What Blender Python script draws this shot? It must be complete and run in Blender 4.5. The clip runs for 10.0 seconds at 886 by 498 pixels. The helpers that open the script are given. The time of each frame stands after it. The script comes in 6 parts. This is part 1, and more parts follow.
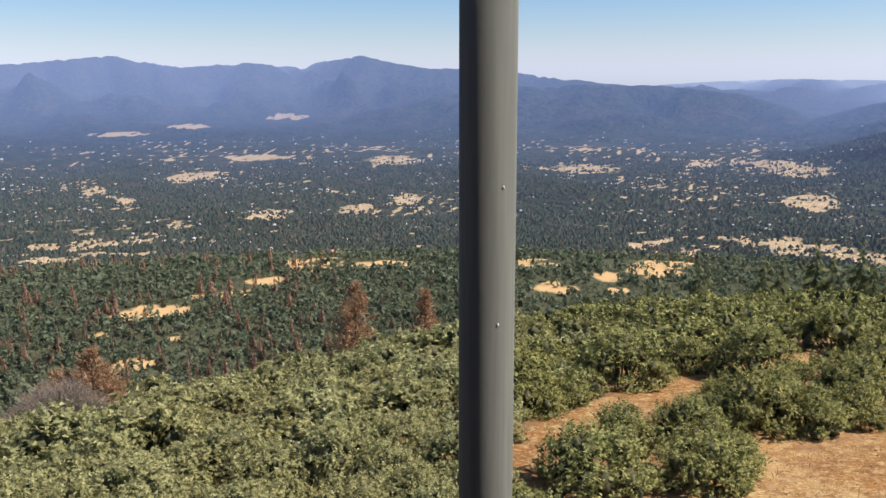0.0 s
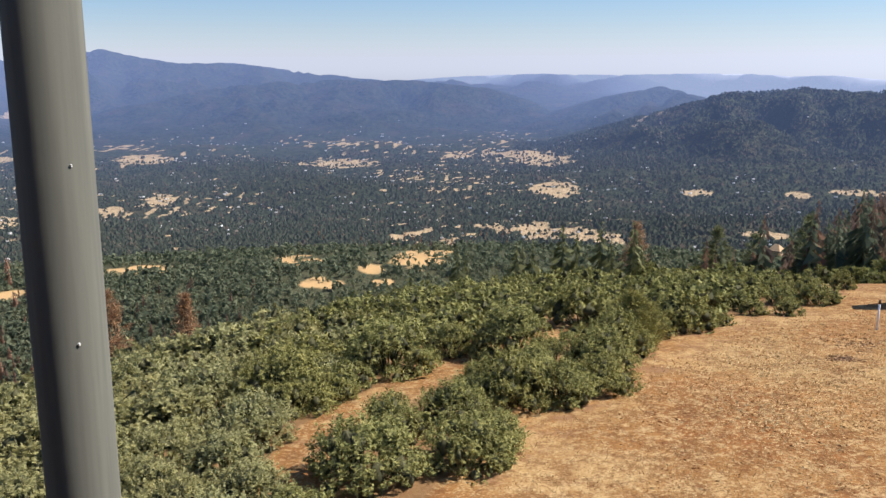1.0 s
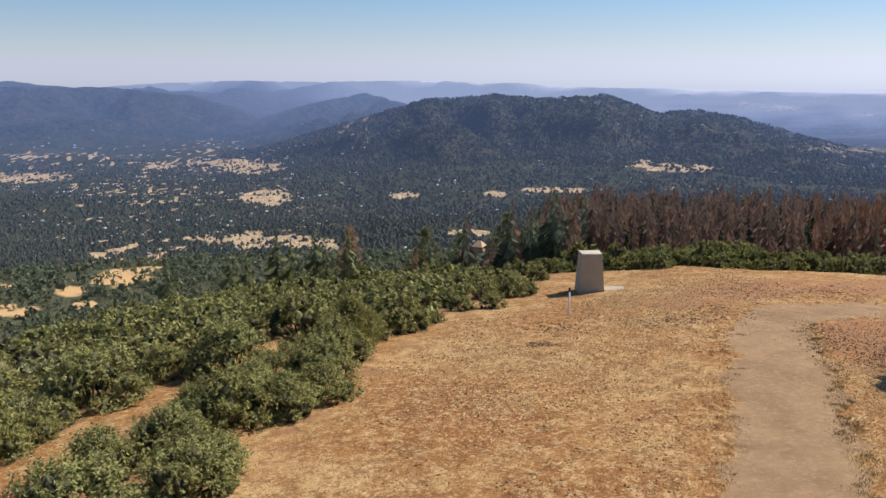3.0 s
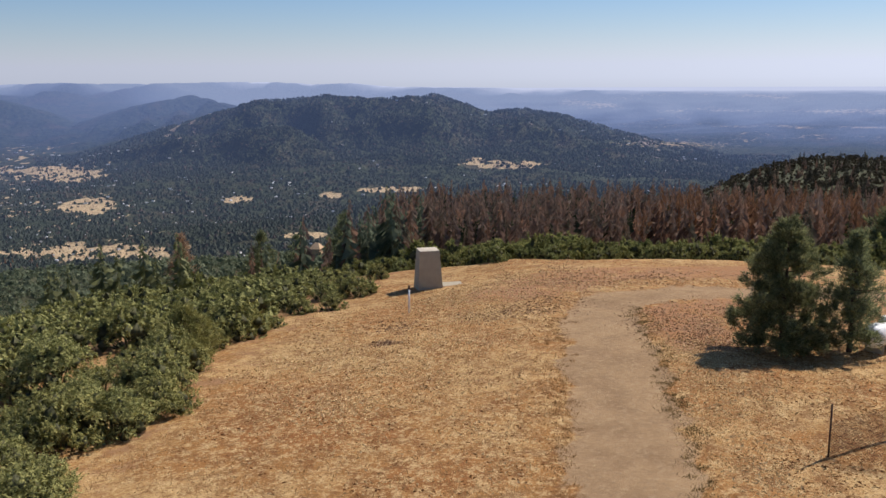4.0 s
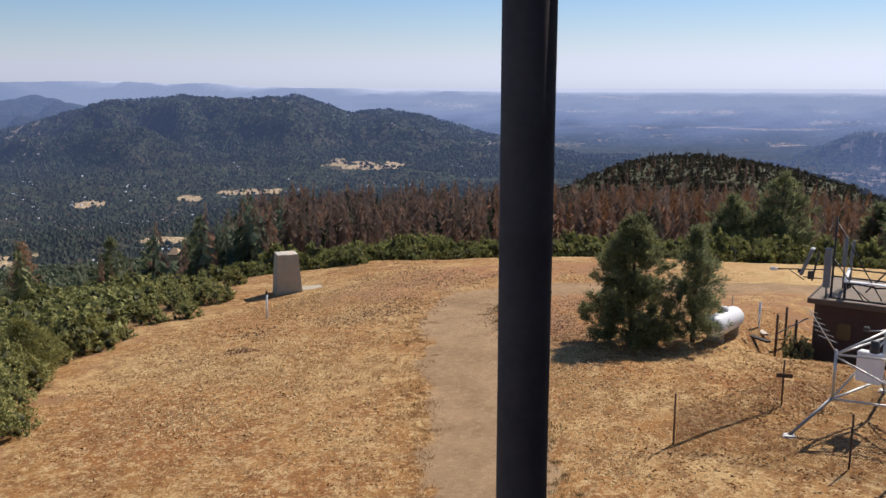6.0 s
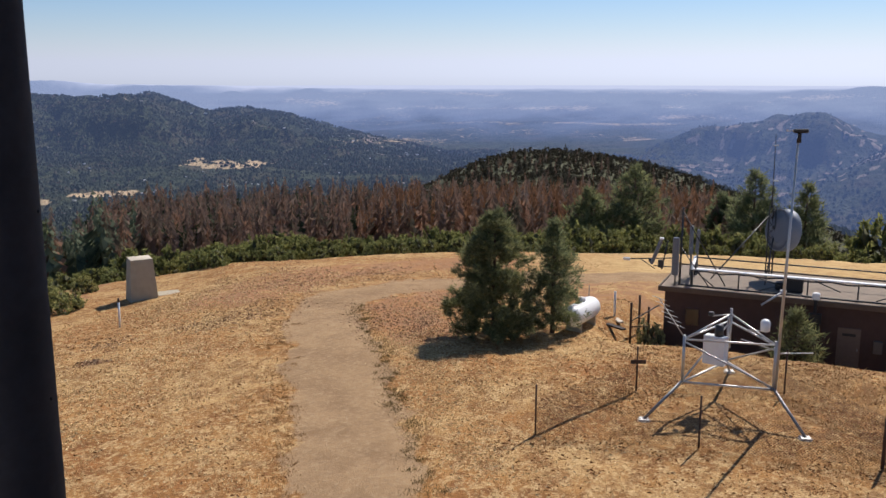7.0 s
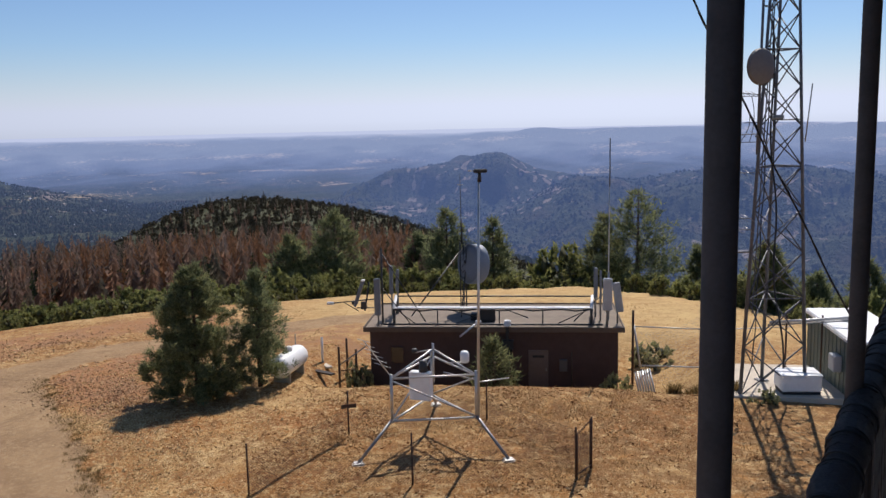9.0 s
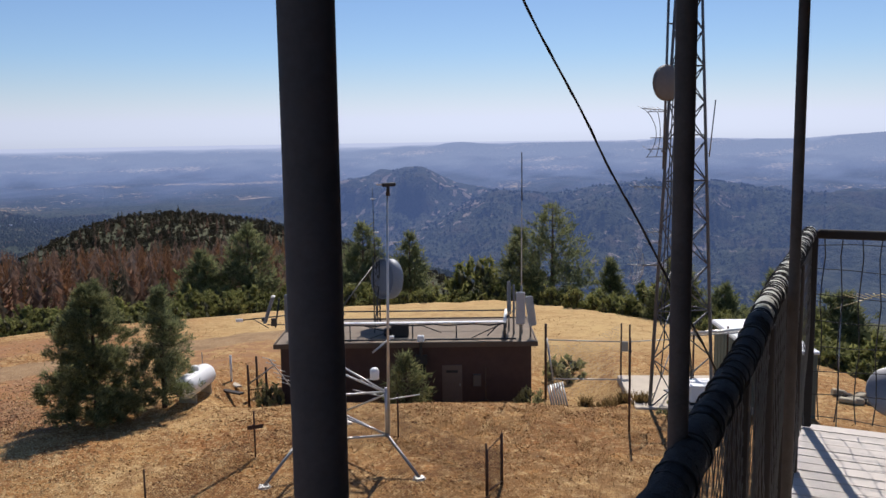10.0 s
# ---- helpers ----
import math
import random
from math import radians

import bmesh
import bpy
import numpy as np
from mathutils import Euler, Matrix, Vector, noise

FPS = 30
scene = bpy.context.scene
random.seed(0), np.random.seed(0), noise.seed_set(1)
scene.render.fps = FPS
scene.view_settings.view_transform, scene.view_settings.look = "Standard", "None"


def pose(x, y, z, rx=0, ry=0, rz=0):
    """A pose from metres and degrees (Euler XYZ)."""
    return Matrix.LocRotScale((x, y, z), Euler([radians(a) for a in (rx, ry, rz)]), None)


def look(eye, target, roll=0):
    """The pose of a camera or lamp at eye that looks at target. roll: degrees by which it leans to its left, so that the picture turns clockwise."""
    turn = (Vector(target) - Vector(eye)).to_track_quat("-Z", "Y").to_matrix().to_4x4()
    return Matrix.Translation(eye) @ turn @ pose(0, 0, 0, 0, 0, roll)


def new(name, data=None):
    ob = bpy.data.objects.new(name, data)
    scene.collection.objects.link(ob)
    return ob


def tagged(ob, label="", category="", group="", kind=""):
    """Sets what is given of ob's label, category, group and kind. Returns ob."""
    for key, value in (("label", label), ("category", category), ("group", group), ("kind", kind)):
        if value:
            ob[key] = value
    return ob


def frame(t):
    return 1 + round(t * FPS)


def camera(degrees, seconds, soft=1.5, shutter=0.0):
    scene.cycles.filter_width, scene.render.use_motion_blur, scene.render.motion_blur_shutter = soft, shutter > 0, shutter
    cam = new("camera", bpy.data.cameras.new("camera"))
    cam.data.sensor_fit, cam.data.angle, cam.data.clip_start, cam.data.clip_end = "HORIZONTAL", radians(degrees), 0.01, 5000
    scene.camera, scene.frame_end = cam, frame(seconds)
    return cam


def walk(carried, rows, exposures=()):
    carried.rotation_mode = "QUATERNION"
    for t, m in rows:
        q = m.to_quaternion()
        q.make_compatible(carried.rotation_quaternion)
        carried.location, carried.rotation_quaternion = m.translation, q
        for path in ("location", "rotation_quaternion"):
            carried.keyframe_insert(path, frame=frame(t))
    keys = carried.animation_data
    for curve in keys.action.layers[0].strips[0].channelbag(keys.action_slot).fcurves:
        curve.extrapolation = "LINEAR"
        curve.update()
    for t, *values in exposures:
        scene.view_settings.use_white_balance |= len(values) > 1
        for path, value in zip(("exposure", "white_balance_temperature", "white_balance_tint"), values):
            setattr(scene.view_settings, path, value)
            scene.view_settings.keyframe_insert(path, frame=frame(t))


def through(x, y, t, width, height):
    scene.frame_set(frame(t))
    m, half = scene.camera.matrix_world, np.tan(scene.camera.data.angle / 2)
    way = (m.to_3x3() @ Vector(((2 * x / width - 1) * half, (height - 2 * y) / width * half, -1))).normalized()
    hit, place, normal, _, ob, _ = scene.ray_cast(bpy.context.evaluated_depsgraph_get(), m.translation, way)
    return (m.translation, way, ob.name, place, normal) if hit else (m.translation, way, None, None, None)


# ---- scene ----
cam = camera(53.06, 10.0, soft=1.5)
PATH = [
    (0, look((0.000, 0.000, 12.001), (0.000, 9.819, 10.107), -0.14)),
    (0.5, look((0.062, 0.036, 12.005), (1.359, 9.757, 10.051), -0.02)),
    (1, look((0.131, 0.128, 11.969), (2.743, 9.581, 10.014), -0.15)),
    (1.5, look((0.185, 0.152, 11.985), (3.776, 9.278, 10.029), -0.31)),
    (2, look((0.207, 0.159, 12.046), (4.432, 9.005, 10.075), -0.42)),
    (3.5, look((0.364, 0.408, 11.999), (6.574, 8.023, 10.145), 0.02)),
    (4, look((0.391, 0.429, 11.965), (7.292, 7.415, 10.079), -0.36)),
    (4.5, look((0.472, 0.469, 11.957), (7.813, 6.978, 10.025), -0.80)),
    (5, look((0.6325, 0.4595, 11.994), (8.1815, 6.7275, 10.061), -1.00)),
    (5.2, look((0.685, 0.432, 12.027), (8.295, 6.625, 10.096), -1.21)),
    (6.3, look((0.964, 0.287, 11.972), (9.034, 5.878, 10.069), 0.31)),
    (6.5, look((1.042, 0.280, 11.969), (9.265, 5.630, 10.029), 0.22)),
    (6.8, look((1.097, 0.188, 11.981), (9.581, 5.105, 10.021), 0.11)),
    (7, look((1.213, 0.236, 11.992), (9.894, 4.814, 10.075), -0.02)),
    (7.5, look((1.300, 0.259, 12.007), (10.391, 4.083, 10.359), -0.29)),
    (8, look((1.385, 0.284, 12.063), (10.802, 3.353, 10.686), -0.89)),
    (8.5, look((1.519, 0.2765, 12.056), (11.200, 2.3695, 10.678), -1.17)),
    (9, look((1.675, 0.197, 11.998), (11.459, 1.681, 10.558), -1.18)),
    (9.5, look((1.961, -0.004, 12.040), (11.812, 1.042, 10.678), -0.73)),
    (10, look((2.198, -0.166, 11.951), (12.095, 0.429, 10.652), -0.80)),
]
EXPOSURE = [(0.0, 0.38, 6260, 14), (1.0, 0.36, 6280, 14), (2.0, 0.18, 6280, 15), (3.5, 0.06, 6260, 15), (4.0, -0.04, 6260, 15), (4.5, -0.02, 6250, 15), (6.5, 0.04, 6240, 15), (7.0, 0.05, 6220, 15), (7.5, -0.05, 6200, 15), (9.0, -0.10, 6160, 15), (10.0, -0.10, 6150, 15)]
walk(cam, PATH, EXPOSURE)


# ---- world, sun and exposure ----
SUN_AZ, SUN_EL = -97.0, 47.0  # azimuth counter-clockwise from +y
world = bpy.data.worlds.new("sky")
scene.world = world
world.use_nodes = True
wn, wl = world.node_tree.nodes, world.node_tree.links
sky = wn.new("ShaderNodeTexSky")
sky.sky_type, sky.sun_disc = "NISHITA", False
sky.sun_elevation, sky.sun_rotation = radians(SUN_EL), radians(-SUN_AZ)
sky.altitude, sky.air_density, sky.dust_density, sky.ozone_density = 1300, 1.0, 0.25, 5.0
wn["Background"].inputs["Strength"].default_value = 0.09
# dry summer haze: the more the sky pales to yellow low down, the more of it is taken over by pale lavender dust
part_ = wn.new("ShaderNodeSeparateColor")
wl.new(sky.outputs["Color"], part_.inputs[0])
pale = wn.new("ShaderNodeMath")
pale.operation = "DIVIDE"
wl.new(part_.outputs[0], pale.inputs[0])
wl.new(part_.outputs[2], pale.inputs[1])
haze_amount = wn.new("ShaderNodeMapRange")
haze_amount.inputs["From Min"].default_value, haze_amount.inputs["From Max"].default_value = 0.48, 1.0
wl.new(pale.outputs[0], haze_amount.inputs["Value"])
haze = wn.new("ShaderNodeVectorMath")
haze.operation = "MULTIPLY"
wl.new(part_.outputs[1], haze.inputs[0])
haze.inputs[1].default_value = (0.89, 0.96, 1.09)
air = wn.new("ShaderNodeMix")
air.data_type = "RGBA"
wl.new(haze_amount.outputs[0], air.inputs[0])
wl.new(sky.outputs["Color"], air.inputs[6])
wl.new(haze.outputs[0], air.inputs[7])
wl.new(air.outputs[2], wn["Background"].inputs["Color"])
sun = new("sun", bpy.data.lights.new("sun", "SUN"))
sun.data.energy, sun.data.angle, sun.data.color = 5.2, radians(0.53), (1.0, 0.93, 0.82)
sun_from = Vector((-math.sin(radians(SUN_AZ)) * math.cos(radians(SUN_EL)), math.cos(radians(SUN_AZ)) * math.cos(radians(SUN_EL)), math.sin(radians(SUN_EL))))
sun.matrix_world = look(sun_from * 50, (0, 0, 0))


# ---- materials ----
class Nodes:
    """A short hand for one node material."""

    def __init__(self, name, rough=0.8, metal=0.0, spec=0.3):
        self.mat = bpy.data.materials.new(name)
        self.mat.use_nodes = True
        self.n, self.l = self.mat.node_tree.nodes, self.mat.node_tree.links
        self.bsdf = self.n["Principled BSDF"]
        self.bsdf.inputs["Roughness"].default_value = rough
        self.bsdf.inputs["Metallic"].default_value = metal
        self.bsdf.inputs["Specular IOR Level"].default_value = spec
        self.pos = self.n.new("ShaderNodeNewGeometry").outputs["Position"]

    def put(self, node, key, value):
        if isinstance(value, bpy.types.NodeSocket):
            self.l.new(value, node.inputs[key])
        else:
            if isinstance(value, tuple) and len(value) == 3:
                value = (*value, 1) if node.inputs[key].type == "RGBA" else value
            node.inputs[key].default_value = value

    def noise(self, scale, detail=4.0, rough=0.6, vec=None, stretch=None):
        node = self.n.new("ShaderNodeTexNoise")
        node.inputs["Scale"].default_value, node.inputs["Detail"].default_value, node.inputs["Roughness"].default_value = scale, detail, rough
        vec = vec or self.pos
        if stretch:
            m = self.n.new("ShaderNodeVectorMath")
            m.operation = "MULTIPLY"
            self.l.new(vec, m.inputs[0])
            m.inputs[1].default_value = stretch
            vec = m.outputs[0]
        self.l.new(vec, node.inputs["Vector"])
        return node.outputs["Fac"]

    def cells(self, scale, out="Distance"):
        node = self.n.new("ShaderNodeTexVoronoi")
        node.inputs["Scale"].default_value = scale
        self.l.new(self.pos, node.inputs["Vector"])
        return node.outputs[out]

    def ramp(self, fac, *stops):
        node = self.n.new("ShaderNodeValToRGB")
        el = node.color_ramp.elements
        while len(el) < len(stops):
            el.new(0.5)
        for e, (p, c) in zip(el, stops):
            e.position, e.color = p, (*c, 1) if isinstance(c, tuple) else (c, c, c, 1)
        self.l.new(fac, node.inputs["Fac"])
        return node.outputs["Color"]

    def mix(self, fac, a, b, mode="MIX"):
        node = self.n.new("ShaderNodeMix")
        node.data_type, node.blend_type = "RGBA", mode
        self.put(node, 0, fac)
        self.put(node, 6, a)
        self.put(node, 7, b)
        return node.outputs[2]

    def math(self, op, a, b=0.0, c=0.0):
        node = self.n.new("ShaderNodeMath")
        node.operation = op
        for k, v in enumerate((a, b, c)):
            self.put(node, k, v)
        return node.outputs[0]

    def attr(self, name):
        node = self.n.new("ShaderNodeAttribute")
        node.attribute_name = name
        return node.outputs["Fac"]

    def each(self):
        return self.n.new("ShaderNodeObjectInfo").outputs["Random"]

    def island(self):
        return self.n.new("ShaderNodeNewGeometry").outputs["Random Per Island"]

    def color(self, c):
        self.put(self.bsdf, "Base Color", c)
        return self

    def bump(self, height, strength=0.4, distance=0.02):
        node = self.n.new("ShaderNodeBump")
        node.inputs["Strength"].default_value, node.inputs["Distance"].default_value = strength, distance
        self.l.new(height, node.inputs["Height"])
        self.l.new(node.outputs["Normal"], self.bsdf.inputs["Normal"])
        return self

    def done(self):
        return self.mat


def plain(name, c, rough=0.6, metal=0.0, vary=0.25, scale=6.0, bump=0.0, spec=0.3):
    """A surface of one colour with stains at two scales."""
    k = Nodes(name, rough, metal, spec)
    big, fine = k.noise(scale, 3), k.noise(scale * 9, 4)
    tone = k.math("MULTIPLY_ADD", big, vary * 1.4, 1 - vary * 0.7)
    tone = k.math("MULTIPLY", tone, k.math("MULTIPLY_ADD", fine, vary * 0.8, 1 - vary * 0.4))
    k.color(k.mix(1.0, c, tone, "MULTIPLY"))
    if bump:
        k.bump(fine, bump, 0.01)
    return k.done()


def leaf_mat(name, dark, light, through=0.25, rough=0.5):
    k = Nodes(name, rough, 0, 0.15)
    c = k.mix(k.island(), dark, light)
    c = k.mix(k.math("MULTIPLY", k.each(), 0.35), c, k.mix(1.0, c, (0.9, 0.75, 0.55), "MULTIPLY"))
    k.color(c)
    t = k.n.new("ShaderNodeBsdfTranslucent")
    k.l.new(c, t.inputs["Color"])
    m = k.n.new("ShaderNodeMixShader")
    m.inputs[0].default_value = through
    k.l.new(k.bsdf.outputs[0], m.inputs[1])
    k.l.new(t.outputs[0], m.inputs[2])
    k.l.new(m.outputs[0], k.n["Material Output"].inputs["Surface"])
    return k.done()


HAZE_GLOW = (0.135, 0.210, 0.440)  # haze painted as a glow over the valley
HAZE_GLOW_FAR = (0.335, 0.420, 0.640)  # and the paler haze glow over the plain beyond

HAZE_GLOW_NEAR = (0.150, 0.190, 0.270)  # thin grey-green haze glow painted over the near slopes
HAZE_GLOW_EDGE = (0.60, 0.66, 0.83)  # the horizon itself, drowned in painted haze glow


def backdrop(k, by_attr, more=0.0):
    """The far country as a backdrop with haze painted over it as a glow. The model of it is drawn closer than the
    country lies, so the attribute 'reach' holds a distance for each stretch in units of ten kilometres, changed where
    the haze is tuned."""
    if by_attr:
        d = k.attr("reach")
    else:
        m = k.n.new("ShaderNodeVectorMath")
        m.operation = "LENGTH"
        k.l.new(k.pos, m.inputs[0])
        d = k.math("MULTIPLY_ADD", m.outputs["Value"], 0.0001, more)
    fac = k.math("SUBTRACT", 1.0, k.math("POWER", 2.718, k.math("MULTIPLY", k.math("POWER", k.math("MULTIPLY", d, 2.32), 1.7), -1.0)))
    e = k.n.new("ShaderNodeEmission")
    haze_glow = k.mix(k.ramp(d, (0.08, 0.0), (0.30, 1.0)), HAZE_GLOW_NEAR, HAZE_GLOW)
    haze_glow = k.mix(k.ramp(d, (0.30, 0.0), (0.72, 1.0)), haze_glow, HAZE_GLOW_FAR)
    k.put(e, "Color", k.mix(k.ramp(k.math("MULTIPLY", d, 0.5), (0.55, 0.0), (0.8, 1.0)), haze_glow, HAZE_GLOW_EDGE))
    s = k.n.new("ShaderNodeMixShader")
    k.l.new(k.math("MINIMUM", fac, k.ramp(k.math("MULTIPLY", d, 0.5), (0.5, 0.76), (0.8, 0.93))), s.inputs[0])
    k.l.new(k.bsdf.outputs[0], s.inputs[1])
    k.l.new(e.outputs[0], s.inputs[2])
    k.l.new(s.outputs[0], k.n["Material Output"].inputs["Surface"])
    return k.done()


# dry grass, gravel drive and bare earth of the hilltop
k = Nodes("dry_grass_ground", 0.95, 0, 0.1)
n1, n2, n3, n4 = k.noise(0.13, 4), k.noise(0.7, 5, 0.65), k.noise(6, 5, 0.7), k.noise(26, 4, 0.75)
grass = k.ramp(n1, (0.36, (0.300, 0.125, 0.038)), (0.5, (0.375, 0.195, 0.066)), (0.60, (0.500, 0.320, 0.135)))
grass = k.mix(k.ramp(n2, (0.46, 0.0), (0.62, 0.75)), grass, (0.220, 0.098, 0.032))
grass = k.mix(k.ramp(k.noise(2.0, 5, 0.7), (0.51, 0.0), (0.61, 0.8)), grass, (0.575, 0.400, 0.190))
grass = k.mix(k.ramp(k.noise(1.25, 6, 0.75), (0.50, 0.0), (0.59, 0.72)), grass, (0.185, 0.085, 0.031))
grass = k.mix(k.ramp(n3, (0.52, 0.0), (0.61, 0.75)), grass, (0.60, 0.425, 0.205))
grass = k.mix(k.ramp(k.noise(11, 4, 0.75), (0.51, 0.0), (0.61, 0.7)), grass, (0.165, 0.078, 0.030))
grass = k.mix(k.ramp(n4, (0.57, 0.0), (0.72, 0.3)), grass, (0.15, 0.080, 0.034))
grass = k.mix(k.math("MULTIPLY", k.attr("pale"), k.ramp(k.noise(0.9, 4), (0.3, 0.35), (0.65, 0.9))), grass, (0.56, 0.39, 0.175))
grass = k.mix(k.math("MULTIPLY", k.attr("tussock"), k.ramp(k.noise(1.7, 5, 0.7), (0.42, 0.0), (0.56, 0.7))), grass, (0.185, 0.098, 0.040))
earth = k.mix(n3, (0.300, 0.128, 0.052), (0.420, 0.230, 0.112))
earth = k.mix(k.ramp(n2, (0.45, 0.0), (0.6, 0.6)), earth, (0.30, 0.185, 0.10))
earth = k.mix(k.ramp(n4, (0.5, 0.0), (0.66, 0.5)), earth, (0.19, 0.092, 0.042))
grav = k.mix(k.ramp(k.noise(0.5, 4), (0.35, 0.0), (0.65, 1.0)), (0.250, 0.154, 0.078), (0.370, 0.240, 0.124))
grav = k.mix(k.ramp(n3, (0.5, 0.0), (0.68, 0.5)), grav, (0.210, 0.145, 0.088))
grav = k.mix(k.ramp(k.noise(3.5, 5, 0.75), (0.5, 0.0), (0.66, 0.6)), grav, (0.44, 0.310, 0.178))
grav = k.mix(k.ramp(k.noise(22, 4, 0.75), (0.55, 0.0), (0.70, 0.5)), grav, (0.19, 0.125, 0.070))
grav = k.mix(k.ramp(k.noise(45, 3, 0.7), (0.56, 0.0), (0.7, 0.7)), grav, (0.50, 0.38, 0.245))
wob = k.math("MULTIPLY_ADD", n3, 0.9, -0.45)
ragged = k.math("ADD", wob, k.math("MULTIPLY_ADD", n2, 2.0, -1.0))
pathf = k.ramp(k.math("ADD", k.attr("path"), k.math("MULTIPLY", ragged, 0.8)), (0.36, 0.0), (0.66, 1.0))
dirtf = k.ramp(k.math("ADD", k.attr("dirt"), ragged), (0.35, 0.0), (0.75, 1.0))
c = k.mix(dirtf, grass, earth)
c = k.mix(pathf, c, grav)
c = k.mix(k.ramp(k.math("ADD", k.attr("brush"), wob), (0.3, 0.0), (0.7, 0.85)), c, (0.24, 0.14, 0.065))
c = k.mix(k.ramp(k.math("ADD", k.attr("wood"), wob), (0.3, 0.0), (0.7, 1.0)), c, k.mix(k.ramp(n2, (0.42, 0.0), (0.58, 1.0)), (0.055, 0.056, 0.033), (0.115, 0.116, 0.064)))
c = k.mix(k.ramp(k.math("ADD", k.attr("clear"), k.math("MULTIPLY", k.math("SUBTRACT", k.noise(0.06, 5, 0.7), 0.5), 0.9)), (0.38, 0.0), (0.55, 1.0)), c, k.mix(n2, (0.50, 0.30, 0.12), (0.66, 0.46, 0.23)))
k.color(c).bump(k.math("ADD", k.math("MULTIPLY", n3, 1.0), n4), 0.45, 0.05)
M_GROUND = k.done()

# wooded far country: dark canopy floor, straw clearings, pale rock
k = Nodes("far_country", 0.95, 0, 0.1)
n1, n2, n3 = k.noise(0.012, 4), k.noise(0.06, 5, 0.7), k.noise(0.3, 3)
wood = k.mix(k.ramp(n2, (0.42, 0.0), (0.6, 1.0)), (0.036, 0.048, 0.025), (0.075, 0.085, 0.045))
wood = k.mix(k.ramp(n1, (0.5, 0.0), (0.72, 0.7)), wood, (0.125, 0.092, 0.055))
straw = k.mix(n2, (0.58, 0.40, 0.20), (0.72, 0.55, 0.33))
rock = k.mix(n3, (0.25, 0.19, 0.14), (0.43, 0.345, 0.265))
bit = k.math("MULTIPLY_ADD", n2, 1.2, -0.6)
c = k.mix(k.ramp(k.math("ADD", k.attr("clear"), k.math("MULTIPLY", bit, 0.9)), (0.4, 0.0), (0.55, 1.0)), wood, straw)
c = k.mix(k.ramp(k.math("ADD", k.attr("rock"), bit), (0.42, 0.0), (0.56, 0.95)), c, rock)
k.color(c).bump(n2, 1.0, 16.0)
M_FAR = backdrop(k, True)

k = Nodes("far_canopy", 0.9, 0, 0.1)
k.color(k.ramp(k.island(), (0.0, (0.044, 0.052, 0.033)), (0.6, (0.058, 0.068, 0.043)), (0.9, (0.074, 0.082, 0.052)), (0.97, (0.12, 0.088, 0.060)), (1.0, (0.11, 0.09, 0.065))))
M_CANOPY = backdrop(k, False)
# the same canopy with more haze glow painted in
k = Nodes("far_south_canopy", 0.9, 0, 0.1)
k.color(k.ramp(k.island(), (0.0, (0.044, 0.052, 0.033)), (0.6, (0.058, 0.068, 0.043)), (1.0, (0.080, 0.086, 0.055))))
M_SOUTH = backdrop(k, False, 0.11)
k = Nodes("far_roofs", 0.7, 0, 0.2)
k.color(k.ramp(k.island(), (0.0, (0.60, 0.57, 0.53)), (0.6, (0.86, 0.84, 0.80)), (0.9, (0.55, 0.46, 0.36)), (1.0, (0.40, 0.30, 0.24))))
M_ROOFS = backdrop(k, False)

k = Nodes("dead_needles", 0.95, 0, 0.1)
tree = k.noise(0.22, 1)
tone = k.math("MULTIPLY_ADD", k.island(), 0.55, 0.6)
dead = k.ramp(tree, (0.30, (0.170, 0.150, 0.105)), (0.42, (0.300, 0.190, 0.135)), (0.52, (0.235, 0.175, 0.135)), (0.60, (0.390, 0.220, 0.135)), (0.72, (0.320, 0.245, 0.195)))
dead = k.mix(1.0, dead, tone, "MULTIPLY")
k.color(dead)
t_ = k.n.new("ShaderNodeBsdfTranslucent")
k.l.new(dead, t_.inputs["Color"])
m_ = k.n.new("ShaderNodeMixShader")
m_.inputs[0].default_value = 0.4
k.l.new(k.bsdf.outputs[0], m_.inputs[1])
k.l.new(t_.outputs[0], m_.inputs[2])
k.l.new(m_.outputs[0], k.n["Material Output"].inputs["Surface"])
M_DEAD = k.done()
M_DEADNEEDLE = leaf_mat("rust_needle", (0.28, 0.165, 0.090), (0.58, 0.385, 0.225), 0.35, 0.9)
M_BRUSH = leaf_mat("manzanita_leaf", (0.235, 0.243, 0.104), (0.550, 0.525, 0.255), 0.36, 0.8)
M_GREENBRUSH = leaf_mat("green_brush_leaf", (0.150, 0.161, 0.053), (0.445, 0.428, 0.156), 0.24, 0.8)
M_OAK = leaf_mat("oak_leaf", (0.120, 0.142, 0.048), (0.350, 0.355, 0.130), 0.5, 0.8)
M_PINE = leaf_mat("pine_needle", (0.100, 0.120, 0.060), (0.325, 0.340, 0.160), 0.48, 0.7)
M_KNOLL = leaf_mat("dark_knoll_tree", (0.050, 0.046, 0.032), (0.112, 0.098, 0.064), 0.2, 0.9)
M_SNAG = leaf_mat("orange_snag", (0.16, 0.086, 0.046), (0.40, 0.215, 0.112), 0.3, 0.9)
# pine green with the slope's shade put into the colour
M_SHADEPINE = leaf_mat("shaded_conifer", (0.032, 0.044, 0.022), (0.085, 0.098, 0.046), 0.2, 0.9)
M_SLOPEWOOD = leaf_mat("slope_wood_leaf", (0.092, 0.122, 0.080), (0.235, 0.265, 0.165), 0.4, 0.9)
M_RUSTTREE = leaf_mat("rust_red_tree", (0.25, 0.145, 0.095), (0.50, 0.315, 0.215), 0.3, 0.9)
M_BRIGHT = leaf_mat("bright_leaf", (0.075, 0.125, 0.025), (0.21, 0.30, 0.070))
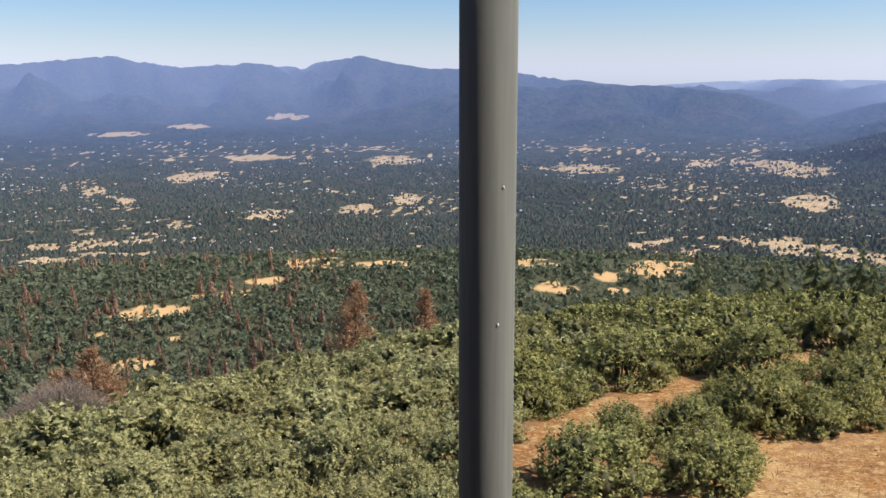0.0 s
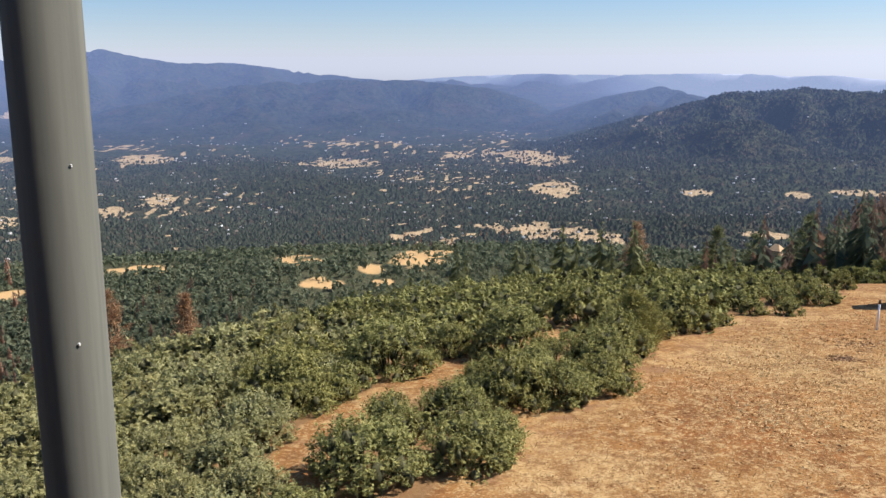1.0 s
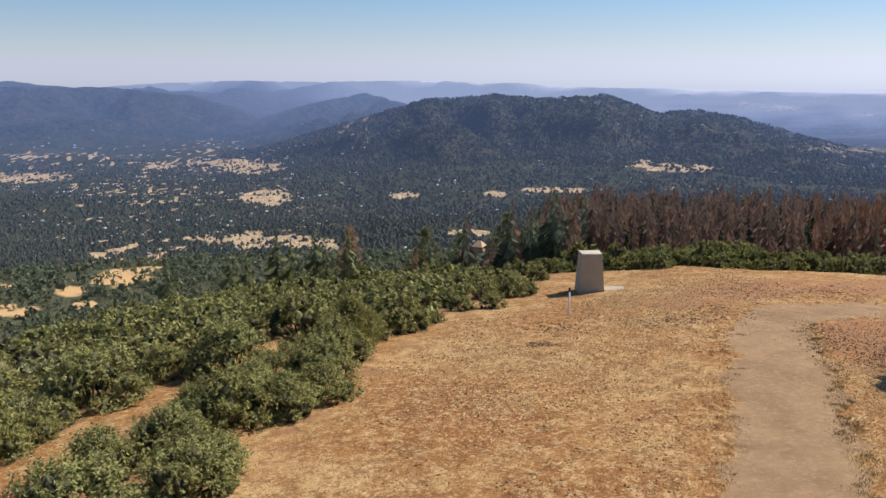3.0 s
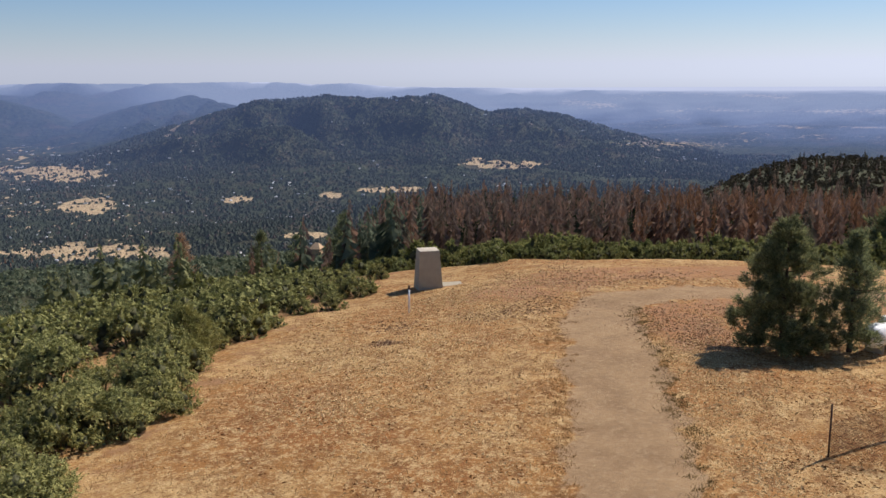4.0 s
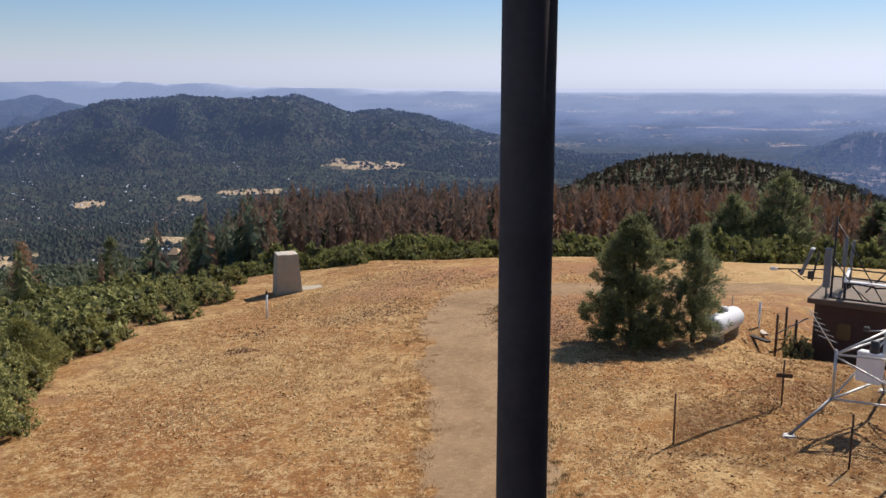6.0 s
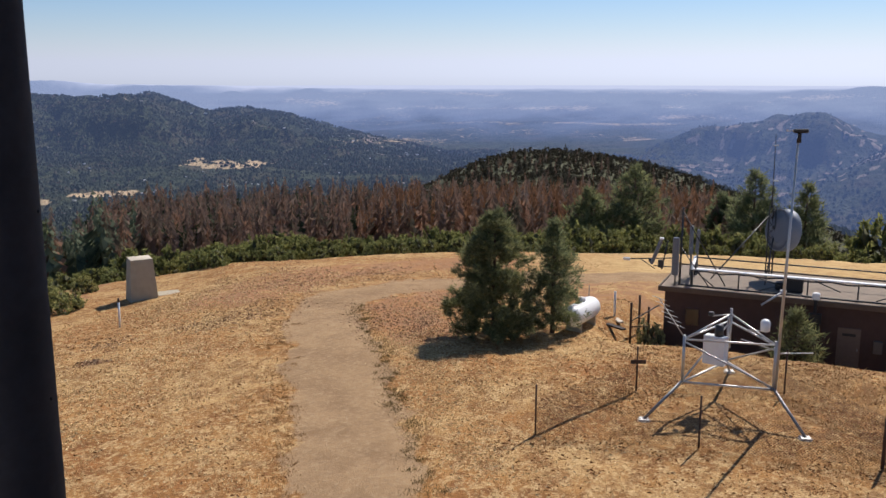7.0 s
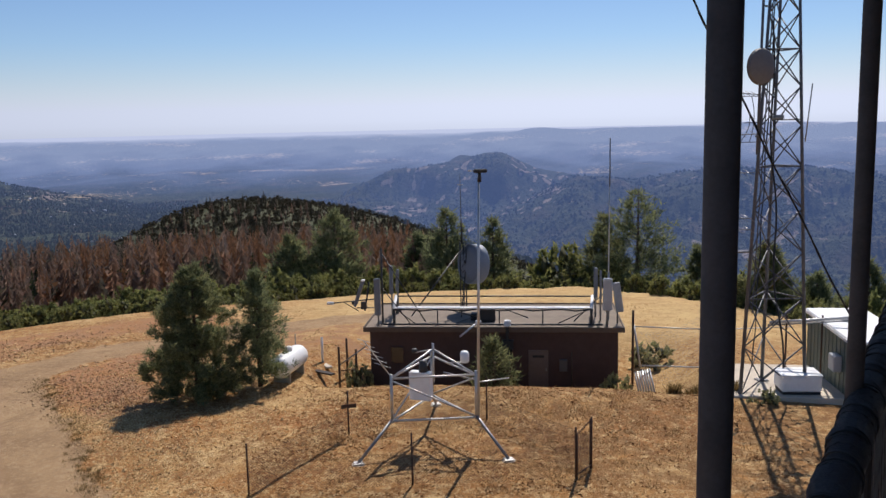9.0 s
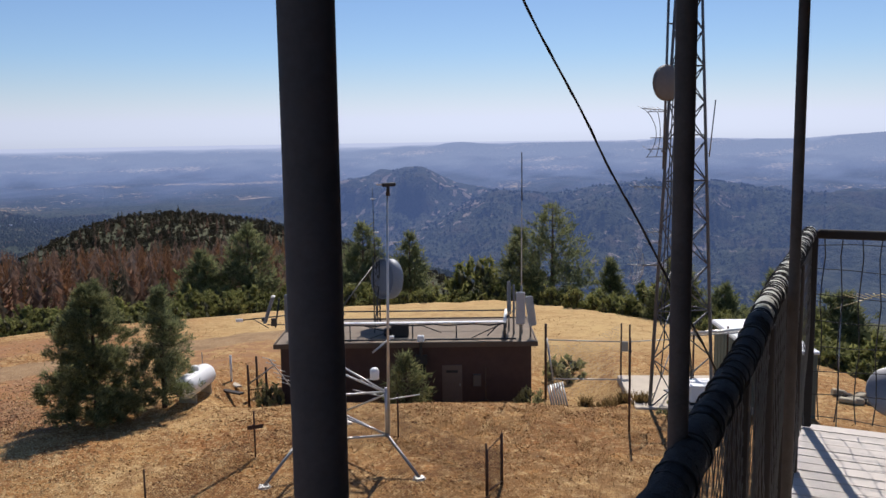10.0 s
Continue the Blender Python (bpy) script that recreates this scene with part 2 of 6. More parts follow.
M_GREYTWIG = plain("dry_twig", (0.26, 0.21, 0.165), 0.9)
M_CORE = plain("inner_twigs", (0.090, 0.088, 0.042), 0.95, scale=4)
M_BARK = plain("bark", (0.115, 0.075, 0.05), 0.95, vary=0.5, scale=9, bump=0.6)
M_CONCRETE = plain("concrete", (0.41, 0.36, 0.265), 0.9, vary=0.25, scale=2.5, bump=0.25)
M_SLAB = plain("pale_concrete", (0.58, 0.50, 0.39), 0.9, vary=0.2, scale=1.5)
k = Nodes("galvanised_pipe", 0.75, 0.0, 0.08)
streak = k.noise(1.0, 4, 0.6, None, (60, 60, 2.5))
k.color(k.mix(k.ramp(streak, (0.35, 0.0), (0.7, 1.0)), (0.130, 0.132, 0.112), (0.195, 0.198, 0.165))).bump(k.noise(40, 3), 0.08, 0.004)
M_GALV = k.done()
# darker pipe for the backlit posts: their shade is put into the colour
M_SHADEPIPE = plain("shaded_pipe", (0.115, 0.098, 0.088), 0.8, 0.0, vary=0.5, scale=14, spec=0.1)
M_STEEL = plain("dull_steel", (0.28, 0.28, 0.28), 0.5, 0.6, vary=0.3)
M_TOWER = plain("tower_steel", (0.13, 0.132, 0.14), 0.55, 0.2, vary=0.35)
M_DARKSTEEL = plain("dark_steel", (0.07, 0.068, 0.065), 0.55, 0.4, vary=0.4)
M_RUST = plain("rusty_pipe", (0.10, 0.06, 0.042), 0.85, 0.2, vary=0.5)
M_ALU = plain("aluminium", (0.56, 0.545, 0.51), 0.45, 0.6, vary=0.15)
M_WHITE = plain("white_paint", (0.86, 0.85, 0.82), 0.45, vary=0.12)
M_GREYBOX = plain("grey_enclosure", (0.46, 0.465, 0.465), 0.45, vary=0.12)
M_WALL = plain("brown_wall", (0.085, 0.052, 0.042), 0.9, vary=0.25, scale=3, bump=0.2)
M_ROOF = plain("gravel_roof", (0.25, 0.20, 0.15), 0.95, vary=0.35, scale=2)
M_TRIM = plain("roof_edge", (0.12, 0.085, 0.06), 0.7, vary=0.3)
M_GREEN = plain("sage_green_paint", (0.115, 0.14, 0.115), 0.55, vary=0.2, scale=1.5)
M_DECK = plain("weathered_deck", (0.64, 0.585, 0.52), 0.8, vary=0.25, scale=3, bump=0.15)
# near roll blackened for the eave's shade, far rail paled for the sun
M_ROLL = plain("shaded_netting_roll", (0.030, 0.031, 0.034), 0.75, vary=0.6, scale=14, bump=0.9, spec=0.2)
M_RUBBER = plain("sunlit_rail_wrap", (0.50, 0.515, 0.46), 0.8, vary=0.6, scale=14, bump=0.9, spec=0.2)
M_CORD = plain("dark_netting", (0.040, 0.039, 0.037), 0.75, vary=0.5)
M_LINK = plain("worn_chain_link", (0.17, 0.168, 0.16), 0.5, 0.5, vary=0.4)
M_WOOD = plain("weathered_wood", (0.058, 0.047, 0.039), 0.85, vary=0.4)
# the rail wood again, with its shaded side put into the colour
M_SHADEWOOD = plain("shaded_wood", (0.032, 0.029, 0.027), 0.85, vary=0.4)
M_BLACK = plain("black_part", (0.032, 0.031, 0.032), 0.5)
M_GLASS = plain("dark_pane", (0.02, 0.022, 0.025), 0.12, spec=0.6)

# ---- the shape of the land (azimuth in degrees, counter-clockwise from +y; distance in metres) ----
CREST_AZ = [-125, -112, -98, -90, -75, -60, -50, -40, -27, -19, -10, 0, 12, 27, 40]
CREST_R = [50, 55, 72, 82, 77, 72, 70, 72, 84, 79, 70, 60, 50, 43, 41]
CREST_Z = [-1.7, -1.9, -2.3, -3.2, -2.8, -2.2, -2.2, -3.8, -7.9, -7.8, -7.1, -6.7, -5.9, -4.2, -3.6]
KNOLL_AZ = [-95, -88, -83, -80, -78, -75.5, -72.5, -70, -67.5, -65.7, -63.8, -61, -57, -50]
KNOLL_EL = [-13, -10.6, -8.9, -7.6, -6.75, -6.05, -5.4, -5.05, -5.1, -5.5, -6.2, -7.7, -9.9, -13]
# skylines: azimuths, elevation angles, distance, depth of the foot
RANGES = [
    ([-14, -10, -6.3, -2.4, 0.8, 3, 5.1, 7.6, 9, 12.7, 16, 20.2, 23, 26, 34],
     [-0.8, -0.3, 0.11, 0.6, 0.55, 0.9, 1.36, 1.04, 0.7, 0.94, 0.63, 1.35, 1.07, 0.77, 0.6], 4150, 420),
    ([-25, -23, -21.2, -18.3, -13.9, -9, -5, -1, 3], [-3.6, -2.65, -1.8, -1.0, -0.5, -0.42, -0.55, -0.9, -1.8], 3500, 380),
    ([-66, -63.6, -60.5, -57.9, -53.8, -50, -47.6, -44.4, -40.8, -37.5, -32.5, -29, -22],
     [-6, -5.2, -4.35, -3.9, -2.66, -1.95, -2.12, -1.14, -1.36, -1.1, -1.53, -2.5, -4.6], 2350, 420),
    ([-34, -31.5, -29, -25.6, -22.2, -19], [-2.2, -1.5, -0.92, -1.57, -2.6, -3.6], 3250, 330),
    ([-92, -89.7, -87.5, -85.2, -82.5, -80, -78, -74.6, -70], [-4.4, -3.63, -3.33, -2.17, -2.53, -2.97, -3.1, -4.7, -6], 2300, 300),
    ([-120, -113, -110.4, -108.4, -105.3, -102, -100.1, -98.1, -91.8, -89.7, -87.8, -86, -83.6, -81], [-0.3, -0.28, -0.45, -0.62, -0.58, -0.52, -0.46, -0.66, -0.68, -0.72, -0.58, -0.68, -0.85, -1.3], 4380, 260),
    ([-60, -52, -44, -41, -38.9, -37, -34, -31, -26, -21, -16, -10], [-0.85, -0.66, -0.52, -0.46, -0.24, -0.30, -0.16, -0.12, -0.2, -0.12, -0.3, -0.7], 4420, 240),
    ([-135, -113, -108, -104.3, -99.6, -94.3, -90, -86], [-4.2, -3.72, -3.8, -3.35, -3.32, -4.0, -3.7, -5.5], 1950, 480),
]


def smooth(x, lo, hi):
    s = np.clip((x - lo) / (hi - lo), 0, 1)
    return s * s * (3 - 2 * s)


def waves(x, y, size, seed, octaves=4):
    """Cheap rolling relief: sums of crossed sines, about -1 to 1."""
    rng, out, amp, total = np.random.RandomState(seed), 0, 1.0, 0.0
    for _ in range(octaves):
        for _ in range(3):
            a, p = rng.uniform(0, 2 * np.pi, 2)
            b, q = rng.uniform(0, 2 * np.pi, 2)
            k = 2 * np.pi / size * rng.uniform(0.7, 1.3)
            out = out + amp * np.sin(k * (x * np.cos(a) + y * np.sin(a)) + p + 1.3 * np.sin(0.6 * k * (x * np.cos(b) + y * np.sin(b)) + q))
        total, amp, size = total + amp * 1.8, amp * 0.5, size * 0.47
    return out / total


def land(x, y):
    """Height of the ground."""
    x, y = np.asarray(x, float), np.asarray(y, float)
    r, a = np.hypot(x, y), np.degrees(np.arctan2(-x, y))
    a = np.where(a > 110, a - 360, a)
    R, zc = np.interp(a, CREST_AZ, CREST_R), np.interp(a, CREST_AZ, CREST_Z)
    s = np.clip((r - 17) / (R - 17), 0, 1.0)
    hill = zc * s ** 1.8 + 0.10 * waves(x, y, 14, 3, 3) * smooth(r, 14, 36)
    hill = hill + 0.35 * np.exp(-((x - 39.8) / 2.6) ** 2 - ((y - 3.5) / 7.5) ** 4)
    # the level bench on which the hut stands, cut into the slope
    bench = smooth(x, 41.6, 45.0) * (1 - smooth(x, 53, 60)) * smooth(y, -7.5, -4.0) * (1 - smooth(y, 12, 14.5))
    hill = hill + (-2.1 - hill) * bench
    # past the crest
    d = np.maximum(r - R, 0)
    wooded = smooth(a, -88, -78) * (1 - smooth(a, -42, -33))
    spur = -0.22 * np.minimum(d, 55) - 0.135 * np.clip(d - 55, 0, 150) - 0.40 * np.clip(d - 205, 0, 2000)
    fall = -0.42 * np.minimum(d, 90) - 0.34 * np.clip(d - 90, 0, 300) - 0.11 * np.clip(d - 390, 0, 2000)
    hill = hill + spur * wooded + fall * (1 - wooded) - 0.03 * np.minimum(d, 10)
    knoll = 12 + 480 * np.tan(np.radians(np.interp(a, KNOLL_AZ, KNOLL_EL))) - 0.0007 * (r - 480) ** 2
    hill = np.maximum(hill, knoll)
    # the valley floor, which rises far out to the plain's horizon
    deep = smooth(-a, 74, 90)
    floor = -188 - 60 * deep * (1 - smooth(r, 2300, 3300)) + 145 * smooth(r, 2500, 5600) ** 1 + 13 * waves(x, y, 700, 5, 3) * smooth(r, 350, 900) * (1 - smooth(r, 2800, 4000))
    floor = floor + (12 - 4700 * np.tan(np.radians(0.62)) - floor) * smooth(r, 3300, 4700)
    z = np.maximum(hill, floor)
    soft = np.exp(-((hill - floor) / 18) ** 2) * 5
    z = z + soft * smooth(r, 250, 500)
    for n, (az, el, dist, deep_) in enumerate(RANGES):
        edge = smooth(a, az[0] - 5, az[0]) * (1 - smooth(a, az[-1], az[-1] + 5))
        wob = 1 + 0.05 * waves(x, y, 420, 11 + n, 3)
        top = 12 + dist * np.tan(np.radians(np.interp(a, az, el)))
        u = (r * wob - dist) / np.where(r < dist, deep_ * 1.0, deep_ * 0.8)
        shape = np.exp(-1.1 * np.abs(u) ** 1.7)
        ridged = 1 - 2.2 * np.abs(waves(x, y, 520, 31 + n, 4))
        spurs = 1 + ((0.20 * (ridged - 0.5) if n < 2 else 0.30 * ridged) + (0.04 if n < 2 else 0.14) * waves(x, y, 170, 61 + n, 3)) * np.clip(1.6 * np.abs(u), 0, 0.9) + 0.014 * waves(x, y, 90, 51 + n, 2)
        z = np.maximum(z, floor + (top - floor) * shape * edge * spurs)
    return z



# ---- shapes ----
class Shape:
    """Collects the vertices and faces of one mesh."""

    def __init__(self):
        self.v, self.f, self.count, self.smooth = [], [], 0, True

    def add(self, verts, faces):
        n = self.count
        self.v.extend(tuple(p) for p in verts)
        self.f.extend(tuple(i + n for i in f) for f in faces)
        self.count += len(verts)
        return self

    def box(self, c, s, turn=0.0, cut=0.0, m=None):
        """A box by its centre and size, turned about z, its upright edges and top chamfered by cut."""
        x, y, z = (0.5 * d for d in s)
        k = min(cut, x * 0.9, y * 0.9, z * 0.9)
        ca, sa = math.cos(radians(turn)), math.sin(radians(turn))
        if k <= 0:
            pts = [(a * x, b * y, d * z) for d in (-1, 1) for a, b in ((-1, -1), (1, -1), (1, 1), (-1, 1))]
            rings = 2
            n = 4
        else:
            ring = [(-x + k, -y), (x - k, -y), (x, -y + k), (x, y - k), (x - k, y), (-x + k, y), (-x, y - k), (-x, -y + k)]
            inner = [(a * (1 - k / x), b * (1 - k / y)) for a, b in ring]
            pts = [(*q, -z + k) for q in ring]
            pts = [(*q, -z) for q in inner] + pts + [(*q, z - k) for q in ring] + [(*q, z) for q in inner]
            rings, n = 4, 8
        faces = [tuple(range(n))[::-1], tuple(range((rings - 1) * n, rings * n))]
        for r in range(rings - 1):
            for i in range(n):
                j = (i + 1) % n
                faces.append((r * n + i, r * n + j, (r + 1) * n + j, (r + 1) * n + i))
        out = [(c[0] + ca * a - sa * b, c[1] + sa * a + ca * b, c[2] + d) for a, b, d in pts]
        self.smooth = False
        return self.add(out, faces)

    def tube(self, p, q, r0, r1=None, n=8, caps=True):
        p, q = Vector(p), Vector(q)
        r1 = r0 if r1 is None else r1
        d = (q - p).normalized()
        u = d.orthogonal().normalized()
        w = d.cross(u)
        ring = [(math.cos(2 * math.pi * i / n), math.sin(2 * math.pi * i / n)) for i in range(n)]
        pts = [p + (u * a + w * b) * r0 for a, b in ring] + [q + (u * a + w * b) * r1 for a, b in ring]
        faces = [(i, (i + 1) % n, n + (i + 1) % n, n + i) for i in range(n)]
        if caps:
            faces += [tuple(range(n))[::-1], tuple(range(n, 2 * n))]
        return self.add(pts, faces)

    def line(self, pts, r, n=6, caps=True):
        """A bent tube through points."""
        pts = [Vector(p) for p in pts]
        rr = r if isinstance(r, (list, tuple)) else [r] * len(pts)
        out, u = [], None
        for i, p in enumerate(pts):
            d = (pts[min(i + 1, len(pts) - 1)] - pts[max(i - 1, 0)]).normalized()
            u = d.orthogonal().normalized() if u is None else (u - d * u.dot(d)).normalized()
            w = d.cross(u)
            out += [p + (u * math.cos(2 * math.pi * k / n) + w * math.sin(2 * math.pi * k / n)) * rr[i] for k in range(n)]
        faces = [(i * n + k, i * n + (k + 1) % n, (i + 1) * n + (k + 1) % n, (i + 1) * n + k) for i in range(len(pts) - 1) for k in range(n)]
        if caps:
            faces += [tuple(range(n))[::-1], tuple(range((len(pts) - 1) * n, len(pts) * n))]
        return self.add(out, faces)

    def lathe(self, profile, m=None, n=16):
        """Turns (radius, height) points about z and lays the result by the pose m."""
        m = m or Matrix.Identity(4)
        pts = [m @ Vector((r * math.cos(2 * math.pi * k / n), r * math.sin(2 * math.pi * k / n), z)) for r, z in profile for k in range(n)]
        faces = [(i * n + k, i * n + (k + 1) % n, (i + 1) * n + (k + 1) % n, (i + 1) * n + k) for i in range(len(profile) - 1) for k in range(n)]
        faces += [tuple(range(n))[::-1], tuple(range((len(profile) - 1) * n, len(profile) * n))]
        return self.add(pts, faces)

    def mesh(self, name):
        data = bpy.data.meshes.new(name)
        data.from_pydata(self.v, [], self.f)
        if self.smooth:
            data.shade_smooth()
        data.update()
        return data


def array_mesh(name, verts, faces, smooth_=False):
    """A mesh from arrays: n x 3 places and m x k corners."""
    verts, faces = np.asarray(verts, np.float32), np.asarray(faces, np.int32)
    data = bpy.data.meshes.new(name)
    m, kk = faces.shape
    data.vertices.add(len(verts))
    data.vertices.foreach_set("co", verts.ravel())
    data.loops.add(m * kk)
    data.loops.foreach_set("vertex_index", faces.ravel())
    data.polygons.add(m)
    data.polygons.foreach_set("loop_start", np.arange(m, dtype=np.int32) * kk)
    data.polygons.foreach_set("use_smooth", np.full(m, smooth_, bool))
    data.update(calc_edges=True)
    return data


def thing(name, m, label, category, group="", kind=""):
    ob = new(name)
    ob.empty_display_size = 0.2
    ob.matrix_world = m
    return tagged(ob, label, category, group, kind)


def part(name, shape, material, parent=None, label=""):
    data = shape if isinstance(shape, bpy.types.Mesh) else shape.mesh(name)
    if not data.materials:
        data.materials.append(material)
    ob = new(name, data)
    ob.parent = parent
    return tagged(ob, label)


def solid(name, shape, material, label, category, group="", kind="", m=None):
    ob = part(name, shape, material)
    if m is not None:
        ob.matrix_world = m
    return tagged(ob, label, category, group, kind)


def polar(az, r):
    return np.array([-r * math.sin(radians(az)), r * math.cos(radians(az))])


def on_land(x, y, sink=0.0):
    return Vector((x, y, float(land(x, y)) - sink))


def near_line(x, y, pts):
    """Distance from places to a broken line."""
    best = np.full(np.shape(x), 1e9)
    for (x0, y0), (x1, y1) in zip(pts, pts[1:]):
        dx, dy = x1 - x0, y1 - y0
        s = np.clip(((x - x0) * dx + (y - y0) * dy) / (dx * dx + dy * dy), 0, 1)
        best = np.minimum(best, np.hypot(x - x0 - s * dx, y - y0 - s * dy))
    return best


# ---- ground ----
BRUSH_EDGE = [(-2, 12), (4.5, 19), (9.7, 26.3), (12.6, 29.3), (18.7, 34.3), (27.8, 41.5), (33.5, 44.0), (40.2, 49.5), (46, 53)]
TRAIL = [(2.3, 25.6), (2.9, 27.2), (4.3, 30.2), (6.8, 33.1), (10.5, 37.1), (13.2, 39.2), (17.0, 41.8), (21.5, 45.0)]
DRIVE = [(14, 8.0), (21.1, 13.4), (27.9, 18.5), (34.4, 23.7), (40.0, 28.2), (44.5, 29.6), (50, 27.5), (56, 22), (62, 14), (66, 4)]


def west_of_edge(x, y):
    """How far a place lies past the brush's edge, in metres, positive on the brush's side."""
    ex, ey = np.array(BRUSH_EDGE).T
    return (y - np.interp(x, ex, ey)) * 0.75


# open fields: azimuth, elevation angle, half width and half depth in degrees
VALLEY_FIELDS = [(11.4, -8.5, 1.7, 0.39), (8.4, -11.7, 2.2, 0.49), (4.3, -11.9, 2.7, 0.3), (2.3, -7.7, 1.1, 0.34), (5.5, -8.2, 1.1, 0.25), (12.0, -4.9, 1.8, 0.2), (15.4, -5.9, 1.5, 0.2), (16.5, -6.1, 0.9, 0.34), (19.8, -7.4, 0.6, 0.34), (21.5, -6.7, 0.7, 0.3), (9.9, -2.4, 1.4, 0.17), (15.8, -2.9, 1.4, 0.15), (21.5, -9.7, 1.5, 0.25), (11.7, -12.7, 1.4, 0.3), (3.2, -5.2, 1.8, 0.3), (18.7, -14.2, 2.7, 0.39), (14.5, -13.4, 1.8, 0.25), (16.9, -15.8, 1.5, 0.25), (14.8, -16.9, 1.2, 0.22), (22.2, -15.2, 1.1, 0.3), (20.0, -17.4, 1.4, 0.3), (20.0, -3.3, 1.8, 0.15)]
SOUTH_FIELDS = [(-7.4, -13.4, 1.5, 0.44), (-14.0, -11.9, 2.0, 0.79), (-15.8, -11.0, 0.6, 0.54), (-13.1, -10.5, 1.0, 0.34), (-10.7, -12.5, 1.2, 0.28), (-11.4, -13.5, 0.8, 0.22), (-23.4, -10.2, 3.3, 0.39), (-20.1, -9.8, 2.6, 0.3), (-22.8, -7.4, 1.6, 0.49), (-20.7, -5.2, 1.5, 0.25), (-22.0, -5.6, 2.0, 0.39), (-16.2, -5.3, 0.9, 0.15), (-25.9, -10.5, 1.8, 0.3), (-6.1, -11.8, 1.8, 0.3), (-9.2, -5.7, 2.1, 0.3), (-48.8, -5.45, 2.6, 0.26), (-46.6, -5.25, 1.0, 0.28), (-31.5, -7.4, 1.2, 0.22), (-41.5, -7.0, 2.5, 0.18), (-37.5, -7.3, 0.9, 0.2), (-36.0, -9.8, 2.2, 0.2)]


def clearings(x, y):
    """0 to 1 where the far country lies open."""
    r, a = np.hypot(x, y), np.degrees(np.arctan2(-x, y))
    e = np.degrees(np.arctan2(land(x, y) - 12, r))
    out = np.zeros(np.shape(x))
    for az, el, wa, we in VALLEY_FIELDS + SOUTH_FIELDS:
        out = np.maximum(out, np.exp(-(((a - az) / wa) ** 2 + ((e - el) / we) ** 2) ** 1.5))
    out = out * (1.05 + 0.95 * waves(x, y, 42, 73, 3))
    small = waves(x, y, 58, 71, 3) + 0.5 * waves(x, y, 640, 72, 2)
    band = smooth(r, 300, 700) * (1 - smooth(r, 2600, 3300)) * smooth(a, -66, -50) * (1 - smooth(land(x, y), -168, -150))
    # broken open ground over the plain, and the town at the foot of the rocky peak
    open_plain = smooth(r, 2500, 3000) * smooth(-a, 38, 52) * (0.24 + 0.26 * waves(x, y, 420, 75, 3))
    towns = 0.5 * np.exp(-((a + 93.5) / 4.5) ** 2 - ((e + 2.3) / 0.30) ** 2) + 0.42 * np.exp(-((a + 79) / 4.0) ** 2 - ((e + 2.5) / 0.35) ** 2) + 0.45 * np.exp(-((a + 59) / 7.0) ** 2 - ((e + 4.1) / 0.4) ** 2) + 0.3 * np.exp(-((a + 105) / 6.0) ** 2 - ((e + 2.0) / 0.3) ** 2)
    return np.clip(np.maximum.reduce([out, np.maximum(smooth(small, 0.36, 0.60) * (1 - smooth(r, 1050, 1400)), 0.8 * smooth(waves(x, y, 31, 76, 3) + 0.45 * waves(x, y, 500, 72, 2), 0.44, 0.66) * smooth(r, 1050, 1400)) * band * (0.9 - 0.62 * smooth(-a, 18, 32)), open_plain, towns]), 0, 1)


def rocks(x, y):
    """0 to 1 where pale granite shows through the far woods."""
    r, a = np.hypot(x, y), np.degrees(np.arctan2(-x, y))
    hill, peak, south = (r > 2000) & (r < 2480), (r > 1700) & (r < 2600), (r > 1400) & (r < 2300)
    amount = np.maximum.reduce([0.95 * np.exp(-((a + 28.2) / 1.5) ** 2) * hill, 0.40 * hill * (a < -33) * (a > -64), 0.6 * np.exp(-((a + 58) / 5) ** 2) * hill,
                                0.95 * np.exp(-((a + 80.5) / 4.5) ** 2) * peak, 0.8 * np.exp(-((a + 88) / 4) ** 2) * peak, 0.55 * np.exp(-((a + 100) / 12) ** 2) * south])
    return smooth(waves(x, y, 42, 81, 4) + 0.3 * waves(x, y, 380, 82, 2) + 0.10 * amount, 0.16, 0.6) * amount


az = np.concatenate([np.arange(-124, 38, 0.3), np.arange(38, 236, 4.0)])
rad = np.concatenate([[0.01, 4, 8, 12], np.geomspace(15, 120, 125), np.geomspace(122, 680, 60)[:-1]])
rad_far = np.geomspace(680, 4850, 160)


def land_ring(radii):
    A, R = np.meshgrid(np.radians(az), radii)
    X, Y = -R * np.sin(A), R * np.cos(A)
    n, m = A.shape
    i, j = np.meshgrid(np.arange(n - 1), np.arange(m), indexing="ij")
    faces = np.stack([i * m + j, (i + 1) * m + j, (i + 1) * m + (j + 1) % m, i * m + (j + 1) % m], -1).reshape(-1, 4)
    return X.ravel(), Y.ravel(), faces[:, ::-1]


def mark(data, name, values):
    data.attributes.new(name, "FLOAT", "POINT").data.foreach_set("value", np.asarray(values, np.float32))


X, Y, F = land_ring(rad)
data = array_mesh("ground", np.stack([X, Y, land(X, Y)], 1), F, True)
R_, A_ = np.hypot(X, Y), np.degrees(np.arctan2(-X, Y))
edge = west_of_edge(X, Y)
drive = 1 - smooth(near_line(X, Y, DRIVE) + 0.55 * waves(X, Y, 5.0, 23, 3) + 0.2 * waves(X, Y, 1.3, 24, 2), 1.5, 2.7)
trail = 1 - smooth(near_line(X, Y, TRAIL), 0.9, 1.7)
yard = smooth(X, 46, 50) * (1 - smooth(near_line(X, Y, [(55, 16), (60, 9)]), 3, 7))
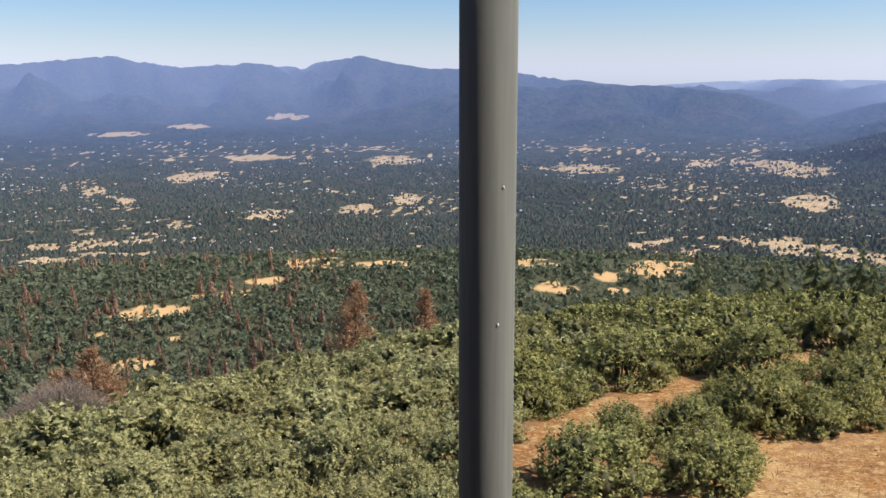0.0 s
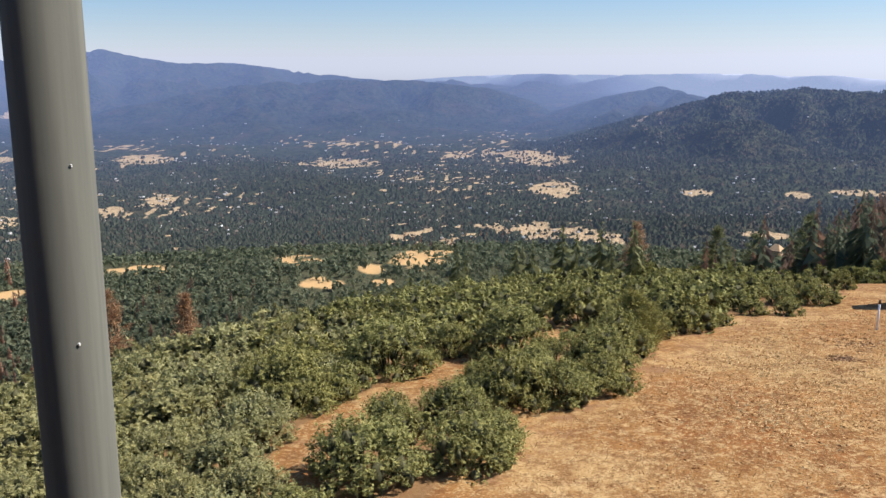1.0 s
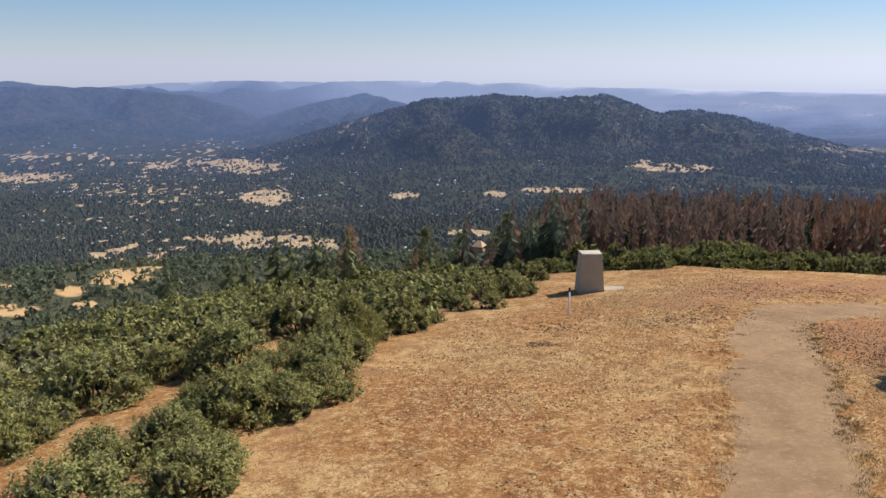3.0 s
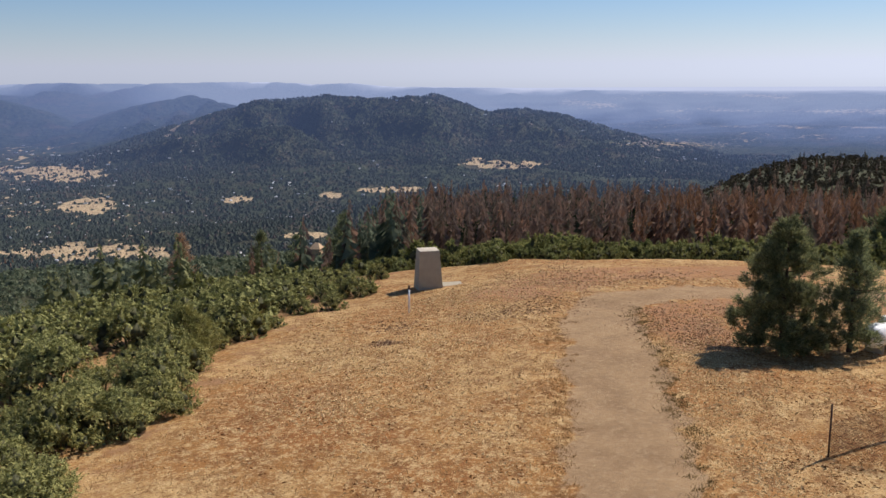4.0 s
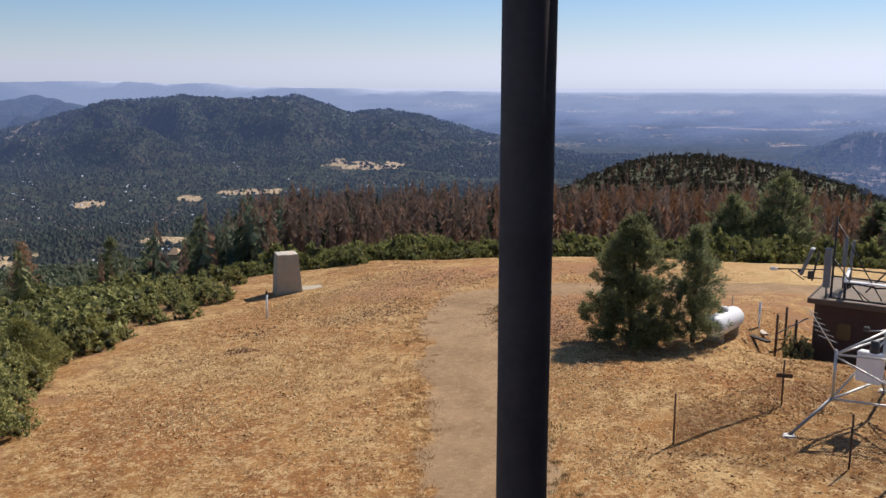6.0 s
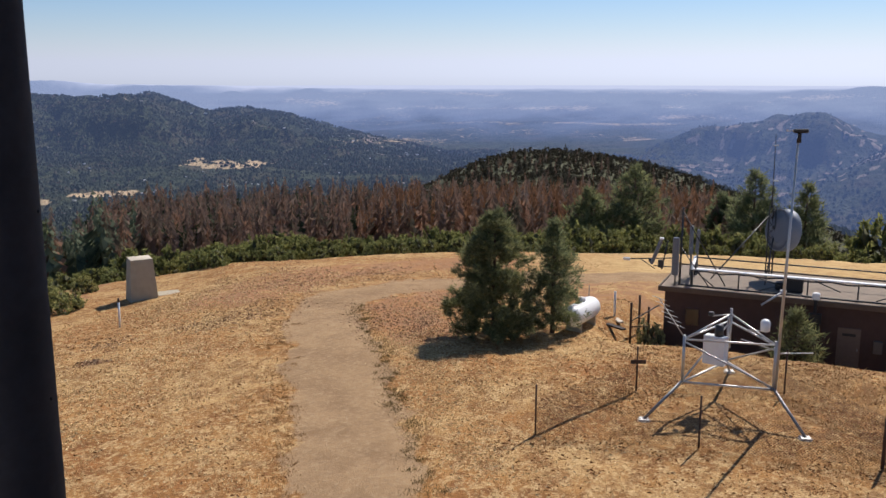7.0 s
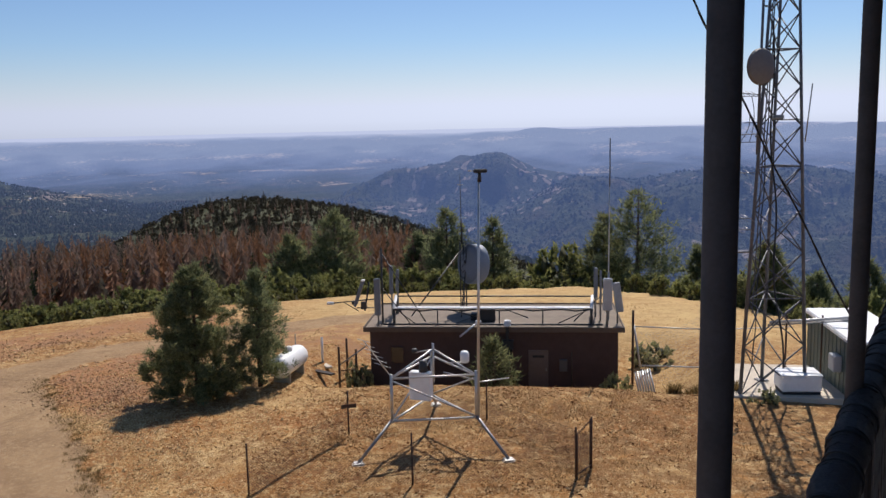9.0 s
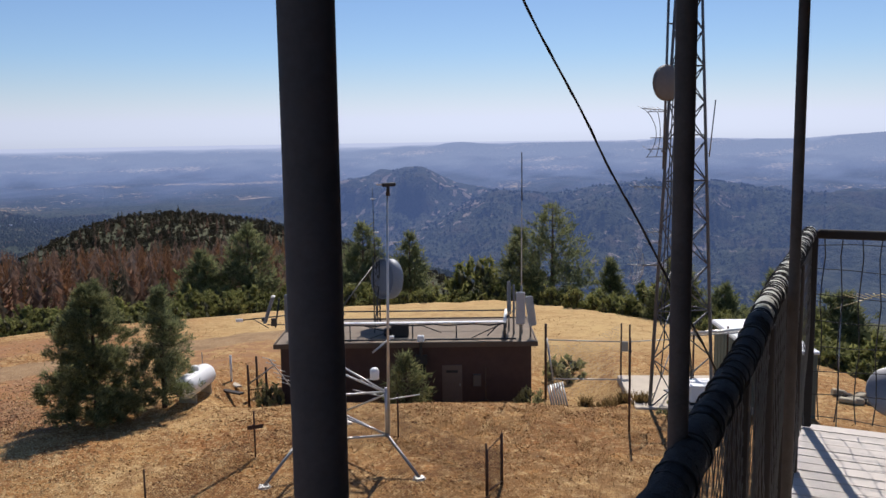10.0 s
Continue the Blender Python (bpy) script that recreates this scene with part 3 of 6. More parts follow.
dirt = np.maximum.reduce([0.25 * trail, 0.8 * (1 - smooth(near_line(X, Y, [(38.4, 21.0), (40.8, 23.2), (43.5, 25.4), (48, 24)]), 1.2, 3.0)), 0.75 * (1 - smooth(near_line(X, Y, [(42, 36), (52, 36), (62, 28)]), 1.5, 5)),
                          0.42 * (1 - smooth(np.abs(edge), 0.4, 2.6)), 0.6 * yard])
wild = smooth(R_, np.interp(A_, CREST_AZ, CREST_R), np.interp(A_, CREST_AZ, CREST_R) + 6)
mark(data, "path", drive)
mark(data, "clear", clearings(X, Y) * smooth(R_, 150, 260))
mark(data, "dirt", dirt)
mark(data, "pale", smooth(X, 52, 58) * smooth(-A_, 66, 76) * (1 - smooth(near_line(X, Y, DRIVE), 2, 0)))
mark(data, "tussock", smooth(X, 28, 32) * (1 - smooth(X, 41, 44)) * smooth(-A_, 74, 84))
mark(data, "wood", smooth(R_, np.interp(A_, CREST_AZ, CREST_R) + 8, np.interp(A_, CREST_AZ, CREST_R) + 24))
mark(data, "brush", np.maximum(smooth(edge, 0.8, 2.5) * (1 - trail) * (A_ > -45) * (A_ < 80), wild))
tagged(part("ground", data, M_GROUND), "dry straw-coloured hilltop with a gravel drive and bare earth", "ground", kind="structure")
X, Y, F = land_ring(rad_far)
data = array_mesh("far_country", np.stack([X, Y, land(X, Y)], 1), F, True)
R_, A_ = np.hypot(X, Y), np.degrees(np.arctan2(-X, Y))
mark(data, "clear", clearings(X, Y))
rocky = rocks(X, Y)
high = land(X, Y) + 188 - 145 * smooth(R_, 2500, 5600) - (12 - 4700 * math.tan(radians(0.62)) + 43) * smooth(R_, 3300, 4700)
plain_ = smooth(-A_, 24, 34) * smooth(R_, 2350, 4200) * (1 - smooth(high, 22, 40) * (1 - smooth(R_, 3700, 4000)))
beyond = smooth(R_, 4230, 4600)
# distance, with more added wherever thicker haze is painted
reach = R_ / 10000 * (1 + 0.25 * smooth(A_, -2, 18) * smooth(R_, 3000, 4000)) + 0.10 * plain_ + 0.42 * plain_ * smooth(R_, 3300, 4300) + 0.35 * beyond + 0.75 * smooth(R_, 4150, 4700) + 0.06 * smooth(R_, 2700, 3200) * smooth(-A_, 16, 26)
# painted haze mottled over the plain, and thickened along the western skyline
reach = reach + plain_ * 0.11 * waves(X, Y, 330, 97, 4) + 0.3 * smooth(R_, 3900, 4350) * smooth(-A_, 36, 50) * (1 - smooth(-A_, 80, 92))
# extra painted haze over the southern hills
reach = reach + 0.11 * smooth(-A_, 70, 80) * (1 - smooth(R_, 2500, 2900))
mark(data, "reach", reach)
mark(data, "rock", rocky)
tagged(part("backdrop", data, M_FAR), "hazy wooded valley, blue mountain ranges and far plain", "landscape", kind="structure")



# ---- far woods ----
def scatter(rng, count, a0, a1, r0, r1, power=1.0):
    a = rng.uniform(a0, a1, count)
    r = np.exp(rng.uniform(math.log(r0), math.log(r1), count)) if power == 1 else r0 + (r1 - r0) * rng.uniform(0, 1, count) ** power
    return -r * np.sin(np.radians(a)), r * np.cos(np.radians(a))


def cones(x, y, z, h, w, rng):
    """The farthest crowns: a ragged four-sided tip each."""
    m = len(x)
    ang = np.arange(4) * 1.5708 + rng.uniform(0, 6, (m, 1))
    rough = rng.uniform(0.6, 1.3, (m, 4))
    low = np.stack([x[:, None] + np.cos(ang) * w[:, None] * rough, y[:, None] + np.sin(ang) * w[:, None] * rough, z[:, None] + h[:, None] * rng.uniform(0.0, 0.4, (m, 4))], -1)
    v = np.concatenate([low, np.stack([x, y, z + h], -1)[:, None]], 1)
    f = (np.array([(0, 1, 4), (1, 2, 4), (2, 3, 4), (3, 0, 4)])[None] + (np.arange(m) * 5)[:, None, None]).reshape(-1, 3)
    return v.reshape(-1, 3), f


def leafy(x, y, z, h, w, rng, n=13):
    """Nearer crowns: a ragged dome of small facets each, some drawn up to a conifer's point."""
    m = len(x)
    d = rng.normal(0, 1, (m, n, 3))
    d[..., 2] = np.abs(d[..., 2]) * 1.1 - 0.25
    d /= np.linalg.norm(d, axis=2, keepdims=True)
    pointed = (rng.rand(m, 1) < 0.4) * 1.0
    up = 0.42 + 0.5 * d[..., 2]
    slim = 1 - pointed * np.clip(up, 0, 1) * 0.85
    ww = w[:, None] * (1 - 0.35 * pointed) * rng.uniform(0.65, 1.05, (m, n))
    tall = h[:, None] * (1 + 0.35 * pointed)
    c = np.stack([x[:, None] + d[..., 0] * ww * slim, y[:, None] + d[..., 1] * ww * slim, z[:, None] + tall * up], -1)
    a = rng.normal(0, 1, (m, n, 3))
    a = np.cross(d, a)
    a /= np.linalg.norm(a, axis=2, keepdims=True)
    b = np.cross(d, a) + 0.35 * rng.normal(0, 1, (m, n, 3))
    s = (0.50 * w)[:, None, None] * rng.uniform(0.6, 1.2, (m, n, 1))
    v = np.stack([c - a * s, c + a * s - b * s * 0.4, c + b * s + np.array([0, 0, 0.3]) * s], 2)
    return v.reshape(-1, 3), np.arange(m * n * 3).reshape(-1, 3)


rng = np.random.RandomState(4)
for n_, (count, a0, a1, r0, r1, lo, hi) in enumerate([(24000, -40, 33, 230, 700, 0.5, 1.7), (15000, -4, 33, 215, 520, 0.5, 1.4), (46000, -40, 33, 640, 1200, 0.6, 1.5), (50000, -64, 33, 1150, 2300, 0.6, 1.4), (16000, -110, -72, 560, 2300, 0.8, 1.4), (26000, -66, -20, 1800, 2450, 0.6, 1.4)]):
    x, y = scatter(rng, count, a0, a1, r0, r1)
    keep = ((clearings(x, y) < rng.uniform(0.15, 0.5, count)) | (rng.rand(count) < 0.16)) & (waves(x, y, 120, 91, 2) > rng.uniform(-1.6, 0.1, count)) & (rocks(x, y) < rng.uniform(0.1, 0.6, count))
    x, y = x[keep], y[keep]
    h = rng.uniform(lo, hi, len(x)) * np.clip(0.0060 * np.hypot(x, y), 1.9, 3.9 if n_ < 3 else 4.6)
    v, f = leafy(x, y, land(x, y) - 0.4, h, h * rng.uniform(0.4, 0.75, len(x)), rng, 13 if n_ == 0 else 9) if n_ < 2 else cones(x, y, land(x, y) - 0.4, h, h * rng.uniform(0.45, 0.9, len(x)), rng)
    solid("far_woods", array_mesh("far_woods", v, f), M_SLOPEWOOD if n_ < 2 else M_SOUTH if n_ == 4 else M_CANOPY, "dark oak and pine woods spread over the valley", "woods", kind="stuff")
# roofs and tracks that glint among the valley's trees
x, y = scatter(rng, 4600, -62, 33, 700, 3000)
ok = waves(x, y, 300, 93, 3) > rng.uniform(-0.05, 0.6, len(x))
x, y = x[ok], y[ok]
s = 0.5 + 0.0010 * np.hypot(x, y) * rng.uniform(0.3, 1.3, len(x)) ** 1.5
z = land(x, y)
town = Shape()
for i in range(len(x)):
    town.box((x[i], y[i], z[i] + 2.9), (s[i] * 2.2, s[i] * 1.1, 0.7 + 0.5 * s[i]), rng.uniform(0, 180))
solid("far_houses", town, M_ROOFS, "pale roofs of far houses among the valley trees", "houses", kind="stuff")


# ---- the dead wood on the slope past the crest ----
def conifer(rng, h, width, dead):
    """Verts and faces of one slender tree: trunk and drooping ragged boughs."""
    v, f = [], []

    def tri(a, b, c):
        f.append((len(v), len(v) + 1, len(v) + 2))
        v.extend((a, b, c))
    for k in range(3):
        a0, a1 = 2.1 * k, 2.1 * (k + 1)
        tri((0.11 * math.cos(a0), 0.11 * math.sin(a0), 0), (0.11 * math.cos(a1), 0.11 * math.sin(a1), 0), (0, 0, h))
    levels = int(h * (5.2 if dead else 3.2))
    for i in range(levels):
        u = (i + rng.rand()) / levels
        zz = h * (0.08 + 0.9 * u)
        reach = width * (1.05 - u) ** 0.8 * rng.uniform(0.45, 1.15)
        for _ in range(3):
            a = rng.uniform(0, 6.28)
            ca, sa = math.cos(a), math.sin(a)
            drop = reach * (rng.uniform(0.1, 0.9) if dead else rng.uniform(0.0, 0.5))
            wide = reach * rng.uniform(0.07, 0.16) * (1.0 if dead else 2.0)
            tri((0, 0, zz + 0.3), (ca * reach - sa * wide, sa * reach + ca * wide, zz - drop), (ca * reach * 0.8 + sa * wide, sa * reach * 0.8 - ca * wide, zz - drop - 0.4 * reach))
    return np.array(v), np.array(f)


def stand(name, x, y, h, protos, material, label, rng):
    vs, fs, n = [], [], 0
    z = land(x, y)
    for i in range(len(x)):
        v, f = protos[rng.randint(len(protos))]
        a, s = rng.uniform(0, 6.28), h[i]
        ca, sa = math.cos(a), math.sin(a)
        w = s * rng.uniform(0.8, 1.25)
        q = np.stack([(v[:, 0] * ca - v[:, 1] * sa) * w + x[i], (v[:, 0] * sa + v[:, 1] * ca) * w + y[i], v[:, 2] * s + z[i] - 0.2], 1)
        vs.append(q)
        fs.append(f + n)
        n += len(q)
    return solid(name, array_mesh(name, np.concatenate(vs), np.concatenate(fs)), material, label, "woods", kind="stuff")


dead_kinds = [conifer(rng, 10, w, True) for w in (1.8, 2.1, 2.4, 1.6, 1.1)]
snag_kinds = [conifer(rng, 10, w, True)  for w in (1.5, 1.1, 1.9)]
live_kinds = [conifer(rng, 10, w, False) for w in (2.0, 2.6, 2.3)]


def height_by_range(x, y, low=0.75):
    """Small trees by the crest, taller ones down the slope, in units of ten metres."""
    return (low + 0.0045 * (np.hypot(x, y) - 90))


x, y = scatter(rng, 2500, -84, -35, 90, 330)
a_ = np.degrees(np.arctan2(-x, y))
ok = (rng.rand(len(x)) < 0.97 * smooth(a_, -86, -76) * (1 - 0.85 * smooth(a_, -46, -36))) & (np.abs(a_ + 36.42) > 0.6)
x, y = x[ok], y[ok]
stand("dead_forest", x, y, height_by_range(x, y) * rng.uniform(0.5, 1.15, len(x)), dead_kinds, M_DEAD, "rust-brown beetle-killed pines on the slope below the hilltop", rng)
x, y = scatter(rng, 1250, -84, -31, 95, 320)
ok = np.abs(np.degrees(np.arctan2(-x, y)) + 36.42) > 0.6  # a lane that leaves the cabin in sight
x, y = x[ok], y[ok]
stand("mixed_forest", x, y, height_by_range(x, y) * rng.uniform(0.5, 0.95, len(x)), live_kinds, M_SHADEPINE, "dark green conifers among dead pines on the slope", rng)
x, y = scatter(rng, 420, -84, -60, 380, 500)
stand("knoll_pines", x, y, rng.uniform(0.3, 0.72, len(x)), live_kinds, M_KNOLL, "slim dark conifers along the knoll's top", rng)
x, y = scatter(rng, 420, -86, -56, 340, 480)
stand("knoll_snags", x, y, rng.uniform(0.3, 0.6, len(x)), dead_kinds, M_DEAD, "brown dead pines standing on the knoll", rng)
x, y = scatter(rng, 420, -80, -57, 96, 190)
stand("orange_snags", x, y, height_by_range(x, y) * rng.uniform(0.75, 1.25, len(x)), snag_kinds, M_SNAG, "orange-brown dead pines thinned to bare limbs", rng)
x, y = scatter(rng, 700, -30, 36, 80, 330)
ok = clearings(x, y) < 0.4
x, y = x[ok], y[ok]
stand("slope_forest", x, y, rng.uniform(0.35, 0.65, len(x)), live_kinds, M_PINE, "green trees on the steep slope under the brush", rng)
own = np.random.RandomState(99)
for count, kinds, mat, tall, label in ((330, live_kinds, M_SLOPEWOOD, 1.0, "green pines and oaks along the wood's edge below the brush"), (70, dead_kinds, M_DEAD, 1.05, "brown dead pines along the wood's edge below the brush")):
    x, y = scatter(own, count, -44, -25, 88, 150)
    a_ = np.degrees(np.arctan2(-x, y))
    ok = np.abs(a_ + 36.42) > 0.6
    x, y, a_ = x[ok], y[ok], a_[ok]
    stand("edge_forest", x, y, tall * own.uniform(0.55, 1.0, len(x)) * (1 - 0.45 * smooth(a_, -37, -27)), kinds, mat, label, own)
x, y = scatter(rng, 460, 7, 31, 330, 760)
ok = waves(x, y, 160, 95, 2) > -0.1
x, y = x[ok], y[ok]
stand("valley_snags", x, y, rng.uniform(0.6, 1.15, len(x)), dead_kinds, M_RUSTTREE, "rust-red dead pines round the straw clearings below", rng)
x, y = scatter(rng, 260, -24, -6, 650, 1100)
stand("valley_snags", x, y, rng.uniform(0.5, 0.9, len(x)), dead_kinds, M_RUSTTREE, "brown dead pines among the valley clearings", rng)
x, y = scatter(rng, 520, -4, 36, 130, 480)
stand("slope_snags", x, y, rng.uniform(0.5, 0.9, len(x)), dead_kinds, M_DEAD, "rust-red dead pines on the slope under the brush", rng)


# ---- brush and trees of the hilltop ----
def leaves(rng, centres, out, size, flat=0.5):
    """Small pointed leaves (two triangles each) at places, leaning outward."""
    m = len(centres)
    face = 0.6 * out + np.array([0, 0, 0.45]) + rng.normal(0, 0.5, (m, 3))
    face /= np.linalg.norm(face, axis=1, keepdims=True)
    d = 0.5 * out + np.array([0, 0, 0.6]) + rng.normal(0, 0.6, (m, 3))
    side = np.cross(face, d)
    side /= np.linalg.norm(side, axis=1, keepdims=True)
    d = np.cross(side, face)
    s = (size * rng.uniform(0.6, 1.3, m))[:, None]
    tip, a, b = centres + d * s, centres - d * s * 0.1 + side * s * 0.36, centres - d * s * 0.1 - side * s * 0.36
    v = np.stack([a, tip, b], 1).reshape(-1, 3)
    f = np.arange(m * 3).reshape(m, 3)
    return v, f


def bush_meshes(seed, count, size, wide=1.5, high=1.9, lobes=15, sides=3):
    """A dome of leafy lobes on many crooked stems; a leaf mesh and a mesh of stems and inner twigs."""
    rng = np.random.RandomState(seed)
    cs, rs = [], []
    for i in range(lobes):
        a, u = rng.uniform(0, 6.28), math.sqrt(rng.rand())
        rr = rng.uniform(0.38, 0.62)
        cs.append((wide * 0.78 * u * math.cos(a), wide * 0.78 * u * math.sin(a), high * (0.28 + 0.50 * (1 - u * u) * rng.uniform(0.7, 1.1) + 0.08 * rng.rand())))
        rs.append(rr)
    # a skirt of lower lobes closes the dome down to the ground
    for i in range(lobes // 2):
        a = 6.283 * (i + rng.uniform(-0.3, 0.3)) / (lobes // 2)
        cs.append((wide * 0.80 * math.cos(a), wide * 0.80 * math.sin(a), rng.uniform(0.18, 0.42)))
        rs.append(rng.uniform(0.34, 0.48))
    cs, rs = np.array(cs), np.array(rs)
    # leaves sit along short sprays that rise from the lobes
    per = 12
    sprays = count // per
    pick = rng.randint(0, len(cs), sprays)
    d = rng.normal(0, 1, (sprays, 3))
    d[:, 2] = np.abs(d[:, 2]) * 0.9 - 0.35
    d /= np.linalg.norm(d, axis=1, keepdims=True)
    root = cs[pick] + d * (rs[pick] * rng.uniform(0.62, 0.98, sprays))[:, None]
    grow = d * 0.6 + np.array([0, 0, 0.75]) + rng.normal(0, 0.25, (sprays, 3))
    grow /= np.linalg.norm(grow, axis=1, keepdims=True)
    long = rng.uniform(0.16, 0.46, sprays)
    u = np.tile((np.arange(per) + 0.5) / per, sprays)
    c = np.repeat(root, per, 0) + np.repeat(grow * long[:, None], per, 0) * u[:, None] + rng.normal(0, 0.035, (sprays * per, 3))
    c[:, 2] = np.maximum(c[:, 2], 0.05)
    v, f = leaves(rng, c, np.repeat(d, per, 0), size)
    inner = Shape()
    for p, r in zip(cs, rs):
        inner.lathe([(0.05, -r * 0.66), (r * 0.62, -r * 0.1), (0.05, r * 0.58)], Matrix.Translation(p) @ pose(0, 0, 0, rng.uniform(-20, 20), rng.uniform(-20, 20), 0), sides)
        inner.line([(p[0] * 0.25, p[1] * 0.25, -0.15), (p[0] * 0.6, p[1] * 0.6, p[2] * 0.45), tuple(p)], [0.05, 0.035, 0.015], 3, False)
    return array_mesh("foliage", v, f), inner.mesh("stems")


def bush(kinds, m, label, leaf, group):
    fol, stems = kinds
    ob = thing("bush", m, label, "bush", group)
    part("foliage", fol, leaf, ob)
    part("branchwork", stems, M_CORE, ob)
    return ob


def bush_pose(px, py, s, high=1.0, sink=0.05):
    tilt = pose(0, 0, 0, rng.uniform(-6, 6), rng.uniform(-6, 6), rng.uniform(0, 360))
    return Matrix.Translation(on_land(px, py, sink)) @ tilt @ Matrix.Diagonal((s, s, s * high, 1))


class Thicket:
    """Many bushes joined into one leaf mesh and one mesh of branches."""

    def __init__(self):
        self.bits = {}

    def add(self, kinds, m):
        for which, data in zip(("foliage", "branchwork"), kinds):
            n = len(data.vertices)
            co = np.empty(n * 3, np.float32)
            data.vertices.foreach_get("co", co)
            co = co.reshape(-1, 3) @ np.array(m.to_3x3()).T + np.array(m.translation)
            size = np.empty(len(data.polygons), np.int32)
            data.polygons.foreach_get("loop_total", size)
            idx = np.empty(len(data.loops), np.int32)
            data.loops.foreach_get("vertex_index", idx)
            corners = 3 if which == "foliage" else 4
            even = np.repeat(size == corners, size)
            box = self.bits.setdefault(which, [[], [], 0])
            box[0].append(co)
            box[1].append(idx[even].reshape(-1, corners) + box[2])
            box[2] += n

    def build(self, name, label, leaf):
        ob = thing(name, Matrix.Identity(4), label, "brush", kind="stuff")
        for which, mat in (("foliage", leaf), ("branchwork", M_CORE)):
            co, f, _ = self.bits[which]
            part(which, array_mesh(which, np.concatenate(co), np.concatenate(f)), mat, ob)


FINE_BUSH = [bush_meshes(100 + i, 7200, 0.100, 1.5, 1.75 + 0.1 * i, 13 + 2 * i) for i in range(5)]
NEAR_BUSH = [bush_meshes(100 + i, 3000, 0.16, 1.5, 1.75 + 0.1 * i, 13 + 2 * i) for i in range(5)]
FAR_BUSH = [bush_meshes(200 + i, 800, 0.27, lobes=11, sides=3) for i in range(4)]
BELT_BUSH = [bush_meshes(300 + i, 900, 0.28, 1.5, 2.1, 12, 3) for i in range(4)]
def in_green(kinds):
    """The same bushes with deeper green leaves."""
    out = []
    for fol, stems in kinds:
        other = fol.copy()
        other.materials.clear()
        other.materials.append(M_GREENBRUSH)
        out.append((other, stems))
    return out


for kinds, mat in ((FINE_BUSH, M_BRUSH), (NEAR_BUSH, M_BRUSH), (FAR_BUSH, M_BRUSH), (BELT_BUSH, M_OAK)):
    for fol, stems in kinds:
        fol.materials.append(mat)
        stems.materials.append(M_CORE)
GREEN = {id(kinds): in_green(kinds) for kinds in (FINE_BUSH, NEAR_BUSH, FAR_BUSH)}
rng = np.random.RandomState(8)
# the bushes that stand free along the path and the grass: x, y, width factor
EDGE = [(4.6, 25.1, 1.19), (6.1, 28.4, 0.84), (7.8, 25.4, 0.98), (10.5, 31.2, 0.76), (13.2, 30.8, 0.96), (15.7, 31.8, 0.94), (25.4, 42.1, 1.19), (11.5, 31.0, 1.12), (26.5, 43.6, 1.04), (23.7, 45.2, 1.04), (28.0, 42.1, 0.43), (31.5, 44.4, 0.56), (33.3, 43.5, 0.61), (37.7, 46.4, 0.88), (44.0, 51.8, 0.63), (2.8, 34.0, 1.29), (1.4, 29.8, 0.98), (8.0, 37.6, 1.36), (11.6, 40.2, 0.79), (14.2, 38.6, 1.3), (21.0, 45.6, 1.39), (-0.3, 34.9, 1.32), (3.4, 32.8, 0.83)]
EDGE += [(0.5, 26.4, 0.9), (1.1, 24.0, 0.8), (-0.2, 22.2, 0.8), (2.2, 22.0, 0.75), (-1.8, 25.6, 0.9), (-0.9, 23.6, 0.75), (-2.6, 22.6, 0.85), (-1.4, 28.6, 0.9), (-3.4, 26.6, 1.0), (36.2, 47.8, 0.7), (39.5, 50.0, 0.7), (9.2, 26.9, 0.8), (8.6, 29.4, 0.85), (13.2, 33.4, 0.9), (16.8, 34.5, 1.05), (18.9, 37.0, 1.1), (22.6, 40.6, 0.85), (10.6, 33.0, 0.65), (15.4, 36.4, 0.7)]
for px, py, s in EDGE:
    green = math.degrees(math.atan2(px, py)) > 6 + rng.uniform(-5, 5)
    kinds = FINE_BUSH if math.hypot(px, py) < 42 else NEAR_BUSH
    kinds = (GREEN[id(kinds)] if green else kinds)[rng.randint(5)]
    bush(kinds, bush_pose(px, py, s, rng.uniform(0.82, 0.96)), "rounded deep green bush at the brush's edge" if green else "rounded olive-green manzanita bush at the brush's edge", M_BRUSH, "manzanita bushes on the slope")
places = []
for x in np.arange(-34, 62, 1.95):
    for y in np.arange(6, 96, 1.95):
        px, py = x + rng.uniform(-0.9, 0.9), y + rng.uniform(-0.9, 0.9)
        r, a = math.hypot(px, py), math.degrees(math.atan2(-px, py))
        if not (-47 < a < 36 and 17 < r < np.interp(a, CREST_AZ, CREST_R) + 18):
            continue
        inside = west_of_edge(px, py)
        # the strip between the trail and the grass holds only the bushes above
        if inside < 2.4 or (2 < px < 17 and py < np.interp(px, [p[0] for p in TRAIL], [p[1] for p in TRAIL])) or min(math.hypot(px - e[0], py - e[1]) - 0.9 * e[2] for e in EDGE) < 0.9:
            continue
        s = rng.uniform(0.55, 1.0) if rng.rand() < 0.7 else rng.uniform(0.95, 1.25)
        s = min(s, (float(near_line(px, py, TRAIL)) - 1.0) / 1.55)
        if s < 0.4:
            continue
        if rng.rand() < (0.30 if r > 42 else 0.12):
            continue
        places.append((r, px, py, s))
places.sort()
far, far_green = Thicket(), Thicket()
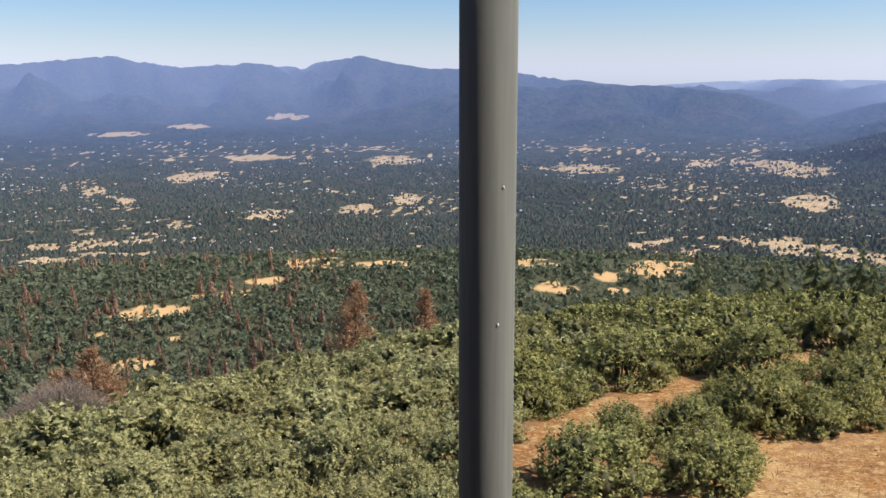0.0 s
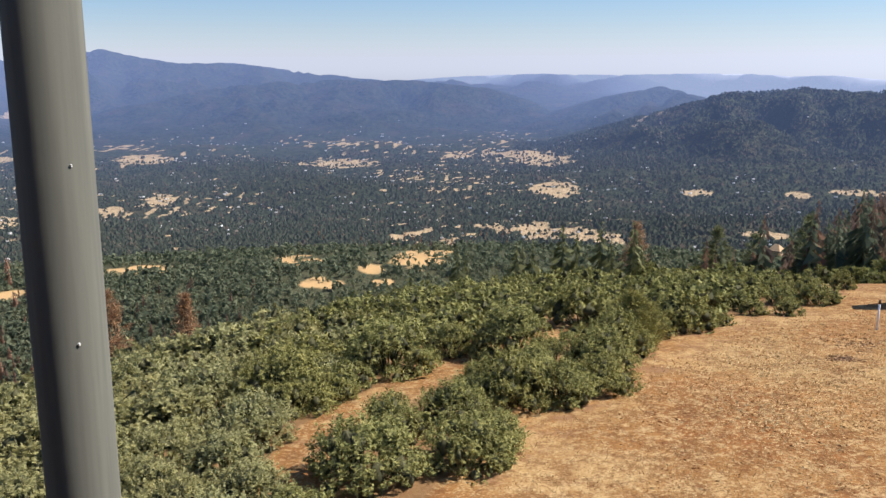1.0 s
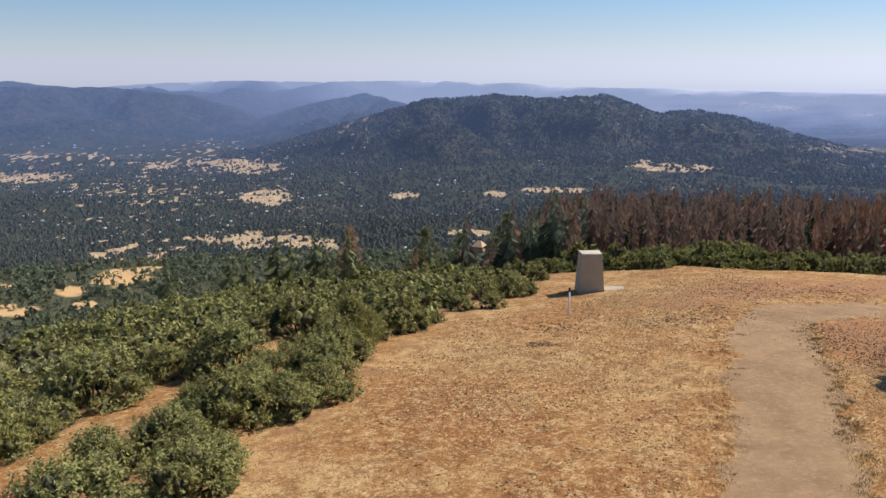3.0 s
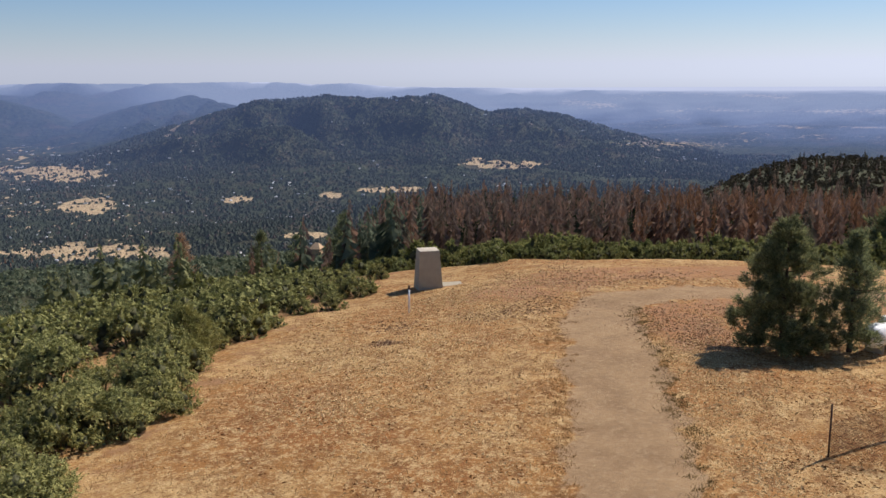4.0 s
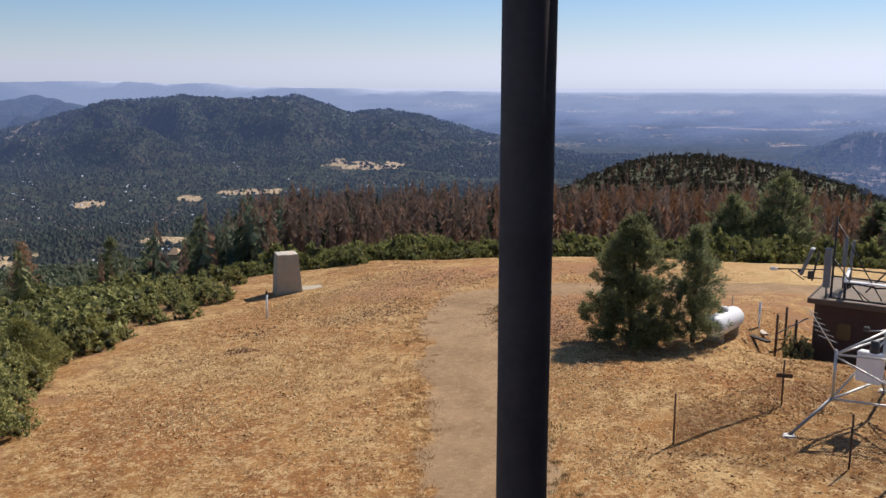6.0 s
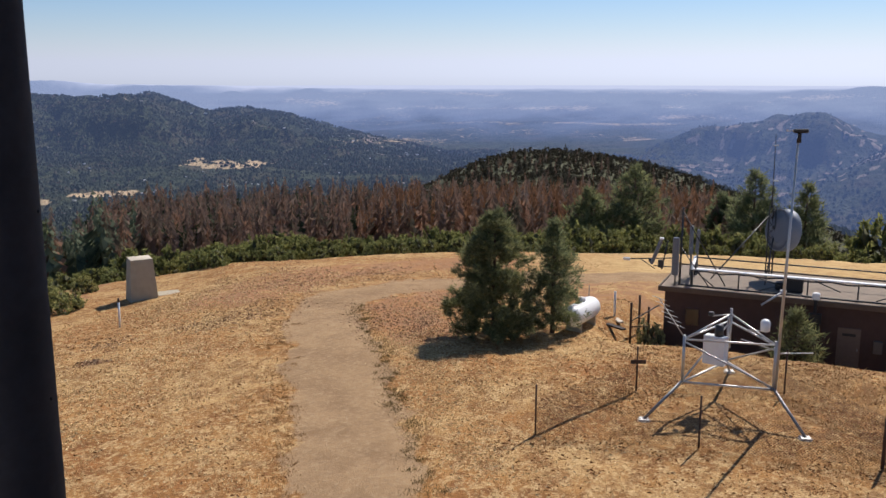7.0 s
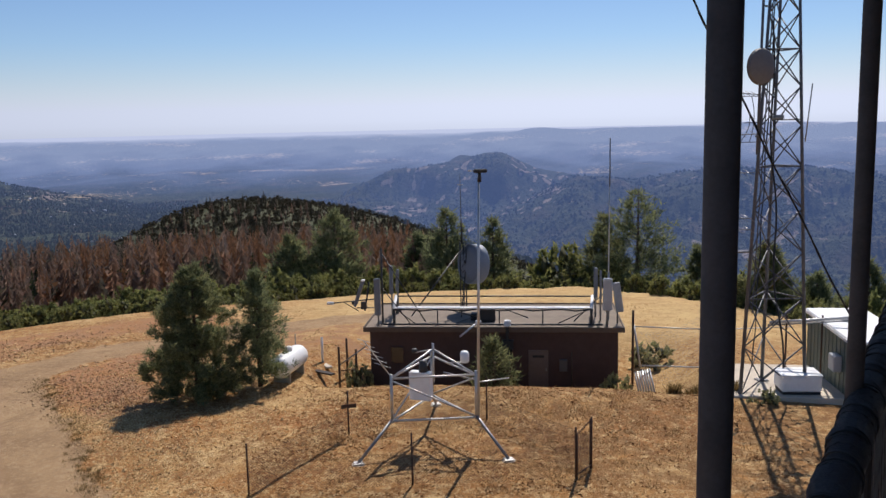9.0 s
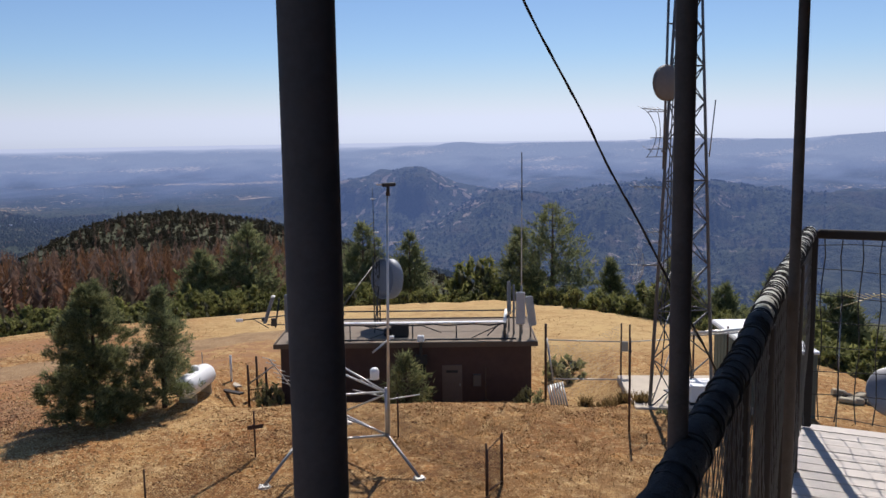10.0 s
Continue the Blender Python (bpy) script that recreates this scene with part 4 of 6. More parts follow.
for n_, (r, px, py, s) in enumerate(places):
    kinds = FINE_BUSH if r < 29 else NEAR_BUSH if r < 44 else FAR_BUSH
    green = math.degrees(math.atan2(px, py)) > 6 + rng.uniform(-6, 6)
    kinds = (GREEN[id(kinds)] if green else kinds)[rng.randint(len(kinds))]
    m = bush_pose(px, py, s, rng.uniform(0.66, 0.92))
    if n_ < 190:
        bush(kinds, m, "deep green bush on the dry slope" if green else "sun-bleached grey-green manzanita bush on the dry slope", M_BRUSH, "manzanita bushes on the slope")
    else:
        (far_green if green else far).add(kinds, m)
far_green.build("far_brush", "deep green brush rolling down the slope beside the grass", M_GREENBRUSH)
far.build("far_brush", "grey-green brush rolling down the far side of the slope", M_BRUSH)
# the leafy cover of the knoll
small = []
for i in range(4):
    fol = bush_meshes(400 + i, 60, 0.66, 1.5, 2.0, 5, 3)[0]
    co = np.empty(len(fol.vertices) * 3, np.float32)
    fol.vertices.foreach_get("co", co)
    small.append(co.reshape(-1, 3))
x, y = scatter(rng, 4300, -96, -48, 330, 560)
z, bits = land(x, y), []
for i in range(len(x)):
    a, s, co = rng.uniform(0, 6.28), rng.uniform(0.8, 2.0), small[i % 4]
    ca, sa = math.cos(a) * s, math.sin(a) * s
    bits.append(np.stack([co[:, 0] * ca - co[:, 1] * sa + x[i], co[:, 0] * sa + co[:, 1] * ca + y[i], co[:, 2] * s * 0.85 + z[i] - 0.3], 1))
v = np.concatenate(bits)
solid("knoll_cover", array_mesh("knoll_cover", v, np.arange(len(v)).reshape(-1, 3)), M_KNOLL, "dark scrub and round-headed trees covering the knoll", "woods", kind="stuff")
# the belt of taller scrub along the crest
belt = Thicket()
for a in np.arange(-118, -40, 1.05):
    for row in range(3):
        aa = a + rng.uniform(-0.6, 0.6)
        r = np.interp(aa, CREST_AZ, CREST_R) + 0.8 + 3.4 * row + rng.uniform(-1, 1.5)
        px, py = polar(aa, r)
        s = rng.uniform(0.7, 1.3) * (0.55 if row == 0 else 1) * (1.15 if aa < -88 else 0.95)
        m = bush_pose(px, py, s, rng.uniform(0.95, 1.3), 0.1)
        if row == 0:
            bush(BELT_BUSH[rng.randint(4)], m, "green scrub oak along the edge of the hilltop", M_OAK, "scrub along the crest")
        else:
            belt.add(BELT_BUSH[rng.randint(4)], m)
belt.build("crest_scrub", "dense dark green scrub oak behind the hilltop's edge", M_OAK)


def pine_meshes(seed, h, width, tufts, bare=0.08, size=0.34, lean=0.0):
    """A young pine: tapered trunk with whorls of rising limbs, and tufts of needles toward their ends."""
    rng = np.random.RandomState(seed)
    wood, cs, ds = Shape(), [], []
    wood.line([(0, 0, -0.2), (0.02 * h * lean, 0, h * 0.5), (0, 0, h)], [0.024 * h, 0.014 * h, 0.004], 7)
    z = h * bare
    while z < h * 0.97:
        u = z / h
        reach = width * float(np.interp(u, [0, 0.12, 0.3, 0.5, 0.7, 0.85, 1], [0.8, 1, 0.95, 0.74, 0.46, 0.24, 0.04])) + 0.04
        for _ in range(rng.randint(5, 10)):
            a = rng.uniform(0, 6.28)
            L = reach * rng.uniform(0.55, 1.08)
            rise = L * (rng.uniform(-0.05, 0.28) + 0.35 * u)
            p0, p1, p2 = Vector((0, 0, z)), Vector((math.cos(a) * L * 0.55, math.sin(a) * L * 0.55, z + rise * 0.35)), Vector((math.cos(a) * L, math.sin(a) * L, z + rise))
            wood.line([p0, p1, p2], [0.018, 0.012, 0.005], 3, False)
            for k_ in range(max(3, int(L * 5.5))):
                s = rng.uniform(0.3, 1.05)
                q = p1 + (p2 - p1) * ((s - 0.5) * 2) if s > 0.5 else p0 + (p1 - p0) * (s * 2)
                q = q + Vector(rng.normal(0, 0.13 * (0.5 + L * 0.4), 3))
                cs.append(q)
                ds.append((p2 - p0).normalized() * 0.8 + Vector((0, 0, 0.5)))
        z += h * rng.uniform(0.03, 0.055)
    cs, ds = np.array(cs), np.array(ds)
    reps = max(4, int(tufts / len(cs)))
    c = np.repeat(cs, reps, 0) + rng.normal(0, 0.085, (len(cs) * reps, 3))
    d = np.repeat(ds, reps, 0) + rng.normal(0, 0.75, (len(cs) * reps, 3))
    d /= np.linalg.norm(d, axis=1, keepdims=True)
    side = np.cross(d, rng.normal(0, 1, d.shape))
    side /= np.linalg.norm(side, axis=1, keepdims=True)
    s = size * rng.uniform(0.6, 1.2, (len(c), 1))
    v = np.stack([c - side * s * 0.09, c + side * s * 0.09, c + d * s], 1).reshape(-1, 3)
    return array_mesh("crown", v, np.arange(len(v)).reshape(-1, 3)), wood.mesh("trunk")


def pine(x, y, seed, h, width, tufts, label, group="", bare=0.08, size=0.34, mat=None):
    crown, wood = pine_meshes(seed, h, width, tufts, bare, size)
    ob = thing("pine_tree", Matrix.Translation(on_land(x, y)), label, "tree", group)
    part("crown", crown, mat or M_PINE, ob)
    part("trunk", wood, M_BARK, ob)
    return ob


pine(39.7, 17.7, 1, 6.5, 2.45, 50000, "bushy dark green young pine beside the drive", bare=0.04, size=0.25)
pine(42.0, 15.5, 2, 5.7, 1.75, 13000, "thin open-crowned young pine beside the gas tank", bare=0.10, size=0.27)


# conifers and oaks beyond the hut and along the slope: azimuth from places, height, width
for n_, (x, y, h, w) in enumerate([(86.4, 23.9, 9.6, 3.4), (90.7, 13.3, 10.2, 3.0), (93.3, 8.8, 10.3, 2.7), (85.5, -5.5, 12.2, 4.5), (87.0, -2.4, 9.0, 2.6), (85.5, -10.9, 8.2, 1.9), (84.0, 27.5, 7.0, 2.6), (95.0, 17.0, 7.5, 2.5),
                                   (72.5, -18.2, 6.4, 2.4), (71.0, -21.5, 8.6, 2.2), (66.0, -25.0, 8.4, 3.0), (70.0, -14.0, 6.0, 2.3), (66.0, -24.0, 8.0, 2.8), (60.0, -29.0, 7.6, 3.0)]):
    pine(x, y, 40 + n_, h, w * 1.2, 9000, "tall dark green pine behind the hilltop's edge", "pines behind the hilltop", 0.06, 0.62)
for n_, (x, y, h, w) in enumerate([(-7.1, 69.6, 8.9, 2.5), (-1.6, 76.0, 8.0, 1.7), (44.7, 84.0, 9.4, 2.3), (-24.0, 58.0, 6.5, 2.8), (-27.5, 60.0, 5.5, 2.6)]):
    pine(x, y, 70 + n_, h, w * 1.0, 5000, "dead pine hung with rust-brown needles", "dead pines on the slope", 0.05, 0.5, M_DEADNEEDLE)
for n_, (x, y, h, w) in enumerate([(50.1, 77.4, 8.8, 2.7), (57.7, 81.9, 10.0, 2.6), (61.0, 78.0, 9.0, 2.4), (57.0, 72.0, 6.0, 2.2), (64.5, 82.0, 10.5, 2.6)]):
    pine(x, y, 80 + n_, h, w, 4600, "ragged olive pine below the brush", "pines below the brush", 0.05, 0.55)
for n_, (x, y, s, hi) in enumerate([(87.7, 1.8, 1.9, 1.55), (84.1, 16.2, 1.3, 1.2), (68.0, -20.3, 1.8, 1.4), (63.5, -22.3, 1.7, 1.3), (71.0, -15.6, 1.4, 1.2), (59.5, -25.6, 1.8, 1.4), (56.0, -28.6, 1.8, 1.4), (72.0, -11.8, 1.3, 1.2)]):
    bush(BELT_BUSH[n_ % 4], bush_pose(x, y, s, hi), "round dark evergreen oak beyond the hut", M_OAK, "oaks beyond the hut")
pine(20.7, 38.9, 93, 2.7, 1.75, 9000, "small bushy bright green pine at the brush's edge", bare=0.02, size=0.30, mat=M_GREENBRUSH)
bush(NEAR_BUSH[1], bush_pose(-11.4, 31.0, 0.75, 1.1), "deep green round bush amid paler brush", M_BRIGHT, "")
pine(44.6, 4.3, 91, 3.2, 1.3, 3000, "small bushy green pine against the hut wall", bare=0.03, size=0.36)
bush(FAR_BUSH[2], bush_pose(45.2, -1.8, 0.55, 1.35), "small bright green shrub at the hut's corner", M_BRIGHT, "shrubs by the hut")
bush(FAR_BUSH[1], bush_pose(51.8, -4.0, 0.75, 1.1), "loose dark shrub behind the yard fence", M_OAK, "shrubs by the hut")
bush(FAR_BUSH[3], bush_pose(46.2, 11.6, 0.5, 1.5), "leafy green shrub at the hut's corner", M_BRIGHT, "shrubs by the hut")
bush(FAR_BUSH[0], bush_pose(40.9, -8.0, 0.42, 0.8), "low dry grey-green weed by the slab", M_OAK, "shrubs by the hut")
CABIN = (350.3, 474.8)
low_hut = thing("small_cabin", Matrix.Translation(on_land(*CABIN)) @ pose(0, 0, 0, 0, 0, 30), "tan-roofed cabin among pines below the brush", "cabin")
M_TANROOF = plain("tan_shingles", (0.62, 0.42, 0.24), 0.9, vary=0.25, scale=0.8)
part("wall", Shape().box((0, 0, 3.8), (6.4, 6.0, 8.2), 0, 0.1), M_TANROOF, low_hut, "tan board wall")
part("eave", Shape().box((0, 0, 8.0), (8.2, 7.8, 0.5), 0, 0.1), M_WOOD, low_hut, "dark eave board")
s_ = Shape()
s_.smooth = False
s_.add([(-4.2, -4, 8.2), (4.2, -4, 8.2), (4.2, 4, 8.2), (-4.2, 4, 8.2), (0, -1.4, 12.2), (0, 1.4, 12.2)], [(3, 2, 1, 0), (0, 1, 4), (1, 2, 5, 4), (2, 3, 5), (3, 0, 4, 5)])
part("roof", s_, M_TANROOF, low_hut, "pointed tan roof")
twigs = thing("dry_bush", Matrix.Translation(on_land(-18.3, 40.0)), "leafless grey-brown dry bush on the slope", "bush")
rng = np.random.RandomState(77)
s_ = Shape()
for i in range(420):
    a, u = rng.uniform(0, 6.28), rng.uniform(0.2, 1)
    p = Vector((math.cos(a) * 2.8 * u, math.sin(a) * 2.8 * u, 0.6 + 1.7 * (1 - u * u) * rng.uniform(0.6, 1.1)))
    s_.line([p * 0.25, p * 0.7 + Vector((0, 0, 0.1)), p], [0.02, 0.014, 0.004], 3, False)
    for _ in range(3):
        s_.line([p * 0.75, p * 0.9 + Vector(rng.normal(0, 0.2, 3)), p + Vector(rng.normal(0, 0.3, 3))], [0.01, 0.008, 0.003], 3, False)
part("branchwork", s_, M_GREYTWIG, twigs)



# ---- lookout catwalk ----
POLE_R = 0.025
POLES = [(0.039, 0.769), (1.563, 0.731), (2.969, -0.005), (4.347, -0.613), (6.362, -1.551)]
DECK_Z, RAIL_Z = 9.66, 11.128
START, ALONG = Vector((1.510, 0.604, 0)), Vector((0.9222, -0.3866, 0))
INWARD = Vector((-0.3866, -0.9222, 0))
END = 8.07


def spot(s, inward=0.0, z=0.0):
    """A place on the catwalk: s along the outer edge from the bend, inward from it."""
    p = START + ALONG * s + INWARD * inward
    return Vector((p.x, p.y, z))


for n_, (x, y) in enumerate(POLES):
    ob = thing("steel_pipe_post", Matrix.Translation((x, y, DECK_Z)), "weathered grey galvanised pipe post at the catwalk's edge" if n_ == 0 else "weathered pipe post at the catwalk's edge, shade painted into its brown-black", "post", "pipe posts of the catwalk")
    part("pipe", Shape().tube((0, 0, -0.25), (0, 0, 3.6), POLE_R, n=24), M_GALV if n_ == 0 else M_SHADEPIPE, ob)
    for h, a in ((1.78, -70), (1.42, -62), (1.9, -60), (1.35, -95)):
        chip = Shape().box((0.025 * math.cos(radians(a)), 0.025 * math.sin(radians(a)), h + 0.35), (0.0016, 0.0018, 0.0024), a, 0.0005)
        part("chip", chip, M_WHITE if n_ == 0 else M_DARKSTEEL, ob, "small chip in the zinc coating")
deck = thing("deck", Matrix.Identity(4), "sun-bleached grey plank deck of the lookout's catwalk", "deck", kind="structure")
board = Shape().box((0, 0, 0), (0.142, 1.62, 0.04), 0, 0.006).mesh("plank")
board.materials.append(M_DECK)
turn = math.degrees(math.atan2(ALONG.y, ALONG.x))
for i in range(72):
    s = -2.4 + 0.148 * i
    p = spot(s, 0.80, DECK_Z - 0.02 + 0.002 * ((i * 7) % 3 - 1))
    ob = part("plank", board, M_DECK, deck)
    ob.matrix_world = Matrix.Translation(p) @ pose(0, 0, 0, 0, 0, turn + 0.3 * ((i * 5) % 3 - 1))
for u in (0.15, 1.5):
    part("joist", Shape().tube(spot(-2.4, u, DECK_Z - 0.12), spot(END + 0.1, u, DECK_Z - 0.12), 0.07, n=4), M_WOOD, deck, "timber joist under the planks")

rail = thing("guard_rail", Matrix.Identity(4), "guard rail with rolled netting lashed on by black cord", "railing")
rng = np.random.RandomState(21)


def rail_in(s):
    """The rail leans a little inward towards the bend."""
    return 0.055 * min(1.3, max(0.0, (6.2 - s) / 3.2))


def rail_z(s):
    return RAIL_Z + 0.012 * math.sin(2.6 * s) + 0.004 * s


# split near the eave's shadow edge: shade and sun are in the two colours
ROLL_END = 4.75
for name, s0, s1, thick, mat, label in (("rolled_netting", -0.6, ROLL_END, 0.050, M_ROLL, "rolled netting over the top rail, the eave's shade painted into its black"), ("top_rail", ROLL_END - 0.02, END, 0.043, M_RUBBER, "grey-green top rail wound with cord, sunlight painted into its pale colour")):
    pts, rr = [], []
    for i in range(80):
        s = s0 + (s1 - s0) * i / 79
        pts.append(spot(s, rail_in(s), rail_z(s)) + Vector(rng.normal(0, 0.003, 3)))
        rr.append(thick + 0.004 * math.sin(19 * s) + rng.uniform(-0.007, 0.006))
    part(name, Shape().line(pts, rr, 12), mat, rail, label)
cord, turn_, lay = [], 0.0, 0.03
for i in range(3000):
    s = -0.55 + (END + 0.5) * i / 2999
    if i % 23 == 0:
        lay = rng.uniform(0.022, 0.075)
    turn_ += 2 * math.pi * (END + 0.5) / 2999 / lay
    r = 0.050 + 0.004 * math.sin(31 * s)
    cord.append(spot(s + 0.02 * math.sin(turn_ * 0.37), rail_in(s) + r * math.cos(turn_), rail_z(s) + r * math.sin(turn_)))
part("lashing", Shape().line(cord, 0.0034, 4), M_CORD, rail, "dark cord wound round the rail")
NETTOP, NETLOW = -0.05, DECK_Z + 0.03 - RAIL_Z
wire = Shape()
for i in range(76):  # loose chain link hung under the rail
    s0 = 0.9 + (END - 0.95) * i / 75
    for sign in (1, -1):
        zig = []
        for j in range(29):
            u = j / 28
            zig.append(spot(s0 + sign * 0.028 * (j % 2) + 0.02 * math.sin(4 * u + i), rail_in(s0) + 0.02 + 0.02 * math.sin(7 * u + s0 * 3) * u, RAIL_Z + NETTOP + (NETLOW - NETTOP) * u))
        wire.line(zig, 0.0022, 3, False)
part("chain_link", wire, M_LINK, rail, "dark chain-link netting hung under the rail")
for s in (1.6, 3.0, 4.1, 5.1, 6.1, 7.1):
    ob = part("timber_post", Shape().box((0, 0, (DECK_Z + RAIL_Z - 0.06) / 2), (0.075, 0.075, RAIL_Z - 0.06 - DECK_Z), turn, 0.008), M_WOOD, rail, "weathered brown timber post")
    ob.location = spot(s, rail_in(s))
ob = part("corner_post", Shape().box((0, 0, (DECK_Z + RAIL_Z + 0.06) / 2), (0.055, 0.06, RAIL_Z + 0.03 - DECK_Z), turn, 0.008), M_SHADEWOOD, rail, "weathered brown corner post")
ob.location = spot(END, 0.03)
end = Shape()
end.box((0, 0, 0), (0.07, 2.6, 0.066), 0, 0.01)
ob = part("end_rail", end, M_SHADEWOOD, rail, "timber rail across the catwalk's end, shade painted into its dark colour")
ob.matrix_world = Matrix.Translation(spot(END, 1.35, RAIL_Z + 0.037)) @ pose(0, 0, 0, 0, 0, turn)
net = Shape()
for i in range(20):
    u = 0.1 + 0.13 * i
    net.line([spot(END + 0.02 * math.sin(2 * j + i), u + 0.012 * math.sin(1.7 * j + 3 * i), RAIL_Z + 0.05 - 0.18 * j) for j in range(9)], 0.0048, 4)
for j in range(8):
    net.line([spot(END + 0.015 * math.sin(i + 2 * j), 0.05 + 0.25 * i, RAIL_Z - 0.05 - 0.19 * j + 0.015 * math.sin(1.3 * i + j)) for i in range(11)], 0.0038, 4)
part("wire_net", net, M_CORD, rail, "sagging black wire net across the end")

# the unseen cabin added behind the eye, its eave and its legs
cab = thing("lookout_cabin", Matrix.Identity(4), "unseen brown timber lookout cabin on tall legs", "cabin", kind="structure")
mid = spot(0.25, 3.6, 0)
ROOF_Z = 13.2
# unseen wall, long enough to keep sky light off the posts
ob = part("wall", Shape().box((0, 0, (DECK_Z + ROOF_Z) / 2), (12.5, 3.7, ROOF_Z - DECK_Z - 0.1), 0, 0.02), M_TRIM, cab, "unseen dark cabin wall added to block the sky")
ob.matrix_world = Matrix.Translation(mid) @ pose(0, 0, 0, 0, 0, turn)
# unseen eave, cut to shade rail and posts but leave the first post lit
ob = part("roof", Shape().box((0, 0, ROOF_Z), (5.78, 6.2, 0.09), 0, 0.02), M_TRIM, cab, "unseen flat eave added to shade the catwalk")
ob.matrix_world = Matrix.Translation(spot(3.84, 2.35)) @ pose(0, 0, 0, 0, 0, turn)
for s, u in ((0.4, 1.45), (7.6, 1.45), (0.9, 5.2), (4.9, 5.2), (-2.0, 1.45), (4.3, 1.7)):
    p = spot(s, u)
    g = float(land(p.x, p.y))
    part("leg", Shape().box((p.x, p.y, (g - 0.3 + DECK_Z - 0.1) / 2), (0.22, 0.22, DECK_Z - 0.1 - g + 0.3), turn, 0.02), M_WOOD, cab, "stout timber leg")
part("floor_beam", Shape().box((0, 0, DECK_Z - 0.12), (12.6, 4.0, 0.2), 0, 0.02), M_WOOD, cab).matrix_world = Matrix.Translation(mid) @ pose(0, 0, 0, 0, 0, turn)

# ---- the bare summit ----
pil = thing("concrete_pillar", Matrix.Translation(on_land(41.3, 43.3, 0.1)) @ pose(0, 0, 0, 0, 0, -33), "tapered pale concrete pillar with a flat pointed top", "monument")
s_ = Shape()
a, b, h = 0.86, 0.66, 2.75
s_.smooth = False
ring = lambda w, z: [(-w, -w, z), (w, -w, z), (w, w, z), (-w, w, z)]
s_.add(ring(a, 0) + ring(b + 0.02, h - 0.03) + ring(b, h), [(0, 3, 2, 1), (8, 9, 10, 11)] + [(r * 4 + i, r * 4 + (i + 1) % 4, r * 4 + 4 + (i + 1) % 4, r * 4 + 4 + i) for r in range(2) for i in range(4)])
part("shaft", s_, M_CONCRETE, pil)
s_ = Shape()
s_.smooth = False
s_.add(ring(b + 0.01, h + 0.002) + ring(b * 0.5, h + 0.06), [(0, 3, 2, 1), (4, 5, 6, 7)] + [(i, (i + 1) % 4, 4 + (i + 1) % 4, 4 + i) for i in range(4)])
# paler concrete than the shaft: the sun on the top is in the colour
part("cap", s_, M_SLAB, pil, "flat cap with sunlight painted into its pale top")
solid("concrete_pad", Shape().box((0, 0, 0), (1.5, 1.2, 0.3), 0, 0.03), M_CONCRETE, "low pale concrete pad beside the pillar", "slab", m=Matrix.Translation(on_land(42.9, 42.6, 0.08)) @ pose(0, 0, 0, 0, 0, -33))
st = thing("marker_stake", Matrix.Translation(on_land(34.2, 37.5)), "slim white plastic marker stake in the grass", "stake")
part("stake", Shape().tube((0, 0, -0.2), (0.03, 0, 1.62), 0.055, n=8), M_WHITE, st)
part("band", Shape().tube((0.028, 0, 1.4), (0.03, 0, 1.64), 0.06, n=8), M_RUST, st, "brown weathered tip")
hut_post = thing("marker_post", Matrix.Translation(on_land(47.3, 13.9)), "short white post beside the gas tank", "post")
part("post", Shape().tube((0, 0, -0.2), (0, 0, 1.35), 0.06, n=10), M_WHITE, hut_post)
part("cap", Shape().tube((0, 0, 1.35), (0, 0, 1.39), 0.07, n=10), M_WHITE, hut_post)

tank = thing("propane_tank", Matrix.Translation(on_land(43.6, 14.55)) @ pose(0, 0, 0, 0, 0, -4), "white horizontal propane tank on two saddles under a pine", "tank")
R = 0.56
prof = [(0.02, -1.62), (0.25, -1.58), (0.42, -1.47), (0.52, -1.32), (R, -1.15), (R, 1.15), (0.52, 1.32), (0.42, 1.47), (0.25, 1.58), (0.02, 1.62)]
part("vessel", Shape().lathe(prof, pose(0, 0, 0.82, 0, 90, 0), 24), M_WHITE, tank)
part("dome", Shape().lathe([(0.2, 1.34), (0.2, 1.5), (0.16, 1.58), (0.02, 1.6)], None, 14), M_WHITE, tank, "small hinged valve dome")
for x in (-0.9, 0.9):
    part("saddle", Shape().box((x, 0, 0.18), (0.16, 0.85, 0.56), 0, 0.02), M_CONCRETE, tank)
part("vent_pipe", Shape().tube((1.2, 0.1, 1.3), (1.2, 0.1, 1.95), 0.025), M_STEEL, tank)

for x, y, turn_b, long_b, mat in ((47.0, 13.6, 40, 0.9, M_SLAB), (45.7, 13.7, 62, 2.2, M_WOOD)):
    solid("loose_board", Shape().box((0, 0, 0.05), (long_b, 0.3, 0.09), 0, 0.01), mat, "loose board lying on bare earth by the hut", "board", "loose boards by the hut", m=Matrix.Translation(on_land(x, y)) @ pose(0, 0, 0, 0, 0, turn_b))

# ---- equipment hut ----
HUT = Matrix.Translation((46.9, 11.1, -2.15)) @ pose(0, 0, 0, 0, 0, -86.96)
hut = thing("equipment_hut", HUT, "low brown block hut with a flat gravel roof full of antennas", "building")
W, D, H = 13.1, 5.6, 3.15
wall = Shape()
for c, s in (((W / 2, 0.12, H / 2), (W, 0.24, H)), ((W / 2, D - 0.12, H / 2), (W, 0.24, H)), ((0.12, D / 2, H / 2), (0.24, D - 0.5, H)), ((W - 0.12, D / 2, H / 2), (0.24, D - 0.5, H))):
    wall.box(c, s, 0, 0.01)
part("wall", wall, M_WALL, hut)
